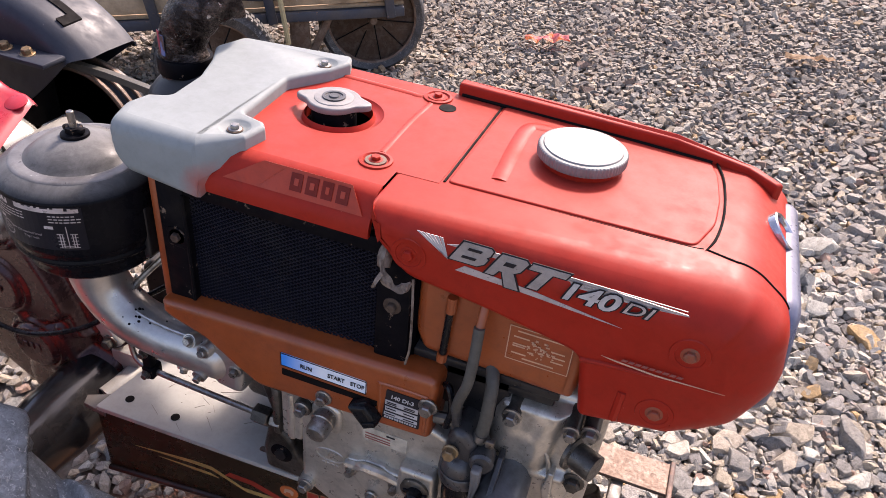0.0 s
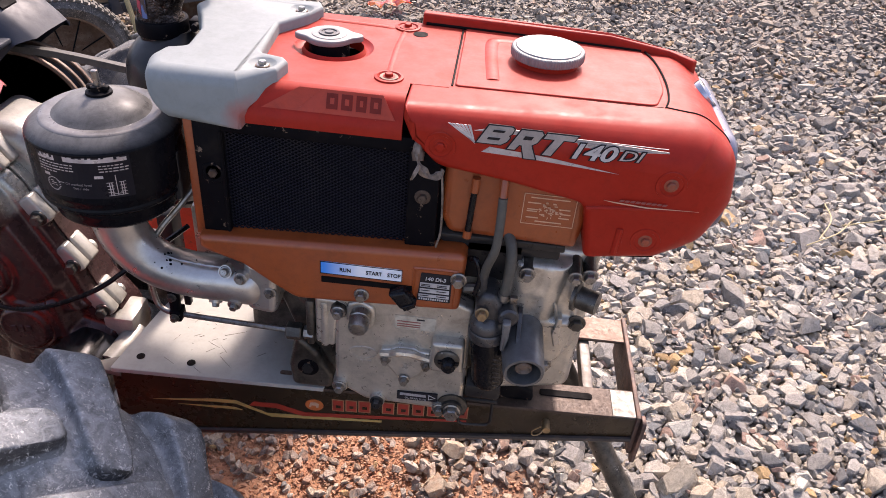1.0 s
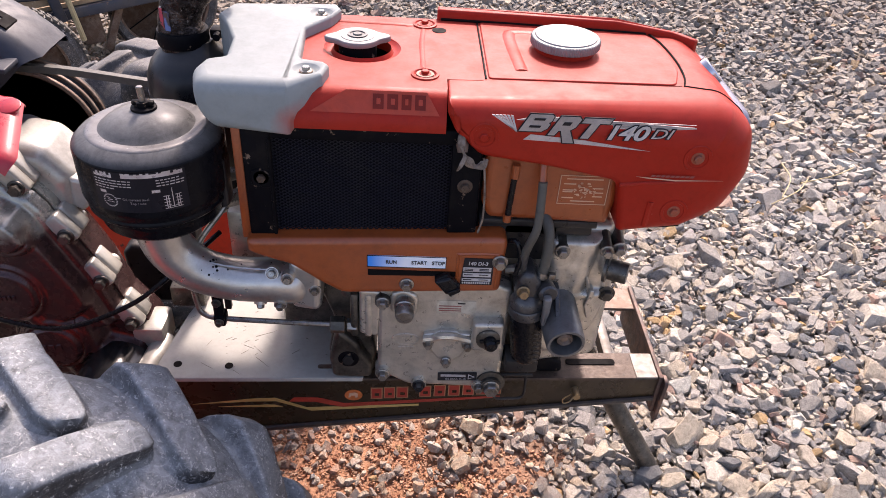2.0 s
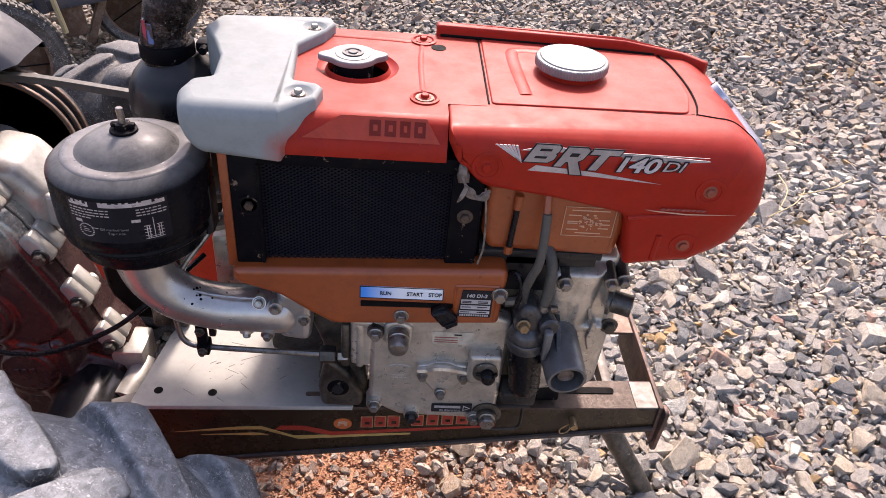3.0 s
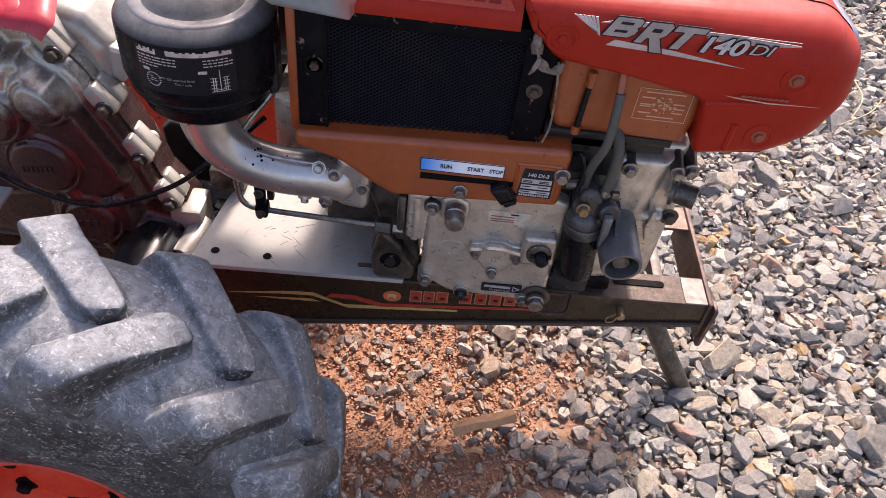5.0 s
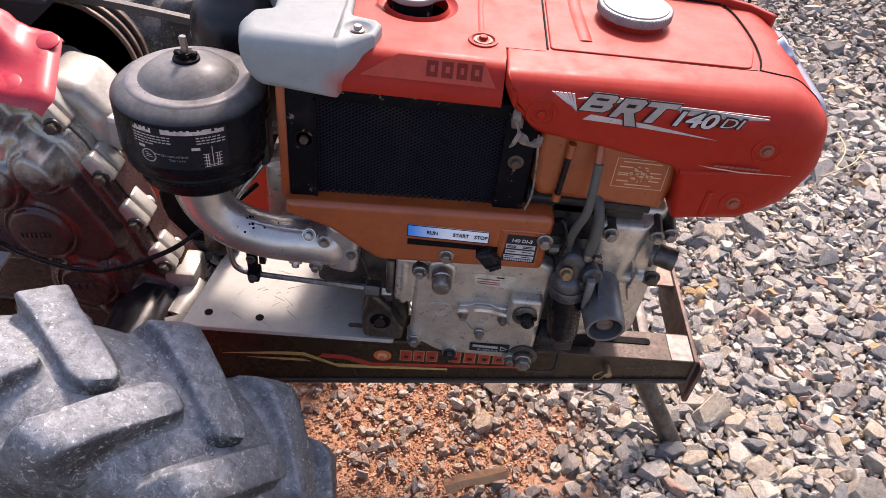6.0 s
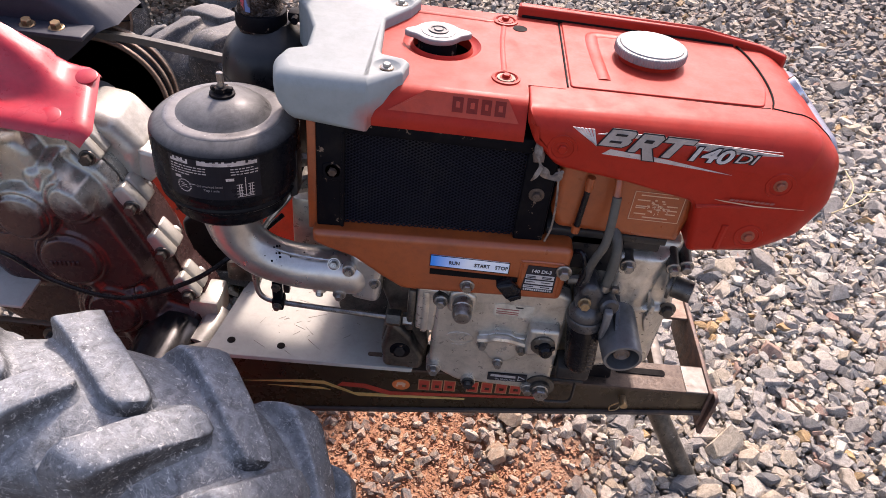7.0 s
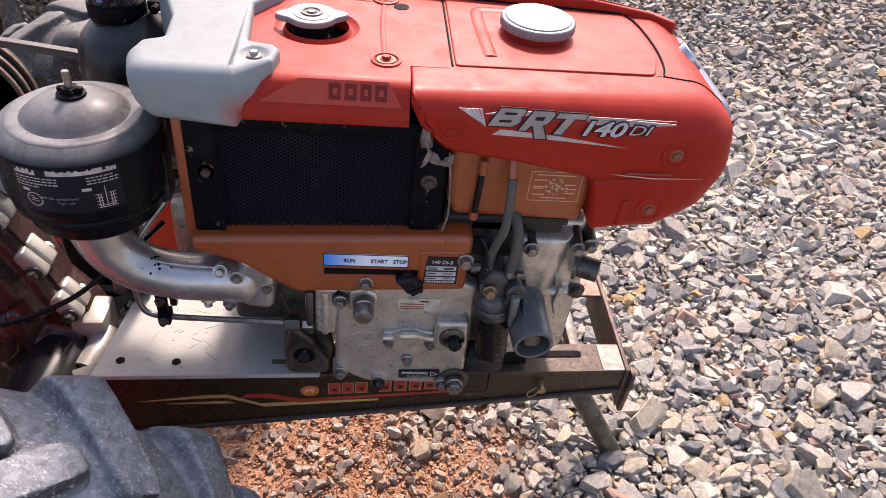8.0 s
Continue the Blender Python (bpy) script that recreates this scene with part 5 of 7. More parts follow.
# front gear housing on the right of the crankcase
fr_line = rounded([(0.072, 0.40), (0.10, 0.385), (0.155, 0.42, 0.04), (0.198, 0.475, 0.04), (0.212, 0.53, 0.02), (0.205, 0.575), (0.196, 0.648, 0.012), (0.10, 0.652, 0.012), (0.076, 0.60)], 0.02, 6)
fh = part("front_housing", cast_face(fr_line, 0.080, 0.030, ((0.134, 0.610, 0.030, 0.041, 0.012), (0.132, 0.575, 0.030, 0.041, 0.012), (0.150, 0.510, 0.058, 0.038, 0.03), (0.122, 0.470, 0.042, 0.036, 0.02)),
          ((0.118, 0.632, 0.120, 0.560, 0.018, 0.042), (0.160, 0.630, 0.150, 0.550, 0.014, 0.040), (0.150, 0.543, 0.182, 0.545, 0.005, 0.040), (0.190, 0.628, 0.198, 0.560, 0.010, 0.036)), (), 0.002, 0.012), CAST, block, "cast aluminium front gear housing", 180)
part("housing_body", slab(fr_line, 0.0795, 0.16, 0, 0.01, "y", 3), CAST, fh)
for at, r in (((0.122, 0.034, 0.624), 0.0095), ((0.181, 0.040, 0.622), 0.0085), ((0.199, 0.048, 0.621), 0.0095)):
    part("bolt_boss", rod((at[0], at[1] + 0.035, at[2] + 0.012), (at[0], at[1], at[2]), 0.0085, 18), CAST_DARK, fh)
    bolt(fh, at, (0, -1, -0.1), r * 0.85, 0.008)
bolt(fh, (0.196, 0.048, 0.545), (0, -1, 0), 0.0095, 0.008, CAST_DARK)
part("blanking_plug", lathe([(0.019, 0), (0.019, 0.004), (0.0145, 0.006), (0.0145, 0.030), (0.0, 0.031)], (0.186, 0.046, 0.590), (0.90, -0.42, 0.02), 24), CAST_DARK, fh, "black blanking plug")
part("pointer", slab(rounded([(0.170, 0.558), (0.176, 0.557), (0.178, 0.515), (0.172, 0.508), (0.166, 0.53)], 0.002, 3), 0.036, 0.05, 0.002), CAST, fh)
part("rib", tube([(0.155, 0.046, 0.585), (0.163, 0.044, 0.575), (0.168, 0.044, 0.560), (0.170, 0.044, 0.545)], 0.0025, 6, 5), CAST, fh)

# hand-start tube
crank = part("start_tube", join(lathe([(0.0285, 0), (0.0268, 0.05), (0.0255, 0.098), (0.0243, 0.103), (0.0208, 0.103), (0.0200, 0.07), (0.0, 0.07)], (0.126, 0.070, 0.533), (0.06, -1, -0.10), 36)), TUBE_GREY, engine, "grey die-cast starting tube")
part("shaft_end", lathe([(0.0105, 0), (0.0105, 0.012), (0.008, 0.014), (0.005, 0.010), (0.0, 0.010)], (0.1312, -0.012, 0.524), (0.06, -1, -0.10), 20), STEEL_RUST, crank, "worn shaft end")
part("fin", slab(rounded([(0.04, 0.548), (-0.016, 0.543), (0.022, 0.572), (0.034, 0.574)], 0.003, 3), 0.118, 0.124, 0.001, 0.001, "x"), FILTER_CAST, crank)
bolt(crank, (0.166, 0.046, 0.470), (0, -1, 0), 0.008, 0.008)

# fuel filter with its cock and hoses
filt = part("fuel_filter", lathe([(0.0, 0), (0.017, 0.0), (0.0208, 0.005), (0.0213, 0.012), (0.0226, 0.082), (0.0226, 0.086)], (0.0935, 0.018, 0.452), (-0.1, 0, 1), 32), BLACK_PLASTIC, engine, "black fuel filter bowl")
part("clamp_ring", lathe([(0.0240, 0), (0.0250, 0.002), (0.0250, 0.013), (0.0236, 0.015)], (0.0855, 0.018, 0.534), (-0.1, 0, 1), 36), FILTER_CAST, filt, "grey ribbed clamp ring")
part("filter_head", lathe([(0.0225, 0), (0.0230, 0.006), (0.018, 0.016), (0.012, 0.020), (0.0, 0.021)], (0.0835, 0.018, 0.549), (-0.1, 0, 1), 28), FILTER_CAST, filt)
part("head_body", slab(rounded([(0.064, 0.562), (0.097, 0.562), (0.097, 0.590), (0.086, 0.604), (0.073, 0.606), (0.066, 0.592)], 0.008, 4), 0.006, 0.045, 0.008, 0, "y", 4), FILTER_CAST, filt, "die-cast filter head")
bolt(filt, (0.0735, 0.003, 0.580), (0, -1, 0.1), 0.0075, 0.008, BRASS, 1.3)
part("cock_body", lathe([(0.0125, 0), (0.0125, 0.018), (0.010, 0.021), (0, 0.021)], (0.1035, 0.020, 0.576), (0.15, -1, 0.1), 20), FILTER_CAST, filt, "fuel cock")
part("cock_handle", slab(rounded([(0.0990, 0.580), (0.1095, 0.580), (0.1090, 0.555), (0.1050, 0.534), (0.1005, 0.535), (0.1005, 0.556)], 0.003, 4), -0.012, -0.001, 0.003, 0.002, "y", 3), MOTTLED_GREY, filt, "grey fuel cock handle")
part("side_union", rod((0.048, 0.018, 0.604), (0.075, 0.020, 0.606), 0.0065, 8), CAST_DARK, filt)
for i in range(7):
    part("print_bar", bar(0.0985 - i * 0.0007, 0.1065 - i * 0.0007, 0.470 + i * 0.0075, 0.4715 + i * 0.0075, -0.0068), FILTER_CAST, filt, smooth=0)
part("bracket", box(0.066, 0.112, 0.012, 0.05, 0.424, 0.446, 0.004), BLACK, filt, "black filter bracket")
hoses = part("fuel_hose", tube([(0.080, 0.018, 0.735), (0.0805, 0.012, 0.70), (0.079, 0.008, 0.672), (0.073, 0.010, 0.648), (0.070, 0.014, 0.628)], 0.0053, 12, 8), RUBBER_HOSE, engine, "grey rubber fuel hose")
part("hose_stub", rod((0.080, 0.030, 0.752), (0.080, 0.018, 0.728), 0.0048, 12), BROWN, hoses)
part("hose_nipple", rod((0.070, 0.014, 0.632), (0.071, 0.020, 0.595), 0.0060, 12, 0.0052), FILTER_CAST, hoses)
hose2 = part("fuel_hose", tube([(0.092, 0.044, 0.676), (0.098, 0.030, 0.664), (0.100, 0.022, 0.645), (0.0995, 0.020, 0.618), (0.0975, 0.020, 0.590)], 0.0067, 12, 8), RUBBER_HOSE, engine, "thick olive rubber hose")
part("hose_clamp", join(lathe([(0.0080, 0), (0.0080, 0.008)], (0.0975, 0.020, 0.593), (0.1, 0.05, 1), 20), box(0.105, 0.114, 0.010, 0.017, 0.594, 0.603, 0.001)), STEEL, hose2, "steel hose clamp")
part("return_hose", tube([(0.052, 0.030, 0.640), (0.060, 0.020, 0.645), (0.066, 0.014, 0.625), (0.062, 0.014, 0.60)], 0.0035, 8, 6), BLACK_PLASTIC, engine, "thin black return hose")
part("backing", box(0.045, 0.115, 0.045, 0.07, 0.60, 0.66, 0.003), BLACK, engine)
part("tank_rail", box(0.015, 0.158, 0.045, 0.28, 0.640, 0.656, 0.003), BLACK, engine, "black tank rail")

# air intake: canister, elbow, bolts
can_at = (-0.3775, 0.048)
CAN_Z, CAN_R = 0.6515, 0.0842
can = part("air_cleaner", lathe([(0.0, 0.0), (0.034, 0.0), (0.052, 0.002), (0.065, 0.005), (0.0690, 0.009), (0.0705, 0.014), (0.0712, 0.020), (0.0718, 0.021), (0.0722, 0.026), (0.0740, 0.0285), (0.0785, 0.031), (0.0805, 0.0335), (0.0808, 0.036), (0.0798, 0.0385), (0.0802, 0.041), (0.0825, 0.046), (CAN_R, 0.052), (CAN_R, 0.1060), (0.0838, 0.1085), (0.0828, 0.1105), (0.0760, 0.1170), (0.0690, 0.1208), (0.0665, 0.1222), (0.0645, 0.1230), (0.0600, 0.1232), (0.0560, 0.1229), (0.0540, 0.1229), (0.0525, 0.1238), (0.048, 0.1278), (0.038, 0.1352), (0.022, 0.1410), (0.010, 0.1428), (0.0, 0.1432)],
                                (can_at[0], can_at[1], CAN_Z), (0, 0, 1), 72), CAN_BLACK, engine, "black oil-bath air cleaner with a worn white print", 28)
# Thin ring, coloured paler than the dome and the wall.
part("shoulder_ring", lathe([(0.0672, 0.1220), (0.0660, 0.1230), (0.0640, 0.1236), (0.0600, 0.1238), (0.0555, 0.1234)], (can_at[0], can_at[1], CAN_Z), (0, 0, 1), 72), MOTTLED_GREY, can, "paler grey ring round the dome")
NUT_Z = CAN_Z + 0.1425
wing = part("wing_nut", join(lathe([(0.0145, 0), (0.014, 0.0025), (0.010, 0.0035), (0.0, 0.0035)], (can_at[0], can_at[1], NUT_Z), (0, 0, 1), 20), lathe([(0.0088, 0), (0.0088, 0.006), (0.0, 0.006)], (can_at[0], can_at[1], NUT_Z + 0.003), (0, 0, 1), 6),
                             box(can_at[0] - 0.0125, can_at[0] + 0.0125, can_at[1] - 0.0035, can_at[1] + 0.0035, NUT_Z + 0.004, NUT_Z + 0.0095, 0.002)), BLACK_RUST, can, "black wing nut")
part("stud", rod((can_at[0], can_at[1], NUT_Z + 0.006), (can_at[0] - 0.001, can_at[1], NUT_Z + 0.0265), 0.0038, 12, bevel=0.0008), STEEL, wing, "bare threaded stud")
part("side_clamp", slab(rounded([(-0.303, 0.668), (-0.293, 0.675), (-0.293, 0.735), (-0.303, 0.745)], 0.003, 3), 0.035, 0.06, 0.003), BLACK, can)


def can_print(a0, a1, z0, z1, material=INK_WHITE, r=CAN_R + 0.0003):
    """A bent print on the canister's wall; angles in degrees round it."""
    bm = bmesh.new()
    n = max(1, int(abs(a1 - a0) / 4))
    lo, hi = [], []
    for i in range(n + 1):
        a = radians(a0 + (a1 - a0) * i / n)
        x, y = can_at[0] + r * math.sin(a), can_at[1] - r * math.cos(a)
        lo.append(bm.verts.new((x, y, z0)))
        hi.append(bm.verts.new((x, y, z1)))
    for i in range(n):
        bm.faces.new((lo[i], lo[i + 1], hi[i + 1], hi[i]))
    return part("print_bar", bm, material, can, smooth=0)


can_print(-29, 41, 0.7080, 0.7585, INK_NAVY, CAN_R + 0.0002)
random.seed(11)


def torn_band(a0, a1, z0, z1):
    """A torn strip of pale print: its top edge is ragged."""
    a = a0
    while a < a1:
        w = random.uniform(1.2, 3.2)
        can_print(a, min(a + w, a1), z0, z1 - random.choice((0.0, 0.0006, 0.0015, 0.0034)), INK_GREY)
        a += w


torn_band(-27, -12, 0.7515, 0.7580)
torn_band(-5, 39, 0.7520, 0.7580)
for a0, n, rows_ in ((-27, 5, 4), (-12, 4, 3), (19, 6, 3)):  # lines of small print
    for k in range(rows_):
        a = a0
        for j in range(n):
            w = random.uniform(1.6, 3.6)
            can_print(a, a + w, 0.7475 - k * 0.0034, 0.7488 - k * 0.0034, INK_GREY, CAN_R + 0.0004)
            a += w + 0.8
for k in range(20):  # round oil-level sketch
    a = 2 * math.pi * k / 20
    can_print(-17 + 5.2 * math.sin(a) - 0.7, -17 + 5.2 * math.sin(a) + 0.7, 0.7215 + 0.0076 * math.cos(a), 0.7226 + 0.0076 * math.cos(a), INK_GREY)
for a0, a1, z0, z1 in ((-20, -14, 0.7200, 0.7208), (-19, -15, 0.7225, 0.7235), (-20, -17, 0.7250, 0.7258), (-24, -19, 0.7310, 0.7345), (-13, -8, 0.7255, 0.7262), (15, 21, 0.7330, 0.7365)):
    can_print(a0, a1, z0, z1, INK_GREY)
for a in (24, 25.6, 28.8, 32, 33.6):  # sketch of the canister in section
    can_print(a, a + 0.6, 0.7115, 0.7270 if a != 28.8 else 0.7365, INK_GREY)
for z in (0.7110, 0.7150, 0.7190, 0.7230, 0.7270):
    can_print(22.4, 27, z, z + 0.0007, INK_GREY)
    can_print(31, 35.6, z, z + 0.0007, INK_GREY)
can_print(25, 33, 0.7130, 0.7137, INK_GREY)
can_print(24, 34, 0.7110, 0.7116, INK_GREY)


def can_words(words, a0, z, size):
    bm = text_mesh(words, size, (0, 0, 0), Matrix())
    for v in bm.verts:
        a = radians(a0) + v.co.x / CAN_R
        v.co = (can_at[0] + (CAN_R + 0.0005) * math.sin(a), can_at[1] - (CAN_R + 0.0005) * math.cos(a), z + v.co.y)
    part("letters", bm, INK_GREY, can, smooth=0)


can_words("Oil marked level", -7, 0.7240, 0.0042)
can_words("Top / side", -2, 0.7192, 0.0042)

elbow = part("intake_elbow", tube([(-0.386, 0.042, 0.662), (-0.384, 0.042, 0.635), (-0.374, 0.042, 0.600), (-0.345, 0.042, 0.570), (-0.300, 0.043, 0.556), (-0.255, 0.046, 0.553), (-0.225, 0.050, 0.550), (-0.203, 0.053, 0.549)],
                                  lambda s: 0.0335 - 0.004 * math.sin(s * 3.1) - 0.30 * max(0.0, s - 0.86) ** 1.5, 28, 6), GUNMETAL, engine, "smooth cast aluminium intake elbow")
part("elbow_flange", slab(rounded([(-0.228, 0.518), (-0.188, 0.512), (-0.184, 0.590), (-0.228, 0.598)], 0.012, 4), 0.028, 0.10, 0.010), GUNMETAL, elbow)
part("cast_seam", tube([(-0.352, 0.038, 0.598), (-0.32, 0.030, 0.589), (-0.28, 0.026, 0.586), (-0.25, 0.026, 0.585)], lambda q: 0.0017 + 0.0009 * math.sin(q * 40), 6, 6), GUNMETAL, elbow)
for at, way, m_ in (((-0.247, 0.019, 0.584), (0, -1, 0.5), STEEL), ((-0.228, 0.017, 0.576), (0, -1, 0.2), STEEL), ((-0.195, 0.026, 0.551), (0.1, -1, 0), STEEL), ((-0.240, 0.018, 0.530), (0, -1, -0.2), STEEL), ((-0.268, 0.03, 0.522), (0, -0.5, -1), STEEL)):
    w = Vector(way).normalized()
    part("bolt_boss", lathe([(0.0092, 0), (0.0085, 0.012)], Vector(at) - w * 0.014, way, 16), GUNMETAL, elbow)
    bolt(elbow, Vector(at) - w * 0.003, way, 0.0058, 0.006, m_)
random.seed(21)
for k in range(18):
    q = random.random()
    e = radians(random.gauss(58, 9) if k < 14 else random.uniform(5, 60))
    n_ = Vector((0.0, -math.cos(e), math.sin(e)))
    c_ = Vector((-0.338 + 0.10 * q, 0.0422 + 0.005 * q, 0.568 - 0.0155 * min(1.0, q * 1.6))) + n_ * 0.0292
    r_ = random.uniform(0.0005, 0.0015)
    part("paint_chip", lathe([(r_ * 1.5, -0.002), (r_, 0.0006), (0.0, 0.0008)], c_, n_, 7), BLACK_RUST, elbow)
part("dark_lug", box(-0.325, -0.316, 0.06, 0.07, 0.485, 0.53, 0.002), BLACK, elbow)
line = part("injection_pipe", tube([(-0.300, 0.09, 0.66), (-0.315, 0.075, 0.640), (-0.345, 0.055, 0.60), (-0.358, 0.048, 0.55), (-0.356, 0.045, 0.505), (-0.345, 0.042, 0.490), (-0.320, 0.040, 0.487), (-0.26, 0.038, 0.486), (-0.172, 0.036, 0.485)], 0.0038, 10, 8), STEEL, engine, "thin bent steel fuel pipe")
part("pipe_clip", join(box(-0.334, -0.318, 0.030, 0.050, 0.480, 0.498, 0.003), box(-0.333, -0.320, 0.032, 0.044, 0.496, 0.540, 0.003)), BLACK_RUST, line, "dark pipe clip")
bolt(line, (-0.3265, 0.031, 0.522), (0, -1, 0), 0.005, 0.005, CAST_DARK)
bolt(line, (-0.326, 0.029, 0.489), (0, -1, 0), 0.005, 0.005, CAST_DARK)
part("injector_nut", rod((-0.318, 0.10, 0.640), (-0.288, 0.10, 0.650), 0.011, 6), STEEL, engine, "steel injector union")
part("injector_nut", rod((-0.320, 0.13, 0.66), (-0.286, 0.13, 0.668), 0.009, 10), STEEL, engine)
# Unseen link from head to silencer, added to block sun from the deck.
part("unseen_manifold", tube([(-0.255, 0.275, 0.60), (-0.30, 0.272, 0.615), (-0.335, 0.258, 0.63), (-0.365, 0.245, 0.65)], 0.034, 16, 6), CAST_DARK, engine, "unseen exhaust manifold, added to keep the sun off the deck")
part("cylinder_head", box(-0.318, -0.20, 0.10, 0.26, 0.535, 0.622, 0.008), CAST, engine, "silver cylinder head end")

# silencer and its upright pipe on the far side
muff = part("silencer", lathe([(0.0, 0), (0.054, 0.0), (0.0640, 0.012), (0.0645, 0.185), (0.0625, 0.202), (0.0565, 0.217), (0.0470, 0.229), (0.036, 0.238), (0.030, 0.247), (0.0, 0.247)], (-0.372, 0.243, 0.555), (0, 0, 1), 40), BLACK, engine, "black rounded silencer")
part("silencer_seam", lathe([(0.0652, 0), (0.0652, 0.004)], (-0.372, 0.243, 0.728), (0, 0, 1), 40), BLACK, muff)
pipe = part("exhaust_pipe", tube([(-0.380, 0.238, 0.785), (-0.381, 0.238, 0.808), (-0.3815, 0.238, 0.830), (-0.3755, 0.240, 0.852), (-0.360, 0.246, 0.875), (-0.342, 0.258, 0.888), (-0.326, 0.272, 0.893)], lambda s: 0.0288 + 0.0014 * math.sin(s * 13), 28, 9, wobble=0.003), EXHAUST, muff, "burnt foil-wrapped exhaust pipe")
part("pipe_mouth", lathe([(0.0270, -0.004), (0.0290, -0.004), (0.0294, 0.002), (0.0284, 0.003), (0.0270, 0.002), (0.0270, -0.004)], (-0.326, 0.272, 0.893), (0.73, 0.64, 0.24), 28), EXHAUST, pipe, "open pipe end")
part("pipe_clamp", lathe([(0.0325, 0), (0.0335, 0.003), (0.0335, 0.017), (0.0325, 0.020)], (-0.380, 0.238, 0.797), (0, 0, 1), 28), BLACK_RUST, pipe, "dark clamp")
part("clamp_lug", join(box(-0.346, -0.325, 0.240, 0.262, 0.803, 0.815, 0.002), rod((-0.335, 0.228, 0.809), (-0.335, 0.275, 0.809), 0.005, 8)), BLACK_RUST, pipe)


def arc_patch(centre, r, a0, a1, z0, z1, thick=0.0008):
    """A bent patch round an upright axis; angles in degrees from the way that looks to -y."""
    bm = bmesh.new()
    rows_ = []
    for i in range(7):
        a = radians(a0 + (a1 - a0) * i / 6)
        c, d = math.sin(a), -math.cos(a)
        rows_.append([bm.verts.new((centre[0] + c * q, centre[1] + d * q, z)) for q, z in ((r, z0), (r, z1), (r - thick, z1), (r - thick, z0))])
    for u, v in zip(rows_, rows_[1:]):
        for k in range(4):
            bm.faces.new((u[k - 1], u[k], v[k], v[k - 1]))
    bm.faces.new(rows_[0]), bm.faces.new(rows_[-1][::-1])
    return bm


part("pipe_sticker", arc_patch((-0.3812, 0.238), 0.0288, -40, -27, 0.822, 0.850), SCORCHED_RED, pipe, "red scorched sticker")
part("pipe_sticker", arc_patch((-0.3812, 0.238), 0.0288, -25, -10, 0.822, 0.847), SCORCHED_BLUE, pipe, "blue scorched sticker")

# ---- the tractor: rails, gearbox, covers, wheels ----
tractor = thing("walking_tractor", "two-wheel walking tractor with silver gearbox and olive rails", "tractor", (-0.5, 0.17, 0.30), NOSE_DOWN)


def rail(y_rear, y_front, side):
    """One tapered channel rail: deep at the rear, shallow in front; side -1 turns its flange away from the engine."""
    def y_at(x):
        return y_rear + (y_front - y_rear) * (x + 0.445) / 0.765
    web = bmesh.new()
    t = 0.006 * -side
    stations = [-0.445, -0.30, -0.15, 0.0, 0.15, 0.28, 0.318]
    rows = []
    for x in stations:
        zb = 0.232 + (0.315 - 0.232) * max(0.0, (x + 0.445) / 0.765)
        y = y_at(x)
        rows.append([web.verts.new(p) for p in ((x, y, 0.352), (x, y, zb), (x, y + t, zb), (x, y + t, 0.352))])
    for a, b in zip(rows, rows[1:]):
        for i in range(4):
            web.faces.new((a[i - 1], a[i], b[i], b[i - 1]))
    web.faces.new(rows[0]), web.faces.new(rows[-1][::-1])
    return web, y_at


web, near_y = rail(0.048, 0.074, -1)
near_rail = part("rail", web, OLIVE, tractor, "olive-brown tapered side rail with gold and red stripes")
edge = tube([(x, near_y(x) - 0.002, 0.232 + 0.083 * (x + 0.445) / 0.765) for x in (-0.445, -0.1, 0.318)], 0.0045, 8, 4)
part("rail_edge", edge, BEAM_EDGE, near_rail, "dark worn lower edge")
web2, far_y = rail(0.285, 0.292, 1)
far_rail = part("rail", web2, OLIVE, tractor, "olive-brown tapered side rail")


def flange(xa, xb, y0f, w, z=0.352, t=0.005, name="flange", material=SILVER, parent=None, label=""):
    pts = [Vector((xa, y0f(xa))), Vector((xb, y0f(xb))), Vector((xb, y0f(xb) + w)), Vector((xa, y0f(xa) + w))]
    return part(name, slab(pts, z + t, z, 0.001, 0, "z", 2), material, parent or near_rail, label)


flange(-0.15, 0.318, near_y, 0.055, material=DARK_RUST, label="worn rusty top flange")
flange(0.284, 0.319, near_y, 0.052, 0.3525, 0.006, material=SILVER, label="bare silver corner")
flange(-0.15, 0.318, lambda x: far_y(x) - 0.055, 0.055, parent=far_rail, material=STEEL_RUST)
slot_line = rounded([(0.178, 0.098), (0.256, 0.100), (0.256, 0.112), (0.178, 0.110)], 0.005, 4)
part("slot", slab(slot_line, 0.3585, 0.356, 0, 0, "z"), DARK_GAP, near_rail, "long dark adjusting slot")
top_pts = [Vector((-0.447, near_y(-0.447) - 0.001)), Vector((-0.135, near_y(-0.135) - 0.001)), Vector((-0.135, 0.29)), Vector((-0.395, 0.29)), Vector((-0.425, 0.19))]
deck = part("deck_plate", slab(rounded([(p.x, p.y) for p in top_pts], 0.004, 3), 0.359, 0.352, 0.0015, 0, "z", 2), DECK, tractor, "scratched silver deck plate with bolt holes")
for x, y in ((-0.413, 0.077), (-0.337, 0.076)):
    part("bolt_hole", lathe([(0.0062, 0), (0.0062, 0.0007), (0, 0.0007)], (x, y, 0.359), (0, 0, 1), 20), DARK_GAP, deck, "round black hole")
part("deck_slot", slab(rounded([(-0.205, 0.075), (-0.150, 0.077), (-0.150, 0.085), (-0.205, 0.083)], 0.004, 3), 0.3597, 0.358, 0, 0, "z"), STEEL_RUST, deck)
random.seed(3)
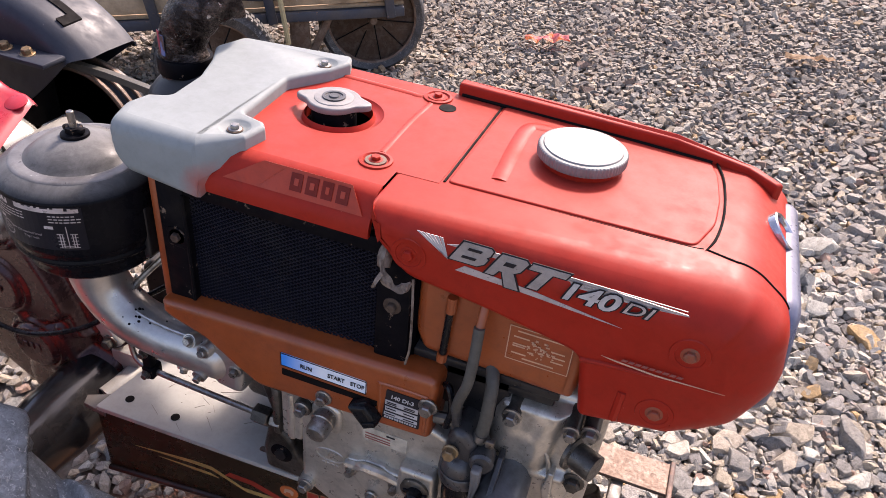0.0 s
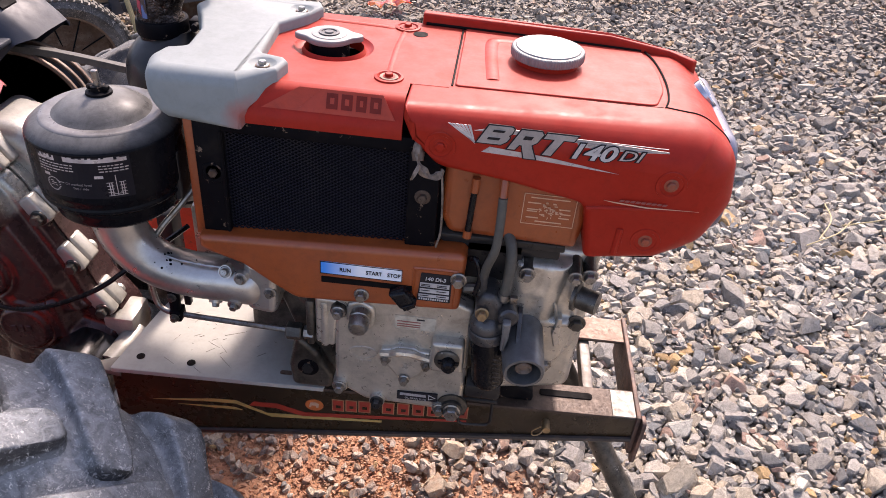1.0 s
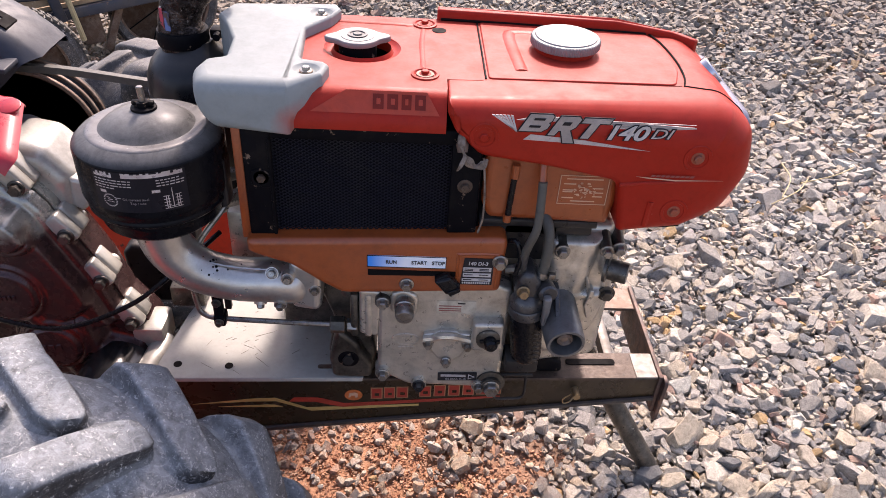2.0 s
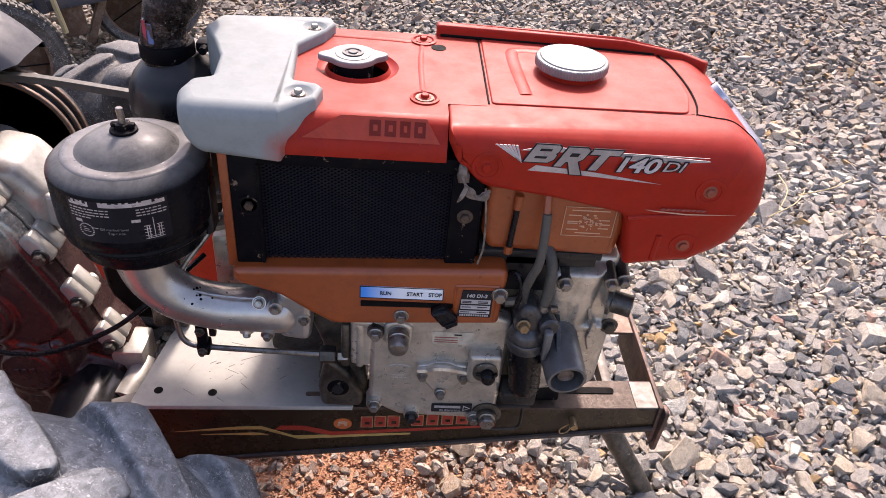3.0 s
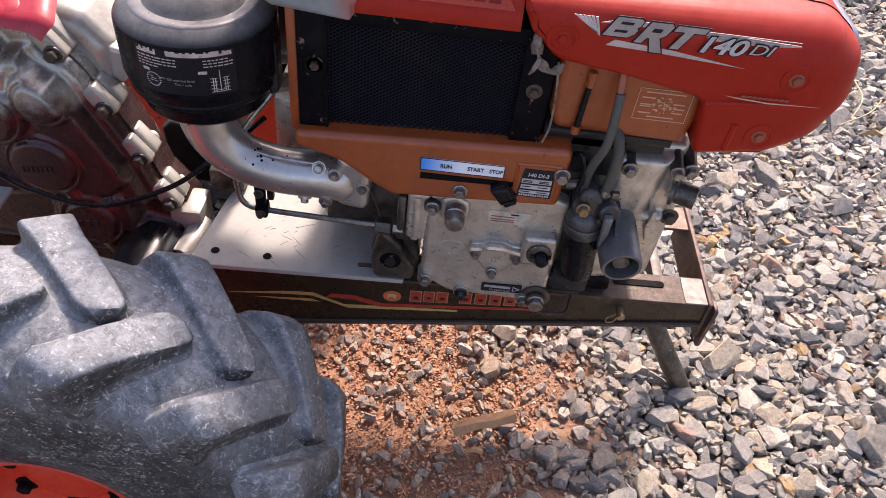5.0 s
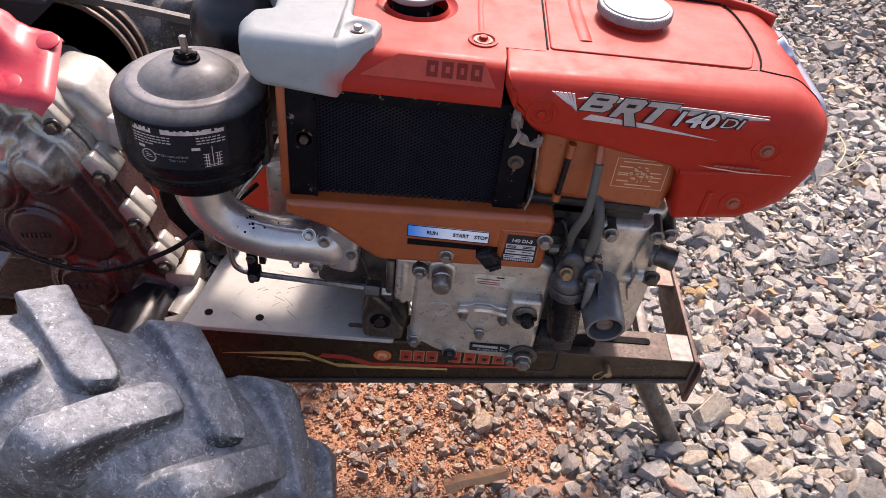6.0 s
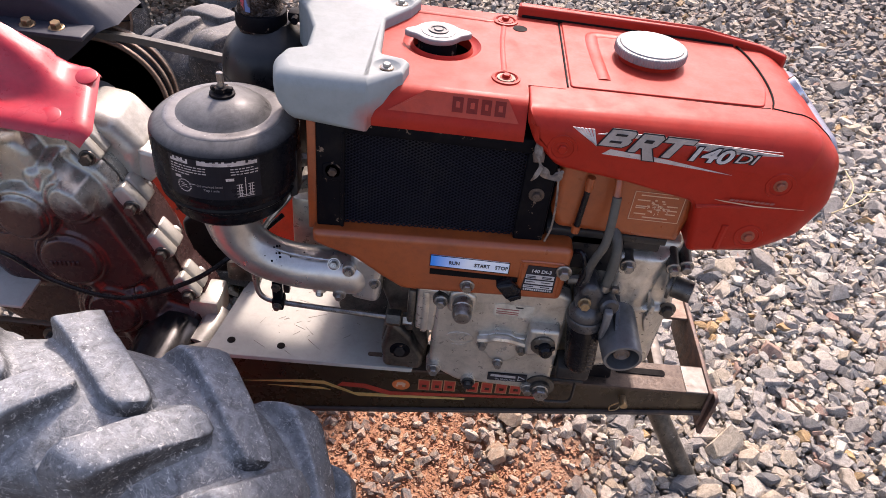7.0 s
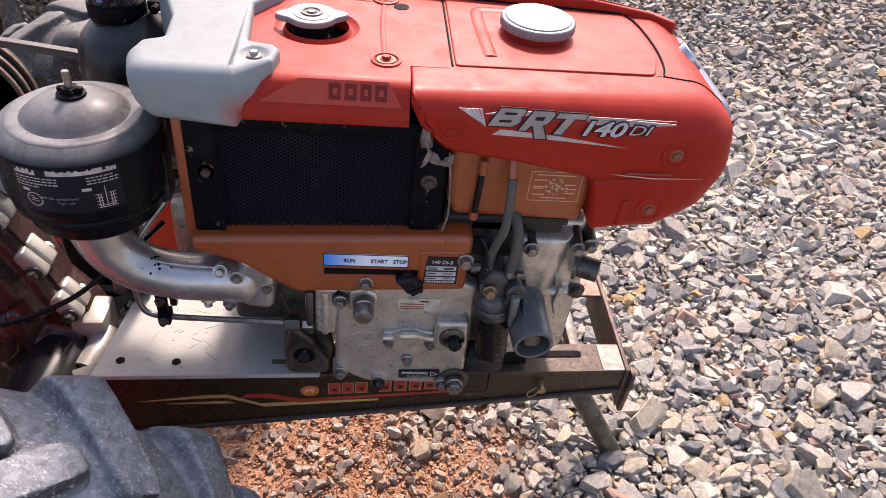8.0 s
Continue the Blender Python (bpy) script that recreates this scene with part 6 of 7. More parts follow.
for i in range(40):
    x, y = random.gauss(-0.335, 0.055), random.gauss(0.135, 0.035)
    a, ln = random.choice((0.7, 0.9, -0.5, 2.2)) + random.uniform(-0.3, 0.3), random.choice((0.002, 0.004, 0.008, 0.022)) * random.uniform(0.6, 1.4)
    w = random.uniform(0.00008, 0.00025)
    c, s = math.cos(a), math.sin(a)
    part("scratch", slab([Vector((x - s * w, y + c * w)), Vector((x + c * ln, y + s * ln)), Vector((x + s * w, y - c * w))], 0.3594, 0.3588, 0, 0, "z"), STEEL_RUST, deck, smooth=0)
tongue = [Vector(p) for p in ((-0.470, 0.050), (-0.432, 0.046), (-0.436, 0.085), (-0.476, 0.064))]
part("corner_lug", slab(tongue, 0.352, 0.345, 0.001, 0, "z", 2), SILVER, deck, "bent pale corner lug")
front_plate = part("front_plate", box(0.318, 0.325, 0.070, 0.294, 0.285, 0.362, 0.002), RED_RUST, tractor, "worn rusty front plate")
part("hook_lug", slab(rounded([(0.060, 0.36), (0.082, 0.36), (0.084, 0.30), (0.078, 0.268), (0.064, 0.27)], 0.008, 4), 0.3255, 0.3315, 0.001, 0.001, "x"), RED_RUST, front_plate, "rusty lug")
bolt(front_plate, (0.331, 0.073, 0.325), (1, 0, 0), 0.007, 0.006, STEEL_RUST)
part("cross_bar", box(0.245, 0.262, 0.11, 0.285, 0.325, 0.350, 0.003), SILVER, tractor, "silver cross bar")
part("hanger", join(box(0.060, 0.112, 0.030, 0.034, 0.398, 0.402, 0.001), tube([(0.064, 0.050, 0.40), (0.062, 0.048, 0.36), (0.064, 0.050, 0.332), (0.085, 0.050, 0.330), (0.106, 0.052, 0.333), (0.108, 0.052, 0.36), (0.106, 0.054, 0.40)], 0.0022, 8, 6)), BLACK, near_rail, "black wire hanger")
pinx = 0.190
part("split_pin", join(tube([(pinx, 0.062, 0.334), (pinx - 0.006, 0.056, 0.322), (pinx - 0.016, 0.056, 0.316), (pinx - 0.018, 0.057, 0.324), (pinx - 0.006, 0.060, 0.332)], 0.0012, 6, 6), rod((pinx, 0.075, 0.334), (pinx + 0.001, 0.052, 0.333), 0.0058, 12)), BRASS, near_rail, "brass pin with a wire loop")


def on_rail(pts, d=0.0006):
    """A flat print on the near rail; points are (x, z)."""
    bm = bmesh.new()
    a = [bm.verts.new((x, near_y(x) - d, z)) for x, z in pts]
    b = [bm.verts.new((x, near_y(x) + 0.001, z)) for x, z in pts]
    bm.faces.new(a)
    for i in range(len(a)):
        bm.faces.new((a[i - 1], a[i], b[i], b[i - 1]))
    return bm


for pts, m_ in (([(-0.392, 0.302), (-0.300, 0.308), (-0.268, 0.3085), (-0.215, 0.287), (-0.05, 0.2975), (-0.05, 0.3015), (-0.222, 0.2945), (-0.268, 0.3155), (-0.30, 0.3145)], INK_GOLD),
                ([(-0.355, 0.2965), (-0.280, 0.301), (-0.270, 0.3005), (-0.258, 0.296), (-0.30, 0.2955)], INK_GOLD),
                ([(-0.248, 0.3075), (-0.208, 0.3070), (-0.168, 0.2950), (0.075, 0.3155), (0.075, 0.3195), (-0.165, 0.3035), (-0.205, 0.3165), (-0.240, 0.3165)], INK_RED)):
    part("stripe", on_rail(pts), m_, near_rail, smooth=0)
part("badge", on_rail([(-0.150 + 0.0135 * math.cos(2 * math.pi * i / 24), 0.3215 + 0.0115 * math.sin(2 * math.pi * i / 24)) for i in range(24)], 0.0008), INK_ORANGE, near_rail, "round orange badge", 0)
part("badge_mark", on_rail([(-0.158, 0.317), (-0.155, 0.317), (-0.154, 0.321), (-0.148, 0.321), (-0.147, 0.316), (-0.144, 0.317), (-0.143, 0.325), (-0.148, 0.328), (-0.156, 0.3265)], 0.0012), INK_PALE, near_rail, smooth=0)
for x0, w in ((-0.124, 0.018), (-0.104, 0.017), (-0.085, 0.018), (-0.050, 0.018), (-0.028, 0.018), (-0.006, 0.018), (0.016, 0.018), (0.038, 0.018), (0.060, 0.016)):
    z = 0.3135 + (x0 + 0.124) * 0.055
    part("logo_block", on_rail([(x0, z), (x0 + w, z), (x0 + w, z + 0.024), (x0, z + 0.024)], 0.0008), INK_OCHRE, near_rail, smooth=0)
    part("logo_block", on_rail([(x0 + 0.0015, z + 0.0015), (x0 + w - 0.0015, z + 0.0015), (x0 + w - 0.0015, z + 0.0225), (x0 + 0.0015, z + 0.0225)], 0.0011), INK_RED, near_rail, smooth=0)
    part("logo_block", on_rail([(x0 + 0.006, z + 0.007), (x0 + w - 0.005, z + 0.007), (x0 + w - 0.005, z + 0.0125), (x0 + 0.006, z + 0.0125)], 0.0014), OLIVE, near_rail, smooth=0)

# stand: a slanted pipe under the front
stand = part("stand_leg", rod(NOSE_DOWN.inverted() @ Vector((0.345, 0.145, 0.0)), NOSE_DOWN.inverted() @ Vector((0.19, 0.245, 0.285)), 0.0185, 20, bevel=0.002), CAST_DARK, tractor, "worn dark grey steel stand leg")

# gearbox: front half, rear half, bosses, rims
case_line = rounded([(-0.82, 0.66), (-0.66, 0.675), (-0.632, 0.660), (-0.622, 0.622), (-0.594, 0.606), (-0.579, 0.586), (-0.566, 0.552), (-0.547, 0.511), (-0.530, 0.474), (-0.510, 0.408), (-0.478, 0.362), (-0.464, 0.320), (-0.470, 0.25), (-0.53, 0.18), (-0.66, 0.19), (-0.82, 0.30)], 0.02, 4)


GEAR_SWELLINGS = ((-0.636, 0.566, 0.060, 0.047, 0.016), (-0.588, 0.545, 0.040, 0.038, 0.012), (-0.604, 0.474, 0.074, 0.050, 0.010), (-0.542, 0.428, 0.044, 0.040, 0.010), (-0.606, 0.350, 0.060, 0.046, 0.010),
                  (-0.718, 0.604, 0.060, 0.048, 0.02), (-0.600, 0.260, 0.075, 0.038, 0.03), (-0.72, 0.44, 0.07, 0.042, 0.03))
GEAR_RIBS = ((-0.626, 0.418, -0.606, 0.390, 0.012, 0.056), (-0.566, 0.352, -0.488, 0.328, 0.010, 0.044), (-0.560, 0.400, -0.550, 0.345, 0.011, 0.050), (-0.588, 0.312, -0.558, 0.205, 0.012, 0.050),
             (-0.740, 0.505, -0.655, 0.510, 0.014, 0.056), (-0.672, 0.600, -0.667, 0.540, 0.012, 0.054), (-0.640, 0.525, -0.560, 0.520, 0.012, 0.040))
GEAR_COVERS = ((-0.647, 0.460, 0.042, 0.0605), (-0.602, 0.362, 0.037, 0.0615), (-0.622, 0.570, 0.028, 0.066), (-0.694, 0.540, 0.034, 0.070), (-0.775, 0.600, 0.045, 0.070))
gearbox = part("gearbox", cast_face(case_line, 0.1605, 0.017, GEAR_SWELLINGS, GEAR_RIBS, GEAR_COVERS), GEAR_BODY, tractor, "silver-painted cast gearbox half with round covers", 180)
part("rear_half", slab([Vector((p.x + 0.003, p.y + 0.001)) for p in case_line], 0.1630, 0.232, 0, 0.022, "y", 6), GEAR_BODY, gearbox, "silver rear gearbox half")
part("parting_seam", slab(case_line, 0.1600, 0.1636, 0, 0, "y"), CAST_DARK, gearbox, "oily parting seam")
for (x, z, n, h) in ((-0.674, 0.452, 7, 0.0085), (-0.618, 0.357, 3, 0.012)):
    for i in range(n):
        st = 0.0066 if n > 3 else 0.0115
        part("embossed_bar", turned(box(i * st, i * st + st * 0.66, 0.0975, 0.1015, 0, h, 0.0008, 1), Matrix.Translation((x, 0, z)) @ Matrix.Rotation(-0.12, 4, "Y")), GEAR_BODY, gearbox)
for at in ((-0.607, 0.619), (-0.560, 0.541), (-0.528, 0.460), (-0.498, 0.380)):
    x_, z_ = at[0] + 0.003, at[1] + 0.002
    halves = [turned(box(-0.034, 0.013, y0, y1, -0.0125, 0.0125, 0.0045, 3), Matrix.Translation((x_, 0, z_)) @ Matrix.Rotation(0.95, 4, "Y")) for y0, y1 in ((0.141, 0.1612), (0.1634, 0.190))]
    lug_ = part("bolt_lug", join(*halves, rod((x_, 0.190, z_), (x_, 0.199, z_), 0.010, 16, bevel=0.002)), GEAR, gearbox)
    bolt(lug_, (x_, 0.1412, z_), (0, -1, 0), 0.0098, 0.010, CAST_DARK, 1.35)
part("corner_block", box(-0.500, -0.452, 0.140, 0.200, 0.318, 0.368, 0.006), GEAR, gearbox)
part("side_block", slab(rounded([(-0.640, 0.665), (-0.640, 0.560), (-0.585, 0.535), (-0.548, 0.560), (-0.548, 0.612), (-0.585, 0.655)], 0.03, 7), 0.180, 0.275, 0.026, 0.010, "y", 8), GEAR, gearbox)
part("side_fin", slab(rounded([(-0.556, 0.612), (-0.530, 0.606), (-0.528, 0.575), (-0.545, 0.555), (-0.560, 0.565)], 0.006, 4), 0.185, 0.235, 0.006, 0.004), GEAR, gearbox)
axle = part("axle_housing", lathe([(0.058, 0), (0.056, 0.10), (0.050, 0.14), (0.050, 0.175), (0.040, 0.18), (0.040, 0.20)], (-0.545 + 0.023, 0.13, 0.295), (0, -1, 0), 40), AXLE_STEEL, tractor, "glossy oily black axle housing")
part("axle_foot", tube([(-0.458, 0.16, 0.325), (-0.462, 0.12, 0.322), (-0.47, 0.09, 0.318)], 0.022, 14, 5), GEAR, gearbox)
part("cylinder_barrel", box(-0.262, -0.10, 0.135, 0.31, 0.385, 0.61, 0.012), CAST_DARK, engine, "dark oily cylinder block")
part("bracket_box", box(-0.455, -0.40, 0.205, 0.25, 0.36, 0.40, 0.006), CAST_DARK, tractor)
part("bracket_post", box(-0.425, -0.40, 0.215, 0.25, 0.42, 0.52, 0.004), BLACK, tractor)

# red cover on the gearbox with two round bosses
hat_bm = bmesh.new()
hat_x = [-0.559, -0.564, -0.572, -0.583, -0.597, -0.612, -0.63, -0.645, -0.66, -0.68, -0.70, -0.74, -0.80, -0.88, -0.98]
hat_y = [0.0755, 0.0765, 0.0785, 0.0815, 0.086, 0.094, 0.104, 0.114, 0.122, 0.130, 0.137, 0.144, 0.152, 0.160, 0.168, 0.176, 0.184, 0.190, 0.193, 0.194]


def hat_z(x, y):
    rise = max(0.0, min(1.0, (-0.592 - x) / 0.13))
    z = 0.702 + 0.30 * (y - 0.08) + 0.012 * rise
    u = max(0.0, min(1.0, (y - 0.118 - 0.02 * rise) / 0.030))
    z += 0.060 * rise * (u * u * (3 - 2 * u))
    z -= 0.010 * rise * math.exp(-((y - 0.116) / 0.012) ** 2)
    near, far_ = max(0.0, (0.086 - y) / 0.0105), max(0.0, (y - 0.184) / 0.010)
    z -= 0.010 * near ** 2 + 0.030 * far_ ** 2 * (0.3 + 0.7 * rise)
    end = max(0.0, (x + 0.578) / 0.016)
    return z - max(0.008 * end ** 2, 0.0)


rows = []
for x in hat_x:
    rows.append([hat_bm.verts.new((x - 0.25 * (y - 0.08) * (1 if x > -0.62 else 0.6) - (0.016 * max(0.0, (0.094 - y) / 0.0185) ** 2 if x > -0.60 else 0.0), y, hat_z(x, y))) for y in hat_y])
for a, b in zip(rows, rows[1:]):
    for i in range(len(hat_y) - 1):
        hat_bm.faces.new((a[i], a[i + 1], b[i + 1], b[i]))
bmesh.ops.recalc_face_normals(hat_bm, faces=hat_bm.faces)
bmesh.ops.solidify(hat_bm, geom=hat_bm.faces[:], thickness=0.002)
hat = part("gearbox_cover", hat_bm, RED_PANEL, tractor, "scuffed red sheet-metal gearbox cover", 50)
for x, y in ((-0.616, 0.099), (-0.596, 0.170)):
    part("round_boss", lathe([(0.0145, 0), (0.0143, 0.0012), (0.013, 0.0019), (0.0, 0.0020)], (x, y, hat_z(x + 0.01, y) - 0.0015), (0.02, -0.28, 1), 28), RED_PANEL, hat)
part("silver_lobe", lathe([(0.05, 0), (0.045, 0.03), (0.02, 0.045), (0, 0.048)], (-0.735, 0.085, 0.685), (0.1, -0.8, 0.5), 28), GEAR, gearbox)

# clutch pulley, belt and guard on the far side
pulley = part("clutch_pulley", lathe([(0.0, 0), (0.030, 0.0), (0.034, 0.02), (0.075, 0.026), (0.083, 0.018), (0.100, 0.016), (0.104, 0.020), (0.096, 0.028), (0.096, 0.032), (0.104, 0.040), (0.096, 0.048), (0.096, 0.052), (0.104, 0.060), (0.104, 0.066), (0.0, 0.066)], (-0.665, 0.315, 0.600), (0, 1, 0), 56), BLACK, tractor, "black grooved clutch pulley")
for y0 in (0.3305, 0.3505, 0.3705):
    part("worn_band", lathe([(0.0990, 0.0004), (0.1036, 0), (0.1046, 0.0012), (0.1046, 0.0058), (0.1036, 0.007), (0.0990, 0.0066), (0.0990, 0.0004)], (-0.665, y0, 0.600), (0, 1, 0), 56), STEEL_RUST, pulley, "rust-brown worn pulley edge")
part("hub", lathe([(0.034, 0), (0.034, 0.05), (0.026, 0.056), (0.0, 0.056)], (-0.665, 0.330, 0.600), (0, -1, 0), 28), GEAR, pulley)
for y in (0.336, ):
    top = tube([(-0.690, y, 0.706), (-0.600, y, 0.706), (-0.46, y, 0.690), (-0.30, y, 0.672)], 0.0075, 4, 4)
    part("drive_belt", top, RUBBER_HOSE, pulley, "worn black drive belt")
GUARD_X = (-0.94, -0.88, -0.82, -0.77, -0.72, -0.675, -0.635, -0.617)
GUARD_TOP = (0.778, 0.804, 0.8115, 0.808, 0.796, 0.776, 0.749, 0.728)


def guard_top(x):
    """Height of the arched guard, through its fitted points."""
    c = np.polyfit(GUARD_X, GUARD_TOP, 4)
    return float(np.polyval(c, x))


guard_bm = bmesh.new()
guard_rows = []
for i in range(27):
    x = -0.94 + 0.323 * i / 26
    z = guard_top(x)
    low = min(z - 0.004, 0.640 + max(0.0, x + 0.73) * 0.76)
    arc = [(0.300 + 0.030 * (1 - math.sin(a)), z - 0.030 * (1 - math.cos(a)) * min(1.0, (z - low) / 0.034)) for a in [math.pi / 2 * (1 - k / 7) for k in range(8)]]
    section = [(0.300, low)] + arc + [(0.36, z + 0.001), (0.40, z)] + [(0.424 - 0.012 * (1 - math.sin(a)), z - 0.012 * (1 - math.cos(a))) for a in [math.pi / 2 * k / 4 for k in range(1, 5)]] + [(0.424, low)]
    guard_rows.append([guard_bm.verts.new((x - 0.02 * max(0.0, (0.33 - y) / 0.03) * (i / 26) ** 4, y, zz)) for y, zz in section])
for a, b in zip(guard_rows, guard_rows[1:]):
    for k in range(len(a) - 1):
        guard_bm.faces.new((a[k], a[k + 1], b[k + 1], b[k]))
bmesh.ops.recalc_face_normals(guard_bm, faces=guard_bm.faces)
bmesh.ops.solidify(guard_bm, geom=guard_bm.faces[:], thickness=0.002)
gd = part("belt_guard", guard_bm, GUARD, tractor, "black arched sheet-metal belt guard", 40)
# Solid box; the shade inside the guard is its near-black colour.
part("guard_shade_fill", box(-0.93, -0.70, 0.306, 0.418, 0.60, 0.735, 0.006), DARK_GAP, gd, "black box in the guard, painted as its inner shade")
part("guard_flange", box(-0.90, -0.640, 0.262, 0.306, 0.728, 0.736, 0.003), GUARD, gd)
for x in (-0.725, -0.684):
    bolt(gd, (x, 0.282, 0.736), (0, -0.2, 1), 0.0085, 0.008, BRASS)
for x0, x1, y0, y1 in ((-0.735, -0.658, 0.352, 0.366), (-0.670, -0.658, 0.330, 0.352)):
    bm = bmesh.new()
    strips = [[bm.verts.new((x0 + (x1 - x0) * k / 8, y, guard_top(x0 + (x1 - x0) * k / 8) + up)) for y, up in ((y0, -0.003), (y0, 0.0030), (y1, 0.0030), (y1, -0.003))] for k in range(9)]
    for a, b in zip(strips, strips[1:]):
        for k in range(3):
            bm.faces.new((a[k], a[k + 1], b[k + 1], b[k]))
    bm.faces.new(strips[0]), bm.faces.new(strips[-1])
    part("guard_slot", bm, DARK_GAP, gd, "dark slot in the guard", 0)
part("clutch_housing", slab(rounded([(-0.548, 0.30), (-0.552, 0.405), (-0.535, 0.422), (-0.47, 0.415), (-0.445, 0.39), (-0.445, 0.30)], 0.012, 4), 0.285, 0.318, 0.008), BLACK, tractor, "black cast clutch housing")
part("clutch_cable", tube([(-0.80, 0.02, 0.56), (-0.705, 0.045, 0.520), (-0.643, 0.05, 0.470), (-0.553, 0.05, 0.451), (-0.456, 0.06, 0.487), (-0.39, 0.08, 0.535), (-0.34, 0.14, 0.56)], 0.0036, 8, 8), BLACK_PLASTIC, tractor, "black control cable")
part("rear_step", box(-0.98, -0.712, 0.06, 0.30, 0.395, 0.401, 0.002), DECK, tractor, "pale sheet behind the gearbox")
part("rear_arm", box(-0.98, -0.66, 0.060, 0.072, 0.30, 0.365, 0.003), OLIVE, tractor)
bolt(tractor, (-0.675, 0.060, 0.345), (0, -1, 0), 0.014, 0.012, CAST_DARK)

# wheels
TYRE_R, CORE_R = 0.331, 0.3150
HALF = 0.086


def carcass(y):
    """Radius of the casing at the distance y from the tyre's middle."""
    u = min(1.0, abs(y) / HALF)
    return CORE_R - 0.036 * u ** 2.4 - 0.003 * u


def lug(theta, side, inner):
    """One tread bar: from the shoulder to just past the middle, leaning forwards, worn round, blunt at its inner end."""
    bm = bmesh.new()
    rows = []
    edge = HALF + 0.015
    run, lean = edge + inner, 0.36
    long_ = math.hypot(run, lean * TYRE_R)
    uy, ua = run / long_, lean * TYRE_R / long_
    steps = (0.0, 0.03, 0.07, 0.15, 0.25, 0.35, 0.45, 0.55, 0.65, 0.75, 0.84, 0.90, 0.94, 0.97, 0.99, 1.0)
    for s in steps:
        half = 0.0265 - 0.002 * s + 0.012 * max(0.0, 0.35 - s)
        blunt = max(0.0, (s - 0.86) / 0.14)
        half *= math.sqrt(max(0.05, 1 - 0.85 * blunt ** 2))
        rise = 1.0 - 0.75 * max(0.0, (s - 0.96) / 0.04) ** 2 - 0.75 * max(0.0, (0.13 - s) / 0.13) ** 1.6
        row = []
        for k, h in ((-1.75, -0.20), (-1.45, 0.03), (-1.25, 0.10), (-1.14, 0.26), (-1.08, 0.56), (-1.03, 0.84), (-0.97, 0.96), (-0.86, 1.0), (-0.45, 1.01), (0.0, 1.01), (0.45, 1.01), (0.86, 1.0), (0.97, 0.96), (1.03, 0.84), (1.08, 0.56), (1.14, 0.26), (1.25, 0.10), (1.45, 0.03), (1.75, -0.20)):
            y = max(-edge, min(edge, edge - s * run - k * half * ua * 0.55))
            a = theta - lean * s + k * half * (uy * 1.0 + 0.12) / TYRE_R
            base = carcass(y)
            top = TYRE_R - 0.006 * (abs(y) / edge) ** 3
            worn = 0.0022 * noise.noise(Vector((k * 0.9 + theta * 9, y * 26, s * 2))) + 0.0014 * noise.noise(Vector((k * 3 + theta * 19, y * 90, s * 9)))
            worn -= 0.0030 * max(0.0, noise.noise(Vector((s * 14, theta * 7, k)))) * (1.0 if 0.8 < abs(k) < 1.1 else 0.0)
            r = base + (top - base) * (h * rise if h > 0 else h) + worn * (1.0 if h > 0.3 else 0.3)
            row.append(bm.verts.new((r * math.cos(a), side * y, r * math.sin(a))))
        rows.append(row)
    m = len(rows[0])
    for a, b in zip(rows, rows[1:]):
        for i in range(m - 1):
            bm.faces.new((a[i], a[i + 1], b[i + 1], b[i]))
    for q, out in ((rows[0], 0.003), (rows[-1], -0.004)):
        foot = []
        for v in q:
            r = carcass(v.co.y) - 0.012
            f = r / v.co.xz.length
            foot.append(bm.verts.new((v.co.x * f, v.co.y + side * out, v.co.z * f)))
        for i in range(m - 1):
            bm.faces.new((q[i], q[i + 1], foot[i + 1], foot[i]))
    bmesh.ops.recalc_face_normals(bm, faces=bm.faces)
    return bm


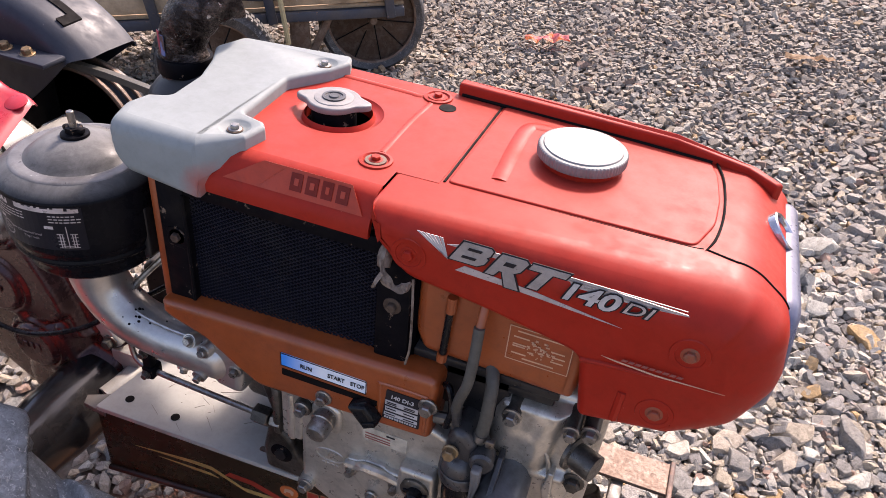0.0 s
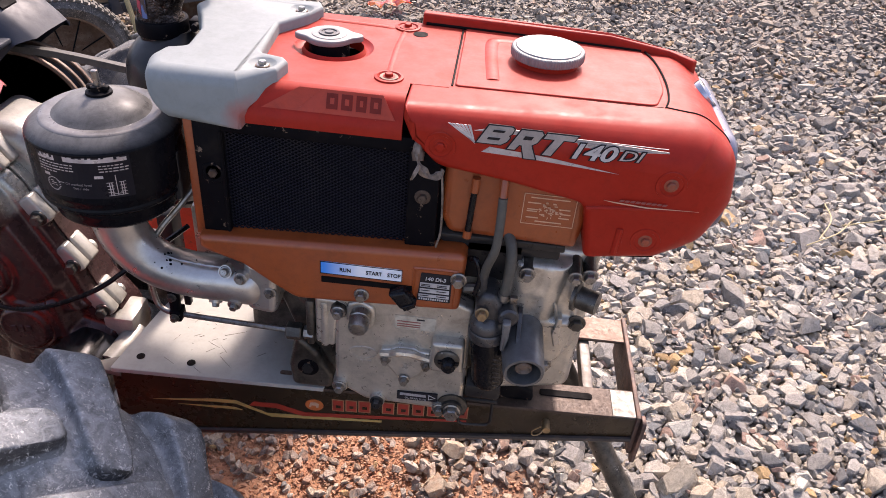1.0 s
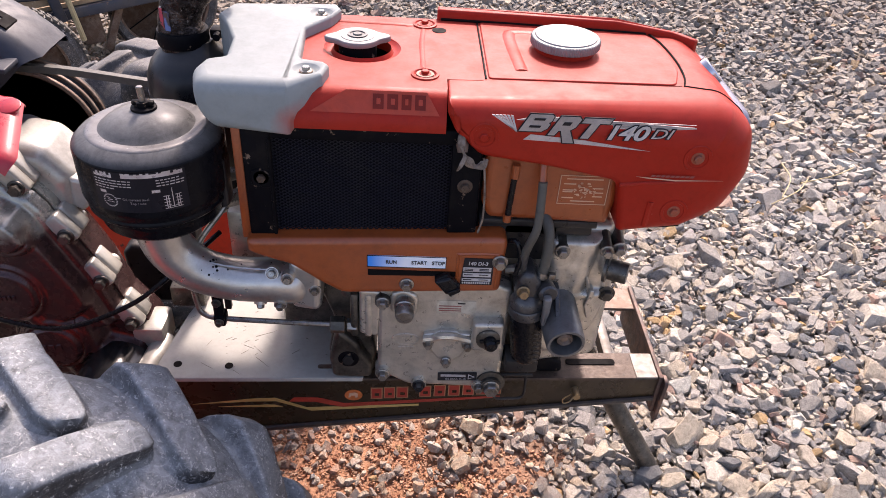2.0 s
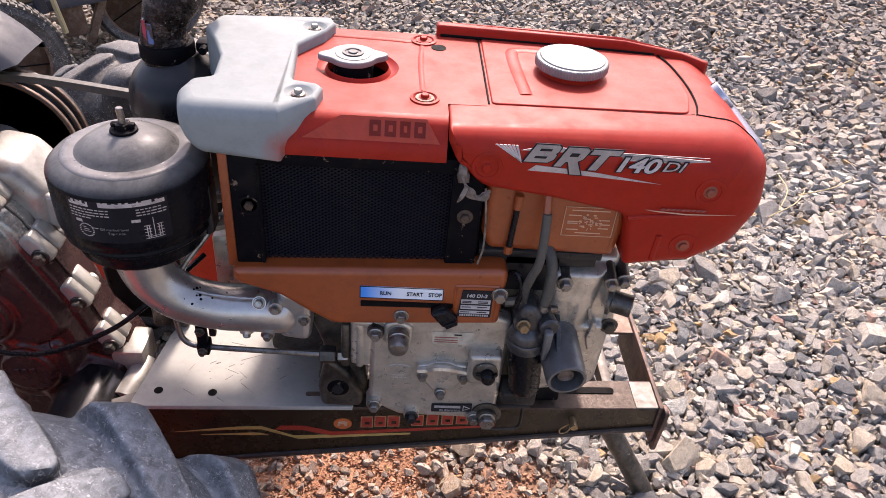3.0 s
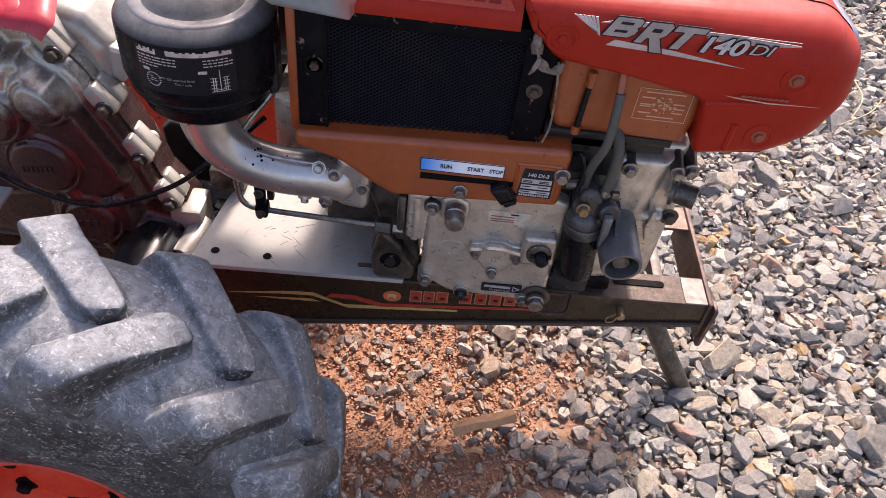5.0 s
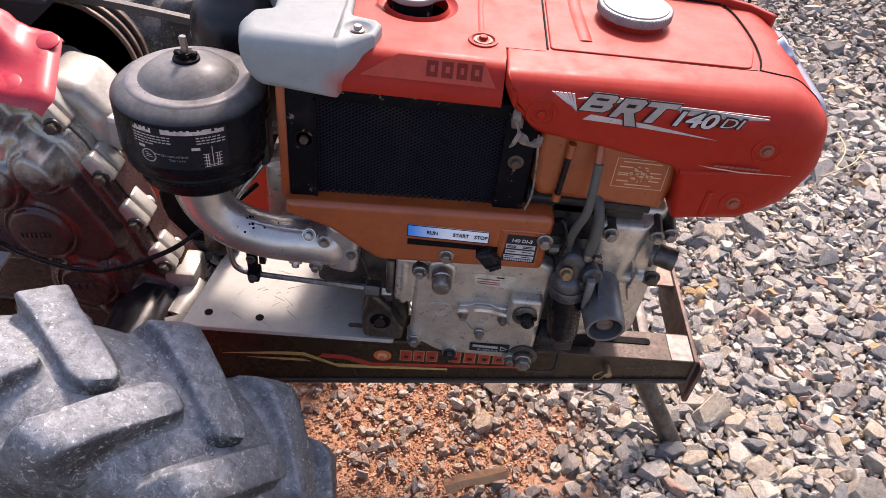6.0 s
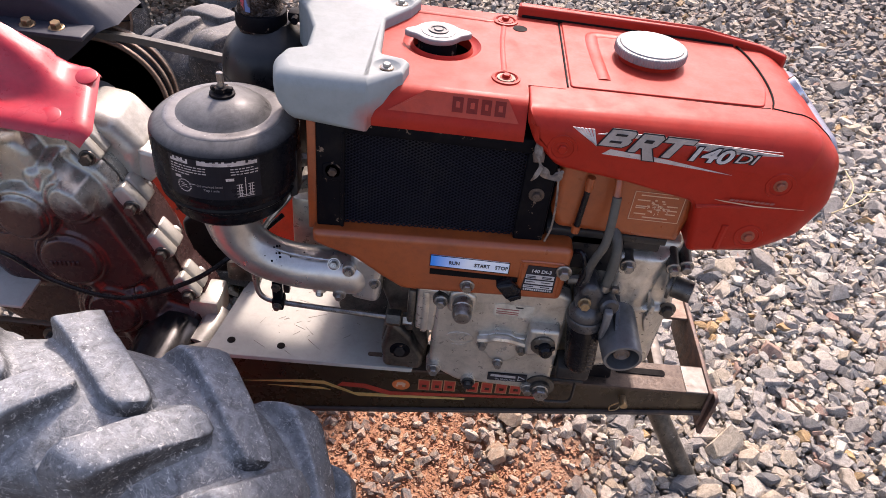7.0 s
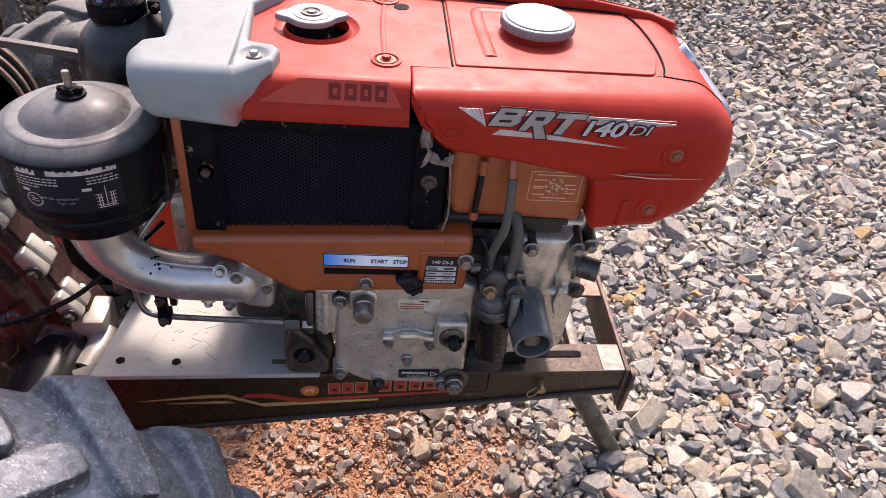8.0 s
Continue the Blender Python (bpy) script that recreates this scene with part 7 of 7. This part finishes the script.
def wheel(centre, phase, label, rubber, out=-1):
    """A tractor wheel on the tractor: tyre with its bars, red rim, bolts; out is the way its dish faces."""
    inv = NOSE_DOWN.inverted()
    m = inv @ Matrix.Translation(centre) @ Matrix.Diagonal((1, -out, 1, 1))
    prof = [(0.080, -0.020), (0.100, -0.066), (0.104, -0.075), (0.113, -0.083), (0.150, -0.092), (0.20, -0.0955), (0.24, -0.0955), (0.268, -0.092)]
    prof += [(carcass(y), y) for y in (-0.086, -0.080, -0.07, -0.055, -0.035, -0.012, 0.012, 0.035, 0.055, 0.07, 0.080, 0.086)]
    prof += [(0.268, 0.092), (0.24, 0.0955), (0.232, 0.0945), (0.222, 0.092), (0.212, 0.083), (0.206, 0.075), (0.202, 0.066), (0.110, 0.020)]
    casing = turned(lathe(prof, (0, 0, 0), (0, 1, 0), 96), m)
    tyre = part("tyre", casing, rubber, tractor, label)
    for i in range(14):
        for side in (-1, 1):
            a = 2 * math.pi * i / 14 + (math.pi / 14 if side > 0 else 0) + phase
            part("tread_bar", turned(lug(a, side, 0.002 if side < 0 else 0.020), m), rubber, tyre, smooth=48)
    disc = lathe([(0.075, -0.015), (0.102, -0.066), (0.1055, -0.078), (0.103, -0.081), (0.099, -0.079), (0.095, -0.062), (0.088, -0.050), (0.078, -0.040), (0.060, -0.036), (0.045, -0.044), (0.036, -0.048), (0.0, -0.048), (0.0, 0.075), (0.05, 0.074), (0.18, 0.072), (0.200, 0.079), (0.2075, 0.078), (0.204, 0.066), (0.105, 0.015)], (0, 0, 0), (0, 1, 0), 64)
    rimp = part("rim", turned(disc, m), ORANGE_RED, tractor, "orange-red steel wheel rim")
    for i in range(6):
        a = 2 * math.pi * i / 6 + 0.4
        part("bolt", turned(hex_bolt((0.066 * math.cos(a), -0.037, 0.066 * math.sin(a)), (0, -1, 0), 0.011, 0.01), m), BLACK_RUST, rimp, smooth=25)


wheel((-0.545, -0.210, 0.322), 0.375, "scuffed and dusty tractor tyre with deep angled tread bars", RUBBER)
wheel((-0.555, 0.635, 0.342), 0.10, "dark tractor tyre with deep tread bars", DARK_RUBBER, 1)

# ---- the hand cart in the background ----
cart = thing("hand_cart", "wooden hand cart on spoked wheels with a dark steel frame", "cart", (-1.45, 2.05, 0))
CART = Matrix.Translation((-1.085, 2.273, 0)) @ Matrix.Rotation(math.atan2(-0.545, -0.839), 4, "Z")


def cart_part(name, bm, material, parent, label=""):
    return part(name, turned(bm, CART), material, parent, label)


# along the cart's own axis x runs to its rear end
for y in (0.0, -0.62):
    cart_part("side_beam", box(-0.12, 2.2, y - 0.02, y + 0.02, 0.255, 0.293, 0.004), BLUE_STEEL, cart, "dark steel side beam")
for x in (-0.1, 0.6, 1.3, 2.1):
    cart_part("cross_beam", box(x, x + 0.04, -0.60, -0.02, 0.262, 0.288, 0.003), BLUE_STEEL, cart)
random.seed(8)
for i in range(6):
    cart_part("plank", box(-0.12 + random.uniform(-0.01, 0.01), 2.18 + random.uniform(-0.02, 0.02), -0.62 + i * 0.104, -0.524 + i * 0.104, 0.294, 0.312, 0.004), WOOD, cart, "weathered floor plank")
for k, (z0, z1) in enumerate(((0.317, 0.385), (0.392, 0.47), (0.478, 0.56))):
    cart_part("plank", box(-0.10, 2.15, -0.01, 0.012, z0, z1, 0.004), WOOD, cart, "weathered side plank")
    cart_part("plank", box(-0.10, 2.15, -0.632, -0.61, z0, z1, 0.004), WOOD, cart, "weathered side plank")
    cart_part("plank", box(-0.135, -0.112, -0.63, 0.01, z0, z1, 0.004), WOOD, cart, "weathered end plank")
for x in (-0.095, 0.37, 0.80, 1.5):
    cart_part("post", turned(box(-0.018, 0.018, 0.016, 0.045, 0.26, 0.66, 0.003), Matrix.Translation((x, 0, 0)) @ Matrix.Rotation(0.12, 4, "Y")), BLUE_STEEL, cart, "dark steel post")


def cart_wheel(x, y, r, deep=0.022, wide=0.024):
    tyre_line = [(r - deep - 0.014, -wide * 0.6), (r - deep * 0.6, -wide), (r - 0.004, -wide * 0.75), (r, -wide * 0.4), (r, wide * 0.4), (r - 0.004, wide * 0.75), (r - deep * 0.6, wide), (r - deep - 0.014, wide * 0.6), (r - deep - 0.014, -wide * 0.6)]
    tyre = cart_part("wheel", lathe(tyre_line, (x, y, r), (0, 1, 0), 48), DARK_RUBBER, cart, "small black-tyred spoked wheel")
    inner = r - deep - 0.012
    cart_part("rim", lathe([(inner, -0.013), (inner - 0.010, -0.010), (inner - 0.010, 0.010), (inner, 0.013), (inner, -0.013)], (x, y, r), (0, 1, 0), 48), STEEL_RUST, tyre)
    cart_part("hub", lathe([(0.012, -0.04), (0.018, -0.035), (0.018, 0.035), (0.012, 0.04)], (x, y, r), (0, 1, 0), 20), STEEL_RUST, tyre)
    for i in range(10):
        a = 2 * math.pi * i / 10
        cart_part("spoke", rod((x + 0.016 * math.cos(a), y + (0.02 if i % 2 else -0.02), r + 0.016 * math.sin(a)), (x + inner * math.cos(a + 0.15), y, r + inner * math.sin(a + 0.15)), 0.0026, 6), BLACK_RUST, tyre)
    if deep > 0.03:
        for i in range(60):
            for side in (-1, 1):
                a = 2 * math.pi * (i + (0.5 if side > 0 else 0)) / 60
                block = box(-0.0075, 0.0075, side * wide * 0.06 if side > 0 else -wide * 0.95, wide * 0.95 if side > 0 else -wide * 0.06, -0.004, 0.005, 0.001, 1)
                cart_part("tread_block", turned(block, Matrix.Translation((x, y, r)) @ Matrix.Rotation(a, 4, "Y") @ Matrix.Translation((0, 0, r - 0.001))), RUBBER_HOSE, tyre)


cart_wheel(0.0, -0.086, 0.222)
cart_wheel(0.614, 0.339, 0.215, 0.045, 0.034)
cart_part("axle", rod((0.0, -0.58, 0.222), (0.0, -0.05, 0.222), 0.014, 12), STEEL_RUST, cart)
cart_part("axle", join(rod((0.614, 0.02, 0.235), (0.614, 0.375, 0.215), 0.012, 12), rod((0.614, 0.02, 0.235), (0.614, 0.0, 0.29), 0.012, 12)), STEEL_RUST, cart)
cart_part("spring", box(0.26, 0.34, -0.06, -0.03, 0.13, 0.26, 0.01), STEEL_RUST, cart, "rusty hanger bracket")
cart_part("spring", turned(box(0.0, 0.03, -0.06, -0.03, 0.10, 0.28, 0.004), Matrix.Translation((0.30, 0, 0)) @ Matrix.Rotation(-0.5, 4, "Y")), STEEL_RUST, cart)
cart_part("rope", tube([(0.385, 0.05, 0.60), (0.372, 0.052, 0.42), (0.362, 0.05, 0.30), (0.352, 0.045, 0.18)], 0.010, 8, 6), STRAW, cart, "yellowed hanging rope")
cart_part("stay", tube([(0.16, 0.03, 0.40), (0.30, 0.034, 0.37), (0.42, 0.03, 0.35), (0.60, 0.034, 0.37)], 0.004, 6, 6), BLACK, cart)
bundle = alone("cloth_bundle", tube([(-2.20, 1.72, 0.43), (-2.17, 1.74, 0.50), (-2.22, 1.73, 0.58), (-2.18, 1.72, 0.68)], lambda s: 0.05 + 0.015 * math.sin(s * 9), 14, 8, wobble=0.04), WRAPPER, "pink crumpled cloth bundle lying on the cart", "cloth")

# ---- litter on the ground ----


def sheet(points, lift, name, material, label, category, seed):
    """A crumpled scrap: a small grid pushed up and down."""
    random.seed(seed)
    bm = bmesh.new()
    (x, y, z), (w, h), turn = points
    rows = []
    for i in range(9):
        row = []
        for j in range(6):
            u, v = (i / 8 - 0.5) * w, (j / 5 - 0.5) * h * (0.7 + 0.5 * noise.noise(Vector((i * 0.5, seed, 0))))
            row.append(bm.verts.new((x + u * math.cos(turn) - v * math.sin(turn), y + u * math.sin(turn) + v * math.cos(turn), z + lift * (0.5 + noise.noise(Vector((u * 30, v * 30, seed)))))))
        rows.append(row)
    for a, b in zip(rows, rows[1:]):
        for j in range(5):
            bm.faces.new((a[j], a[j + 1], b[j + 1], b[j]))
    bmesh.ops.solidify(bm, geom=bm.faces[:], thickness=0.0012)
    return alone(name, bm, material, label, category)


sheet(((-0.50, 2.86, 0.045), (0.20, 0.10), 0.35), 0.035, "plastic_wrapper", WRAPPER, "crumpled pink and orange plastic wrapper on the gravel", "litter", 4)
sheet(((0.62, 3.05, 0.045), (0.20, 0.07), 0.1), 0.02, "dry_leaf", DRY_LEAF, "dry brown leaf lying on the gravel", "leaf", 9)
stick_bm = tube([(-0.078, 0.022, 0.034), (-0.045, 0.030, 0.040), (-0.010, 0.038, 0.041), (0.028, 0.050, 0.044)], lambda s: 0.0140 - 0.002 * s, 5, 3, wobble=0.004)
alone("stick", stick_bm, STICK_WOOD, "short broken brown stick on the gravel", "stick", smooth=30)
alone("wood_chip", tube([(-0.055, -0.012, 0.022), (-0.04, -0.010, 0.026), (-0.025, -0.014, 0.024)], lambda s: 0.005, 6, 3, wobble=0.002), STICK_WOOD, "small brown wood chip on the soil", "wood chip", smooth=30)
for i, (x, y, a) in enumerate(((0.86, 0.95, 0.5), (0.90, 0.98, 1.0), (0.98, 1.05, 0.2))):
    alone("straw", tube([(x, y, 0.055), (x + 0.10 * math.cos(a), y + 0.10 * math.sin(a), 0.062), (x + 0.2 * math.cos(a + 0.2), y + 0.2 * math.sin(a + 0.2), 0.05)], 0.0016, 6, 5), STRAW, "dry straw stalk on the gravel", "straw", group="straw stalks")

# ---- ground: one soil sheet out to the horizon ----


def spread(lo, hi, fine_lo, fine_hi, step):
    a = [fine_lo - (1.35 ** k - 1) * step * 3 for k in range(40, 0, -1)]
    a = [v for v in a if v > lo]
    b = [fine_hi + (1.35 ** k - 1) * step * 3 for k in range(1, 41)]
    b = [v for v in b if v < hi]
    return [lo] + a + list(np.arange(fine_lo, fine_hi + step / 2, step)) + b + [hi]


gx, gy = spread(-150, 150, -0.9, 1.4, 0.02), spread(-150, 300, -0.5, 1.6, 0.02)
verts, faces = [], []
for y in gy:
    for x in gx:
        z = 0.010 * noise.noise(Vector((x * 3, y * 3, 0))) + 0.006 * noise.noise(Vector((x * 14, y * 14, 2))) if max(abs(x), abs(y)) < 6 else 0.0
        verts.append((x, y, z - 0.004))
w = len(gx)
for j in range(len(gy) - 1):
    for i in range(w - 1):
        faces.append((j * w + i, j * w + i + 1, (j + 1) * w + i + 1, (j + 1) * w + i))
me = bpy.data.meshes.new("ground")
me.from_pydata(verts, [], faces)
me.shade_smooth()
me.materials.append(SOIL)
ground = tagged(new("ground", me), "reddish grey soil under crushed stone", "ground", kind="structure")
BASE[ground.name] = Vector((0, 0, 0))

# crushed stone: angular hulls in a few shapes
rng = np.random.default_rng(12)


def meet(nrm, dist):
    """Corners of the block that the planes enclose."""
    pts = []
    n = len(nrm)
    for i in range(n):
        for j in range(i):
            for k in range(j):
                m = nrm[[i, j, k]]
                if abs(np.linalg.det(m)) < 0.05:
                    continue
                p = np.linalg.solve(m, dist[[i, j, k]])
                if np.all(nrm @ p < dist + 1e-6):
                    pts.append(p)
    return np.array(pts)


def stone_shape(seed, chips, rough=0.03):
    """A broken stone: a low block with steep sides, its corners knocked off."""
    r = np.random.default_rng(seed)
    sides = int(r.integers(4, 7))
    az = (np.arange(sides) + r.uniform(-0.28, 0.28, sides)) * 2 * np.pi / sides
    el = r.normal(0.10, 0.22, sides)
    side = np.column_stack([np.cos(az) * np.cos(el), np.sin(az) * np.cos(el), np.sin(el)])
    flat = np.array([[r.normal(0, 0.17), r.normal(0, 0.17), 1.0], [r.normal(0, 0.15), r.normal(0, 0.15), -1.0]])
    nrm = np.concatenate([side, flat])
    nrm /= np.linalg.norm(nrm, axis=1)[:, None]
    dist = np.concatenate([r.uniform(0.68, 1.0, sides), r.uniform(0.42, 0.70, 2)])
    p = meet(nrm, dist)
    cut = r.normal(size=(chips, 3))
    cut[:, 2] = np.abs(cut[:, 2]) * 0.9
    cut /= np.linalg.norm(cut, axis=1)[:, None]
    far_ = np.array([(p @ c).max() for c in cut])
    p = meet(np.concatenate([nrm, cut]), np.concatenate([dist, far_ * r.uniform(0.78, 0.93, chips)]))
    p = p * np.array([1.22, r.uniform(0.58, 0.98), r.uniform(0.68, 1.08)])
    p += r.normal(0, rough, p.shape)
    bm = bmesh.new()
    for q in p:
        bm.verts.new(q)
    res = bmesh.ops.convex_hull(bm, input=bm.verts[:])
    bmesh.ops.delete(bm, geom=list({g for g in res["geom_interior"] + res["geom_unused"] if isinstance(g, bmesh.types.BMVert)}), context="VERTS")
    bmesh.ops.triangulate(bm, faces=bm.faces[:])
    bm.verts.index_update()
    v = np.array([x.co[:] for x in bm.verts])
    f = np.array([[q.index for q in t.verts] for t in bm.faces])
    bm.free()
    return v, f


NEAR_SHAPES = [stone_shape(100 + i, 6, 0.045) for i in range(44)]
FAR_SHAPES = [stone_shape(300 + i, 2) for i in range(24)]


def rotations(n, tilt):
    """Random turns: any heading, a tilt of up to some radians."""
    a, b, c = rng.uniform(0, 2 * np.pi, n), rng.normal(0, tilt, n), rng.normal(0, tilt, n)
    ca, sa, cb, sb, cc, sc = np.cos(a), np.sin(a), np.cos(b), np.sin(b), np.cos(c), np.sin(c)
    z = np.zeros(n)
    o = np.ones(n)
    rz = np.stack([np.stack([ca, -sa, z], 1), np.stack([sa, ca, z], 1), np.stack([z, z, o], 1)], 1)
    rx = np.stack([np.stack([o, z, z], 1), np.stack([z, cb, -sb], 1), np.stack([z, sb, cb], 1)], 1)
    ry = np.stack([np.stack([cc, z, sc], 1), np.stack([z, o, z], 1), np.stack([-sc, z, cc], 1)], 1)
    return rz @ rx @ ry


def gravel_mesh(name, places, sizes, shapes, tilt, label, material=STONE):
    n = len(places)
    rot = rotations(n, tilt)
    which = rng.integers(0, len(shapes), n)
    vs, fs, off = [], [], 0
    for k, (v, f) in enumerate(shapes):
        idx = np.nonzero(which == k)[0]
        if not len(idx):
            continue
        p = np.einsum("nij,vj->nvi", rot[idx], v) * sizes[idx][:, None, None] + places[idx][:, None, :]
        ff = f[None] + (np.arange(len(idx)) * len(v))[:, None, None] + off
        vs.append(p.reshape(-1, 3))
        fs.append(ff.reshape(-1, 3))
        off += len(idx) * len(v)
    v, f = np.concatenate(vs), np.concatenate(fs)
    me = bpy.data.meshes.new(name)
    me.vertices.add(len(v))
    me.vertices.foreach_set("co", v.astype(np.float32).ravel())
    me.loops.add(f.size)
    me.loops.foreach_set("vertex_index", f.astype(np.int32).ravel())
    me.polygons.add(len(f))
    me.polygons.foreach_set("loop_start", np.arange(0, f.size, 3, dtype=np.int32))
    me.update(calc_edges=True)
    me.shade_flat()
    me.materials.append(material)
    return tagged(new(name, me), label, "gravel", kind="stuff")


def scatter(x0, x1, y0, y1, step, jitter=0.5):
    xs, ys = np.meshgrid(np.arange(x0, x1, step), np.arange(y0, y1, step))
    p = np.stack([xs.ravel(), ys.ravel()], 1)
    return p + rng.uniform(-jitter, jitter, p.shape) * step


def bare(p):
    """How bare the soil is: 1 in the reddish patch beside the wheel, 0 away from it."""
    wob = 0.10 * np.sin(p[:, 0] * 19 + 1.3 * np.sin(p[:, 1] * 23)) * np.cos(p[:, 1] * 17)
    d = np.hypot((p[:, 0] + 0.23) / 1.15, p[:, 1] - 0.04) + wob
    return np.clip((0.40 - d) / 0.16, 0, 1)


def layer(p, lo, hi, lift, keep):
    s = np.exp(rng.uniform(np.log(lo), np.log(hi), len(p)))
    ok = rng.uniform(0, 1, len(p)) < keep(bare(p))
    p, s = p[ok], s[ok]
    z = s * rng.uniform(0.15, 0.5, len(p)) + lift
    return np.column_stack([p, z]), s


def waver(p, size):
    return np.array([noise.fractal(Vector((x / size, y / size, 3.1)), 1.0, 2.0, 3) for x, y in p[:, :2]])


def edge_of(p, x0, x1, y0, y1, soft):
    """1 well inside the stretch, 0 outside it, ragged at its border."""
    inside = np.minimum(np.minimum(p[:, 0] - x0, x1 - p[:, 0]), np.minimum(p[:, 1] - y0, y1 - p[:, 1]))
    return np.clip(inside / soft + 0.5 * waver(p, soft), 0, 1)


def ragged(part_, keep):
    ok = rng.uniform(0, 1, len(keep)) < keep
    return part_[0][ok], part_[1][ok]


def near_weight(p):
    return edge_of(p, -0.95, 1.75, -0.75, 1.95, 0.55)


def mid_weight(p):
    return edge_of(p, -2.6, 3.0, -0.9, 3.9, 0.6)


def yard_weight(p):
    return edge_of(p, -4.6, 4.2, -1.6, 5.6, 1.1)


# near field
a1 = layer(scatter(-0.95, 1.75, -0.75, 1.95, 0.0160), 0.0050, 0.0100, 0.000, lambda b: 1 - 0.62 * b)
a2 = layer(scatter(-0.95, 1.75, -0.75, 1.95, 0.0228), 0.0088, 0.0155, 0.004, lambda b: 0.97 * (1 - b) ** 1.5)
a3 = layer(scatter(-0.95, 1.75, -0.75, 1.95, 0.0560), 0.0140, 0.0225, 0.007, lambda b: 0.8 * (1 - b) ** 3)
a5 = layer(scatter(-0.95, 1.75, -0.75, 1.95, 0.1900), 0.0220, 0.0330, 0.005, lambda b: 0.6 * (1 - b) ** 3)
a4 = layer(scatter(-0.6, 0.35, -0.4, 0.5, 0.0062), 0.0008, 0.0036, 0.0001, lambda b: 0.85 * b + 0.04)
a1, a2, a3, a5 = [ragged(q, near_weight(q[0])) for q in (a1, a2, a3, a5)]
places, sizes = np.concatenate([a1[0], a2[0], a3[0], a5[0]]), np.concatenate([a1[1], a2[1], a3[1], a5[1]])
# the larger pieces beside the stand are picked out singly
single = (sizes > 0.0135) & (places[:, 0] > 0.02) & (places[:, 0] < 0.80) & (places[:, 1] > -0.15) & (places[:, 1] < 0.62)
order = np.nonzero(single)[0]
order = order[np.argsort(-sizes[order])][:300]
rest = np.ones(len(sizes), bool)
rest[order] = False
gravel_mesh("gravel", places[rest], sizes[rest], NEAR_SHAPES, 0.30, "loose angular grey limestone gravel")
chips = layer(scatter(-0.5, 1.35, -0.5, 1.1, 0.0185), 0.0032, 0.0075, 0.011, lambda b: 0.95 * (1 - b))
chips = ragged(chips, near_weight(chips[0]))
gravel_mesh("gravel", chips[0], chips[1], FAR_SHAPES, 0.4, "small grey limestone chips among the larger stones")
gravel_mesh("soil_crumbs", a4[0], a4[1], FAR_SHAPES, 0.3, "reddish soil crumbs and grit beside the wheel", CRUMB)
mid = [layer(scatter(-2.6, 3.0, -0.9, 3.9, 0.0245), 0.0080, 0.0142, 0.004, lambda b: 0.95 * (1 - b)), layer(scatter(-2.6, 3.0, -0.9, 3.9, 0.085), 0.013, 0.022, 0.007, lambda b: 0.5 + 0 * b)]
mp, ms = np.concatenate([q[0] for q in mid]), np.concatenate([q[1] for q in mid])
mp, ms = ragged((mp, ms), (1 - near_weight(mp)) * mid_weight(mp))
gravel_mesh("gravel", mp, ms, FAR_SHAPES, 0.30, "small grey limestone gravel of the yard")
far = [layer(scatter(-4.6, 4.2, -1.6, 5.6, 0.036), 0.0105, 0.019, 0.003, lambda b: 0.95 * (1 - b)), layer(scatter(-4.6, 4.2, -1.6, 5.6, 0.095), 0.015, 0.024, 0.008, lambda b: 0.4 + 0 * b)]
fp, fs_ = np.concatenate([q[0] for q in far]), np.concatenate([q[1] for q in far])
fp, fs_ = ragged((fp, fs_), (1 - near_weight(fp)) * (1 - mid_weight(fp)) * yard_weight(fp))
gravel_mesh("gravel", fp, fs_, FAR_SHAPES, 0.24, "soiled grey-brown limestone gravel of the yard")
around = layer(scatter(-9, 9, -7, 12, 0.12), 0.020, 0.040, 0.003, lambda b: 0.9 + 0 * b)
around = ragged(around, (1 - yard_weight(around[0])) * edge_of(around[0], -9, 9, -7, 12, 3.0))
gravel_mesh("gravel", around[0], around[1], FAR_SHAPES, 0.24, "grey-brown limestone gravel round the edges of the yard")

meshes = []
for k, (v, f) in enumerate(NEAR_SHAPES):
    me = bpy.data.meshes.new("stone")
    me.from_pydata([tuple(q) for q in v], [], [tuple(int(i) for i in q) for q in f])
    me.materials.append(STONE_SINGLE)
    meshes.append(me)
turns = rotations(len(order), 0.22)
for i, k in enumerate(order):
    ob = new("stone", meshes[int(rng.integers(0, len(meshes)))])
    ob.parent = ground
    ob.matrix_local = Matrix.Translation(places[k].tolist()) @ Matrix(turns[i].tolist()).to_4x4() @ Matrix.Scale(float(sizes[k]), 4)
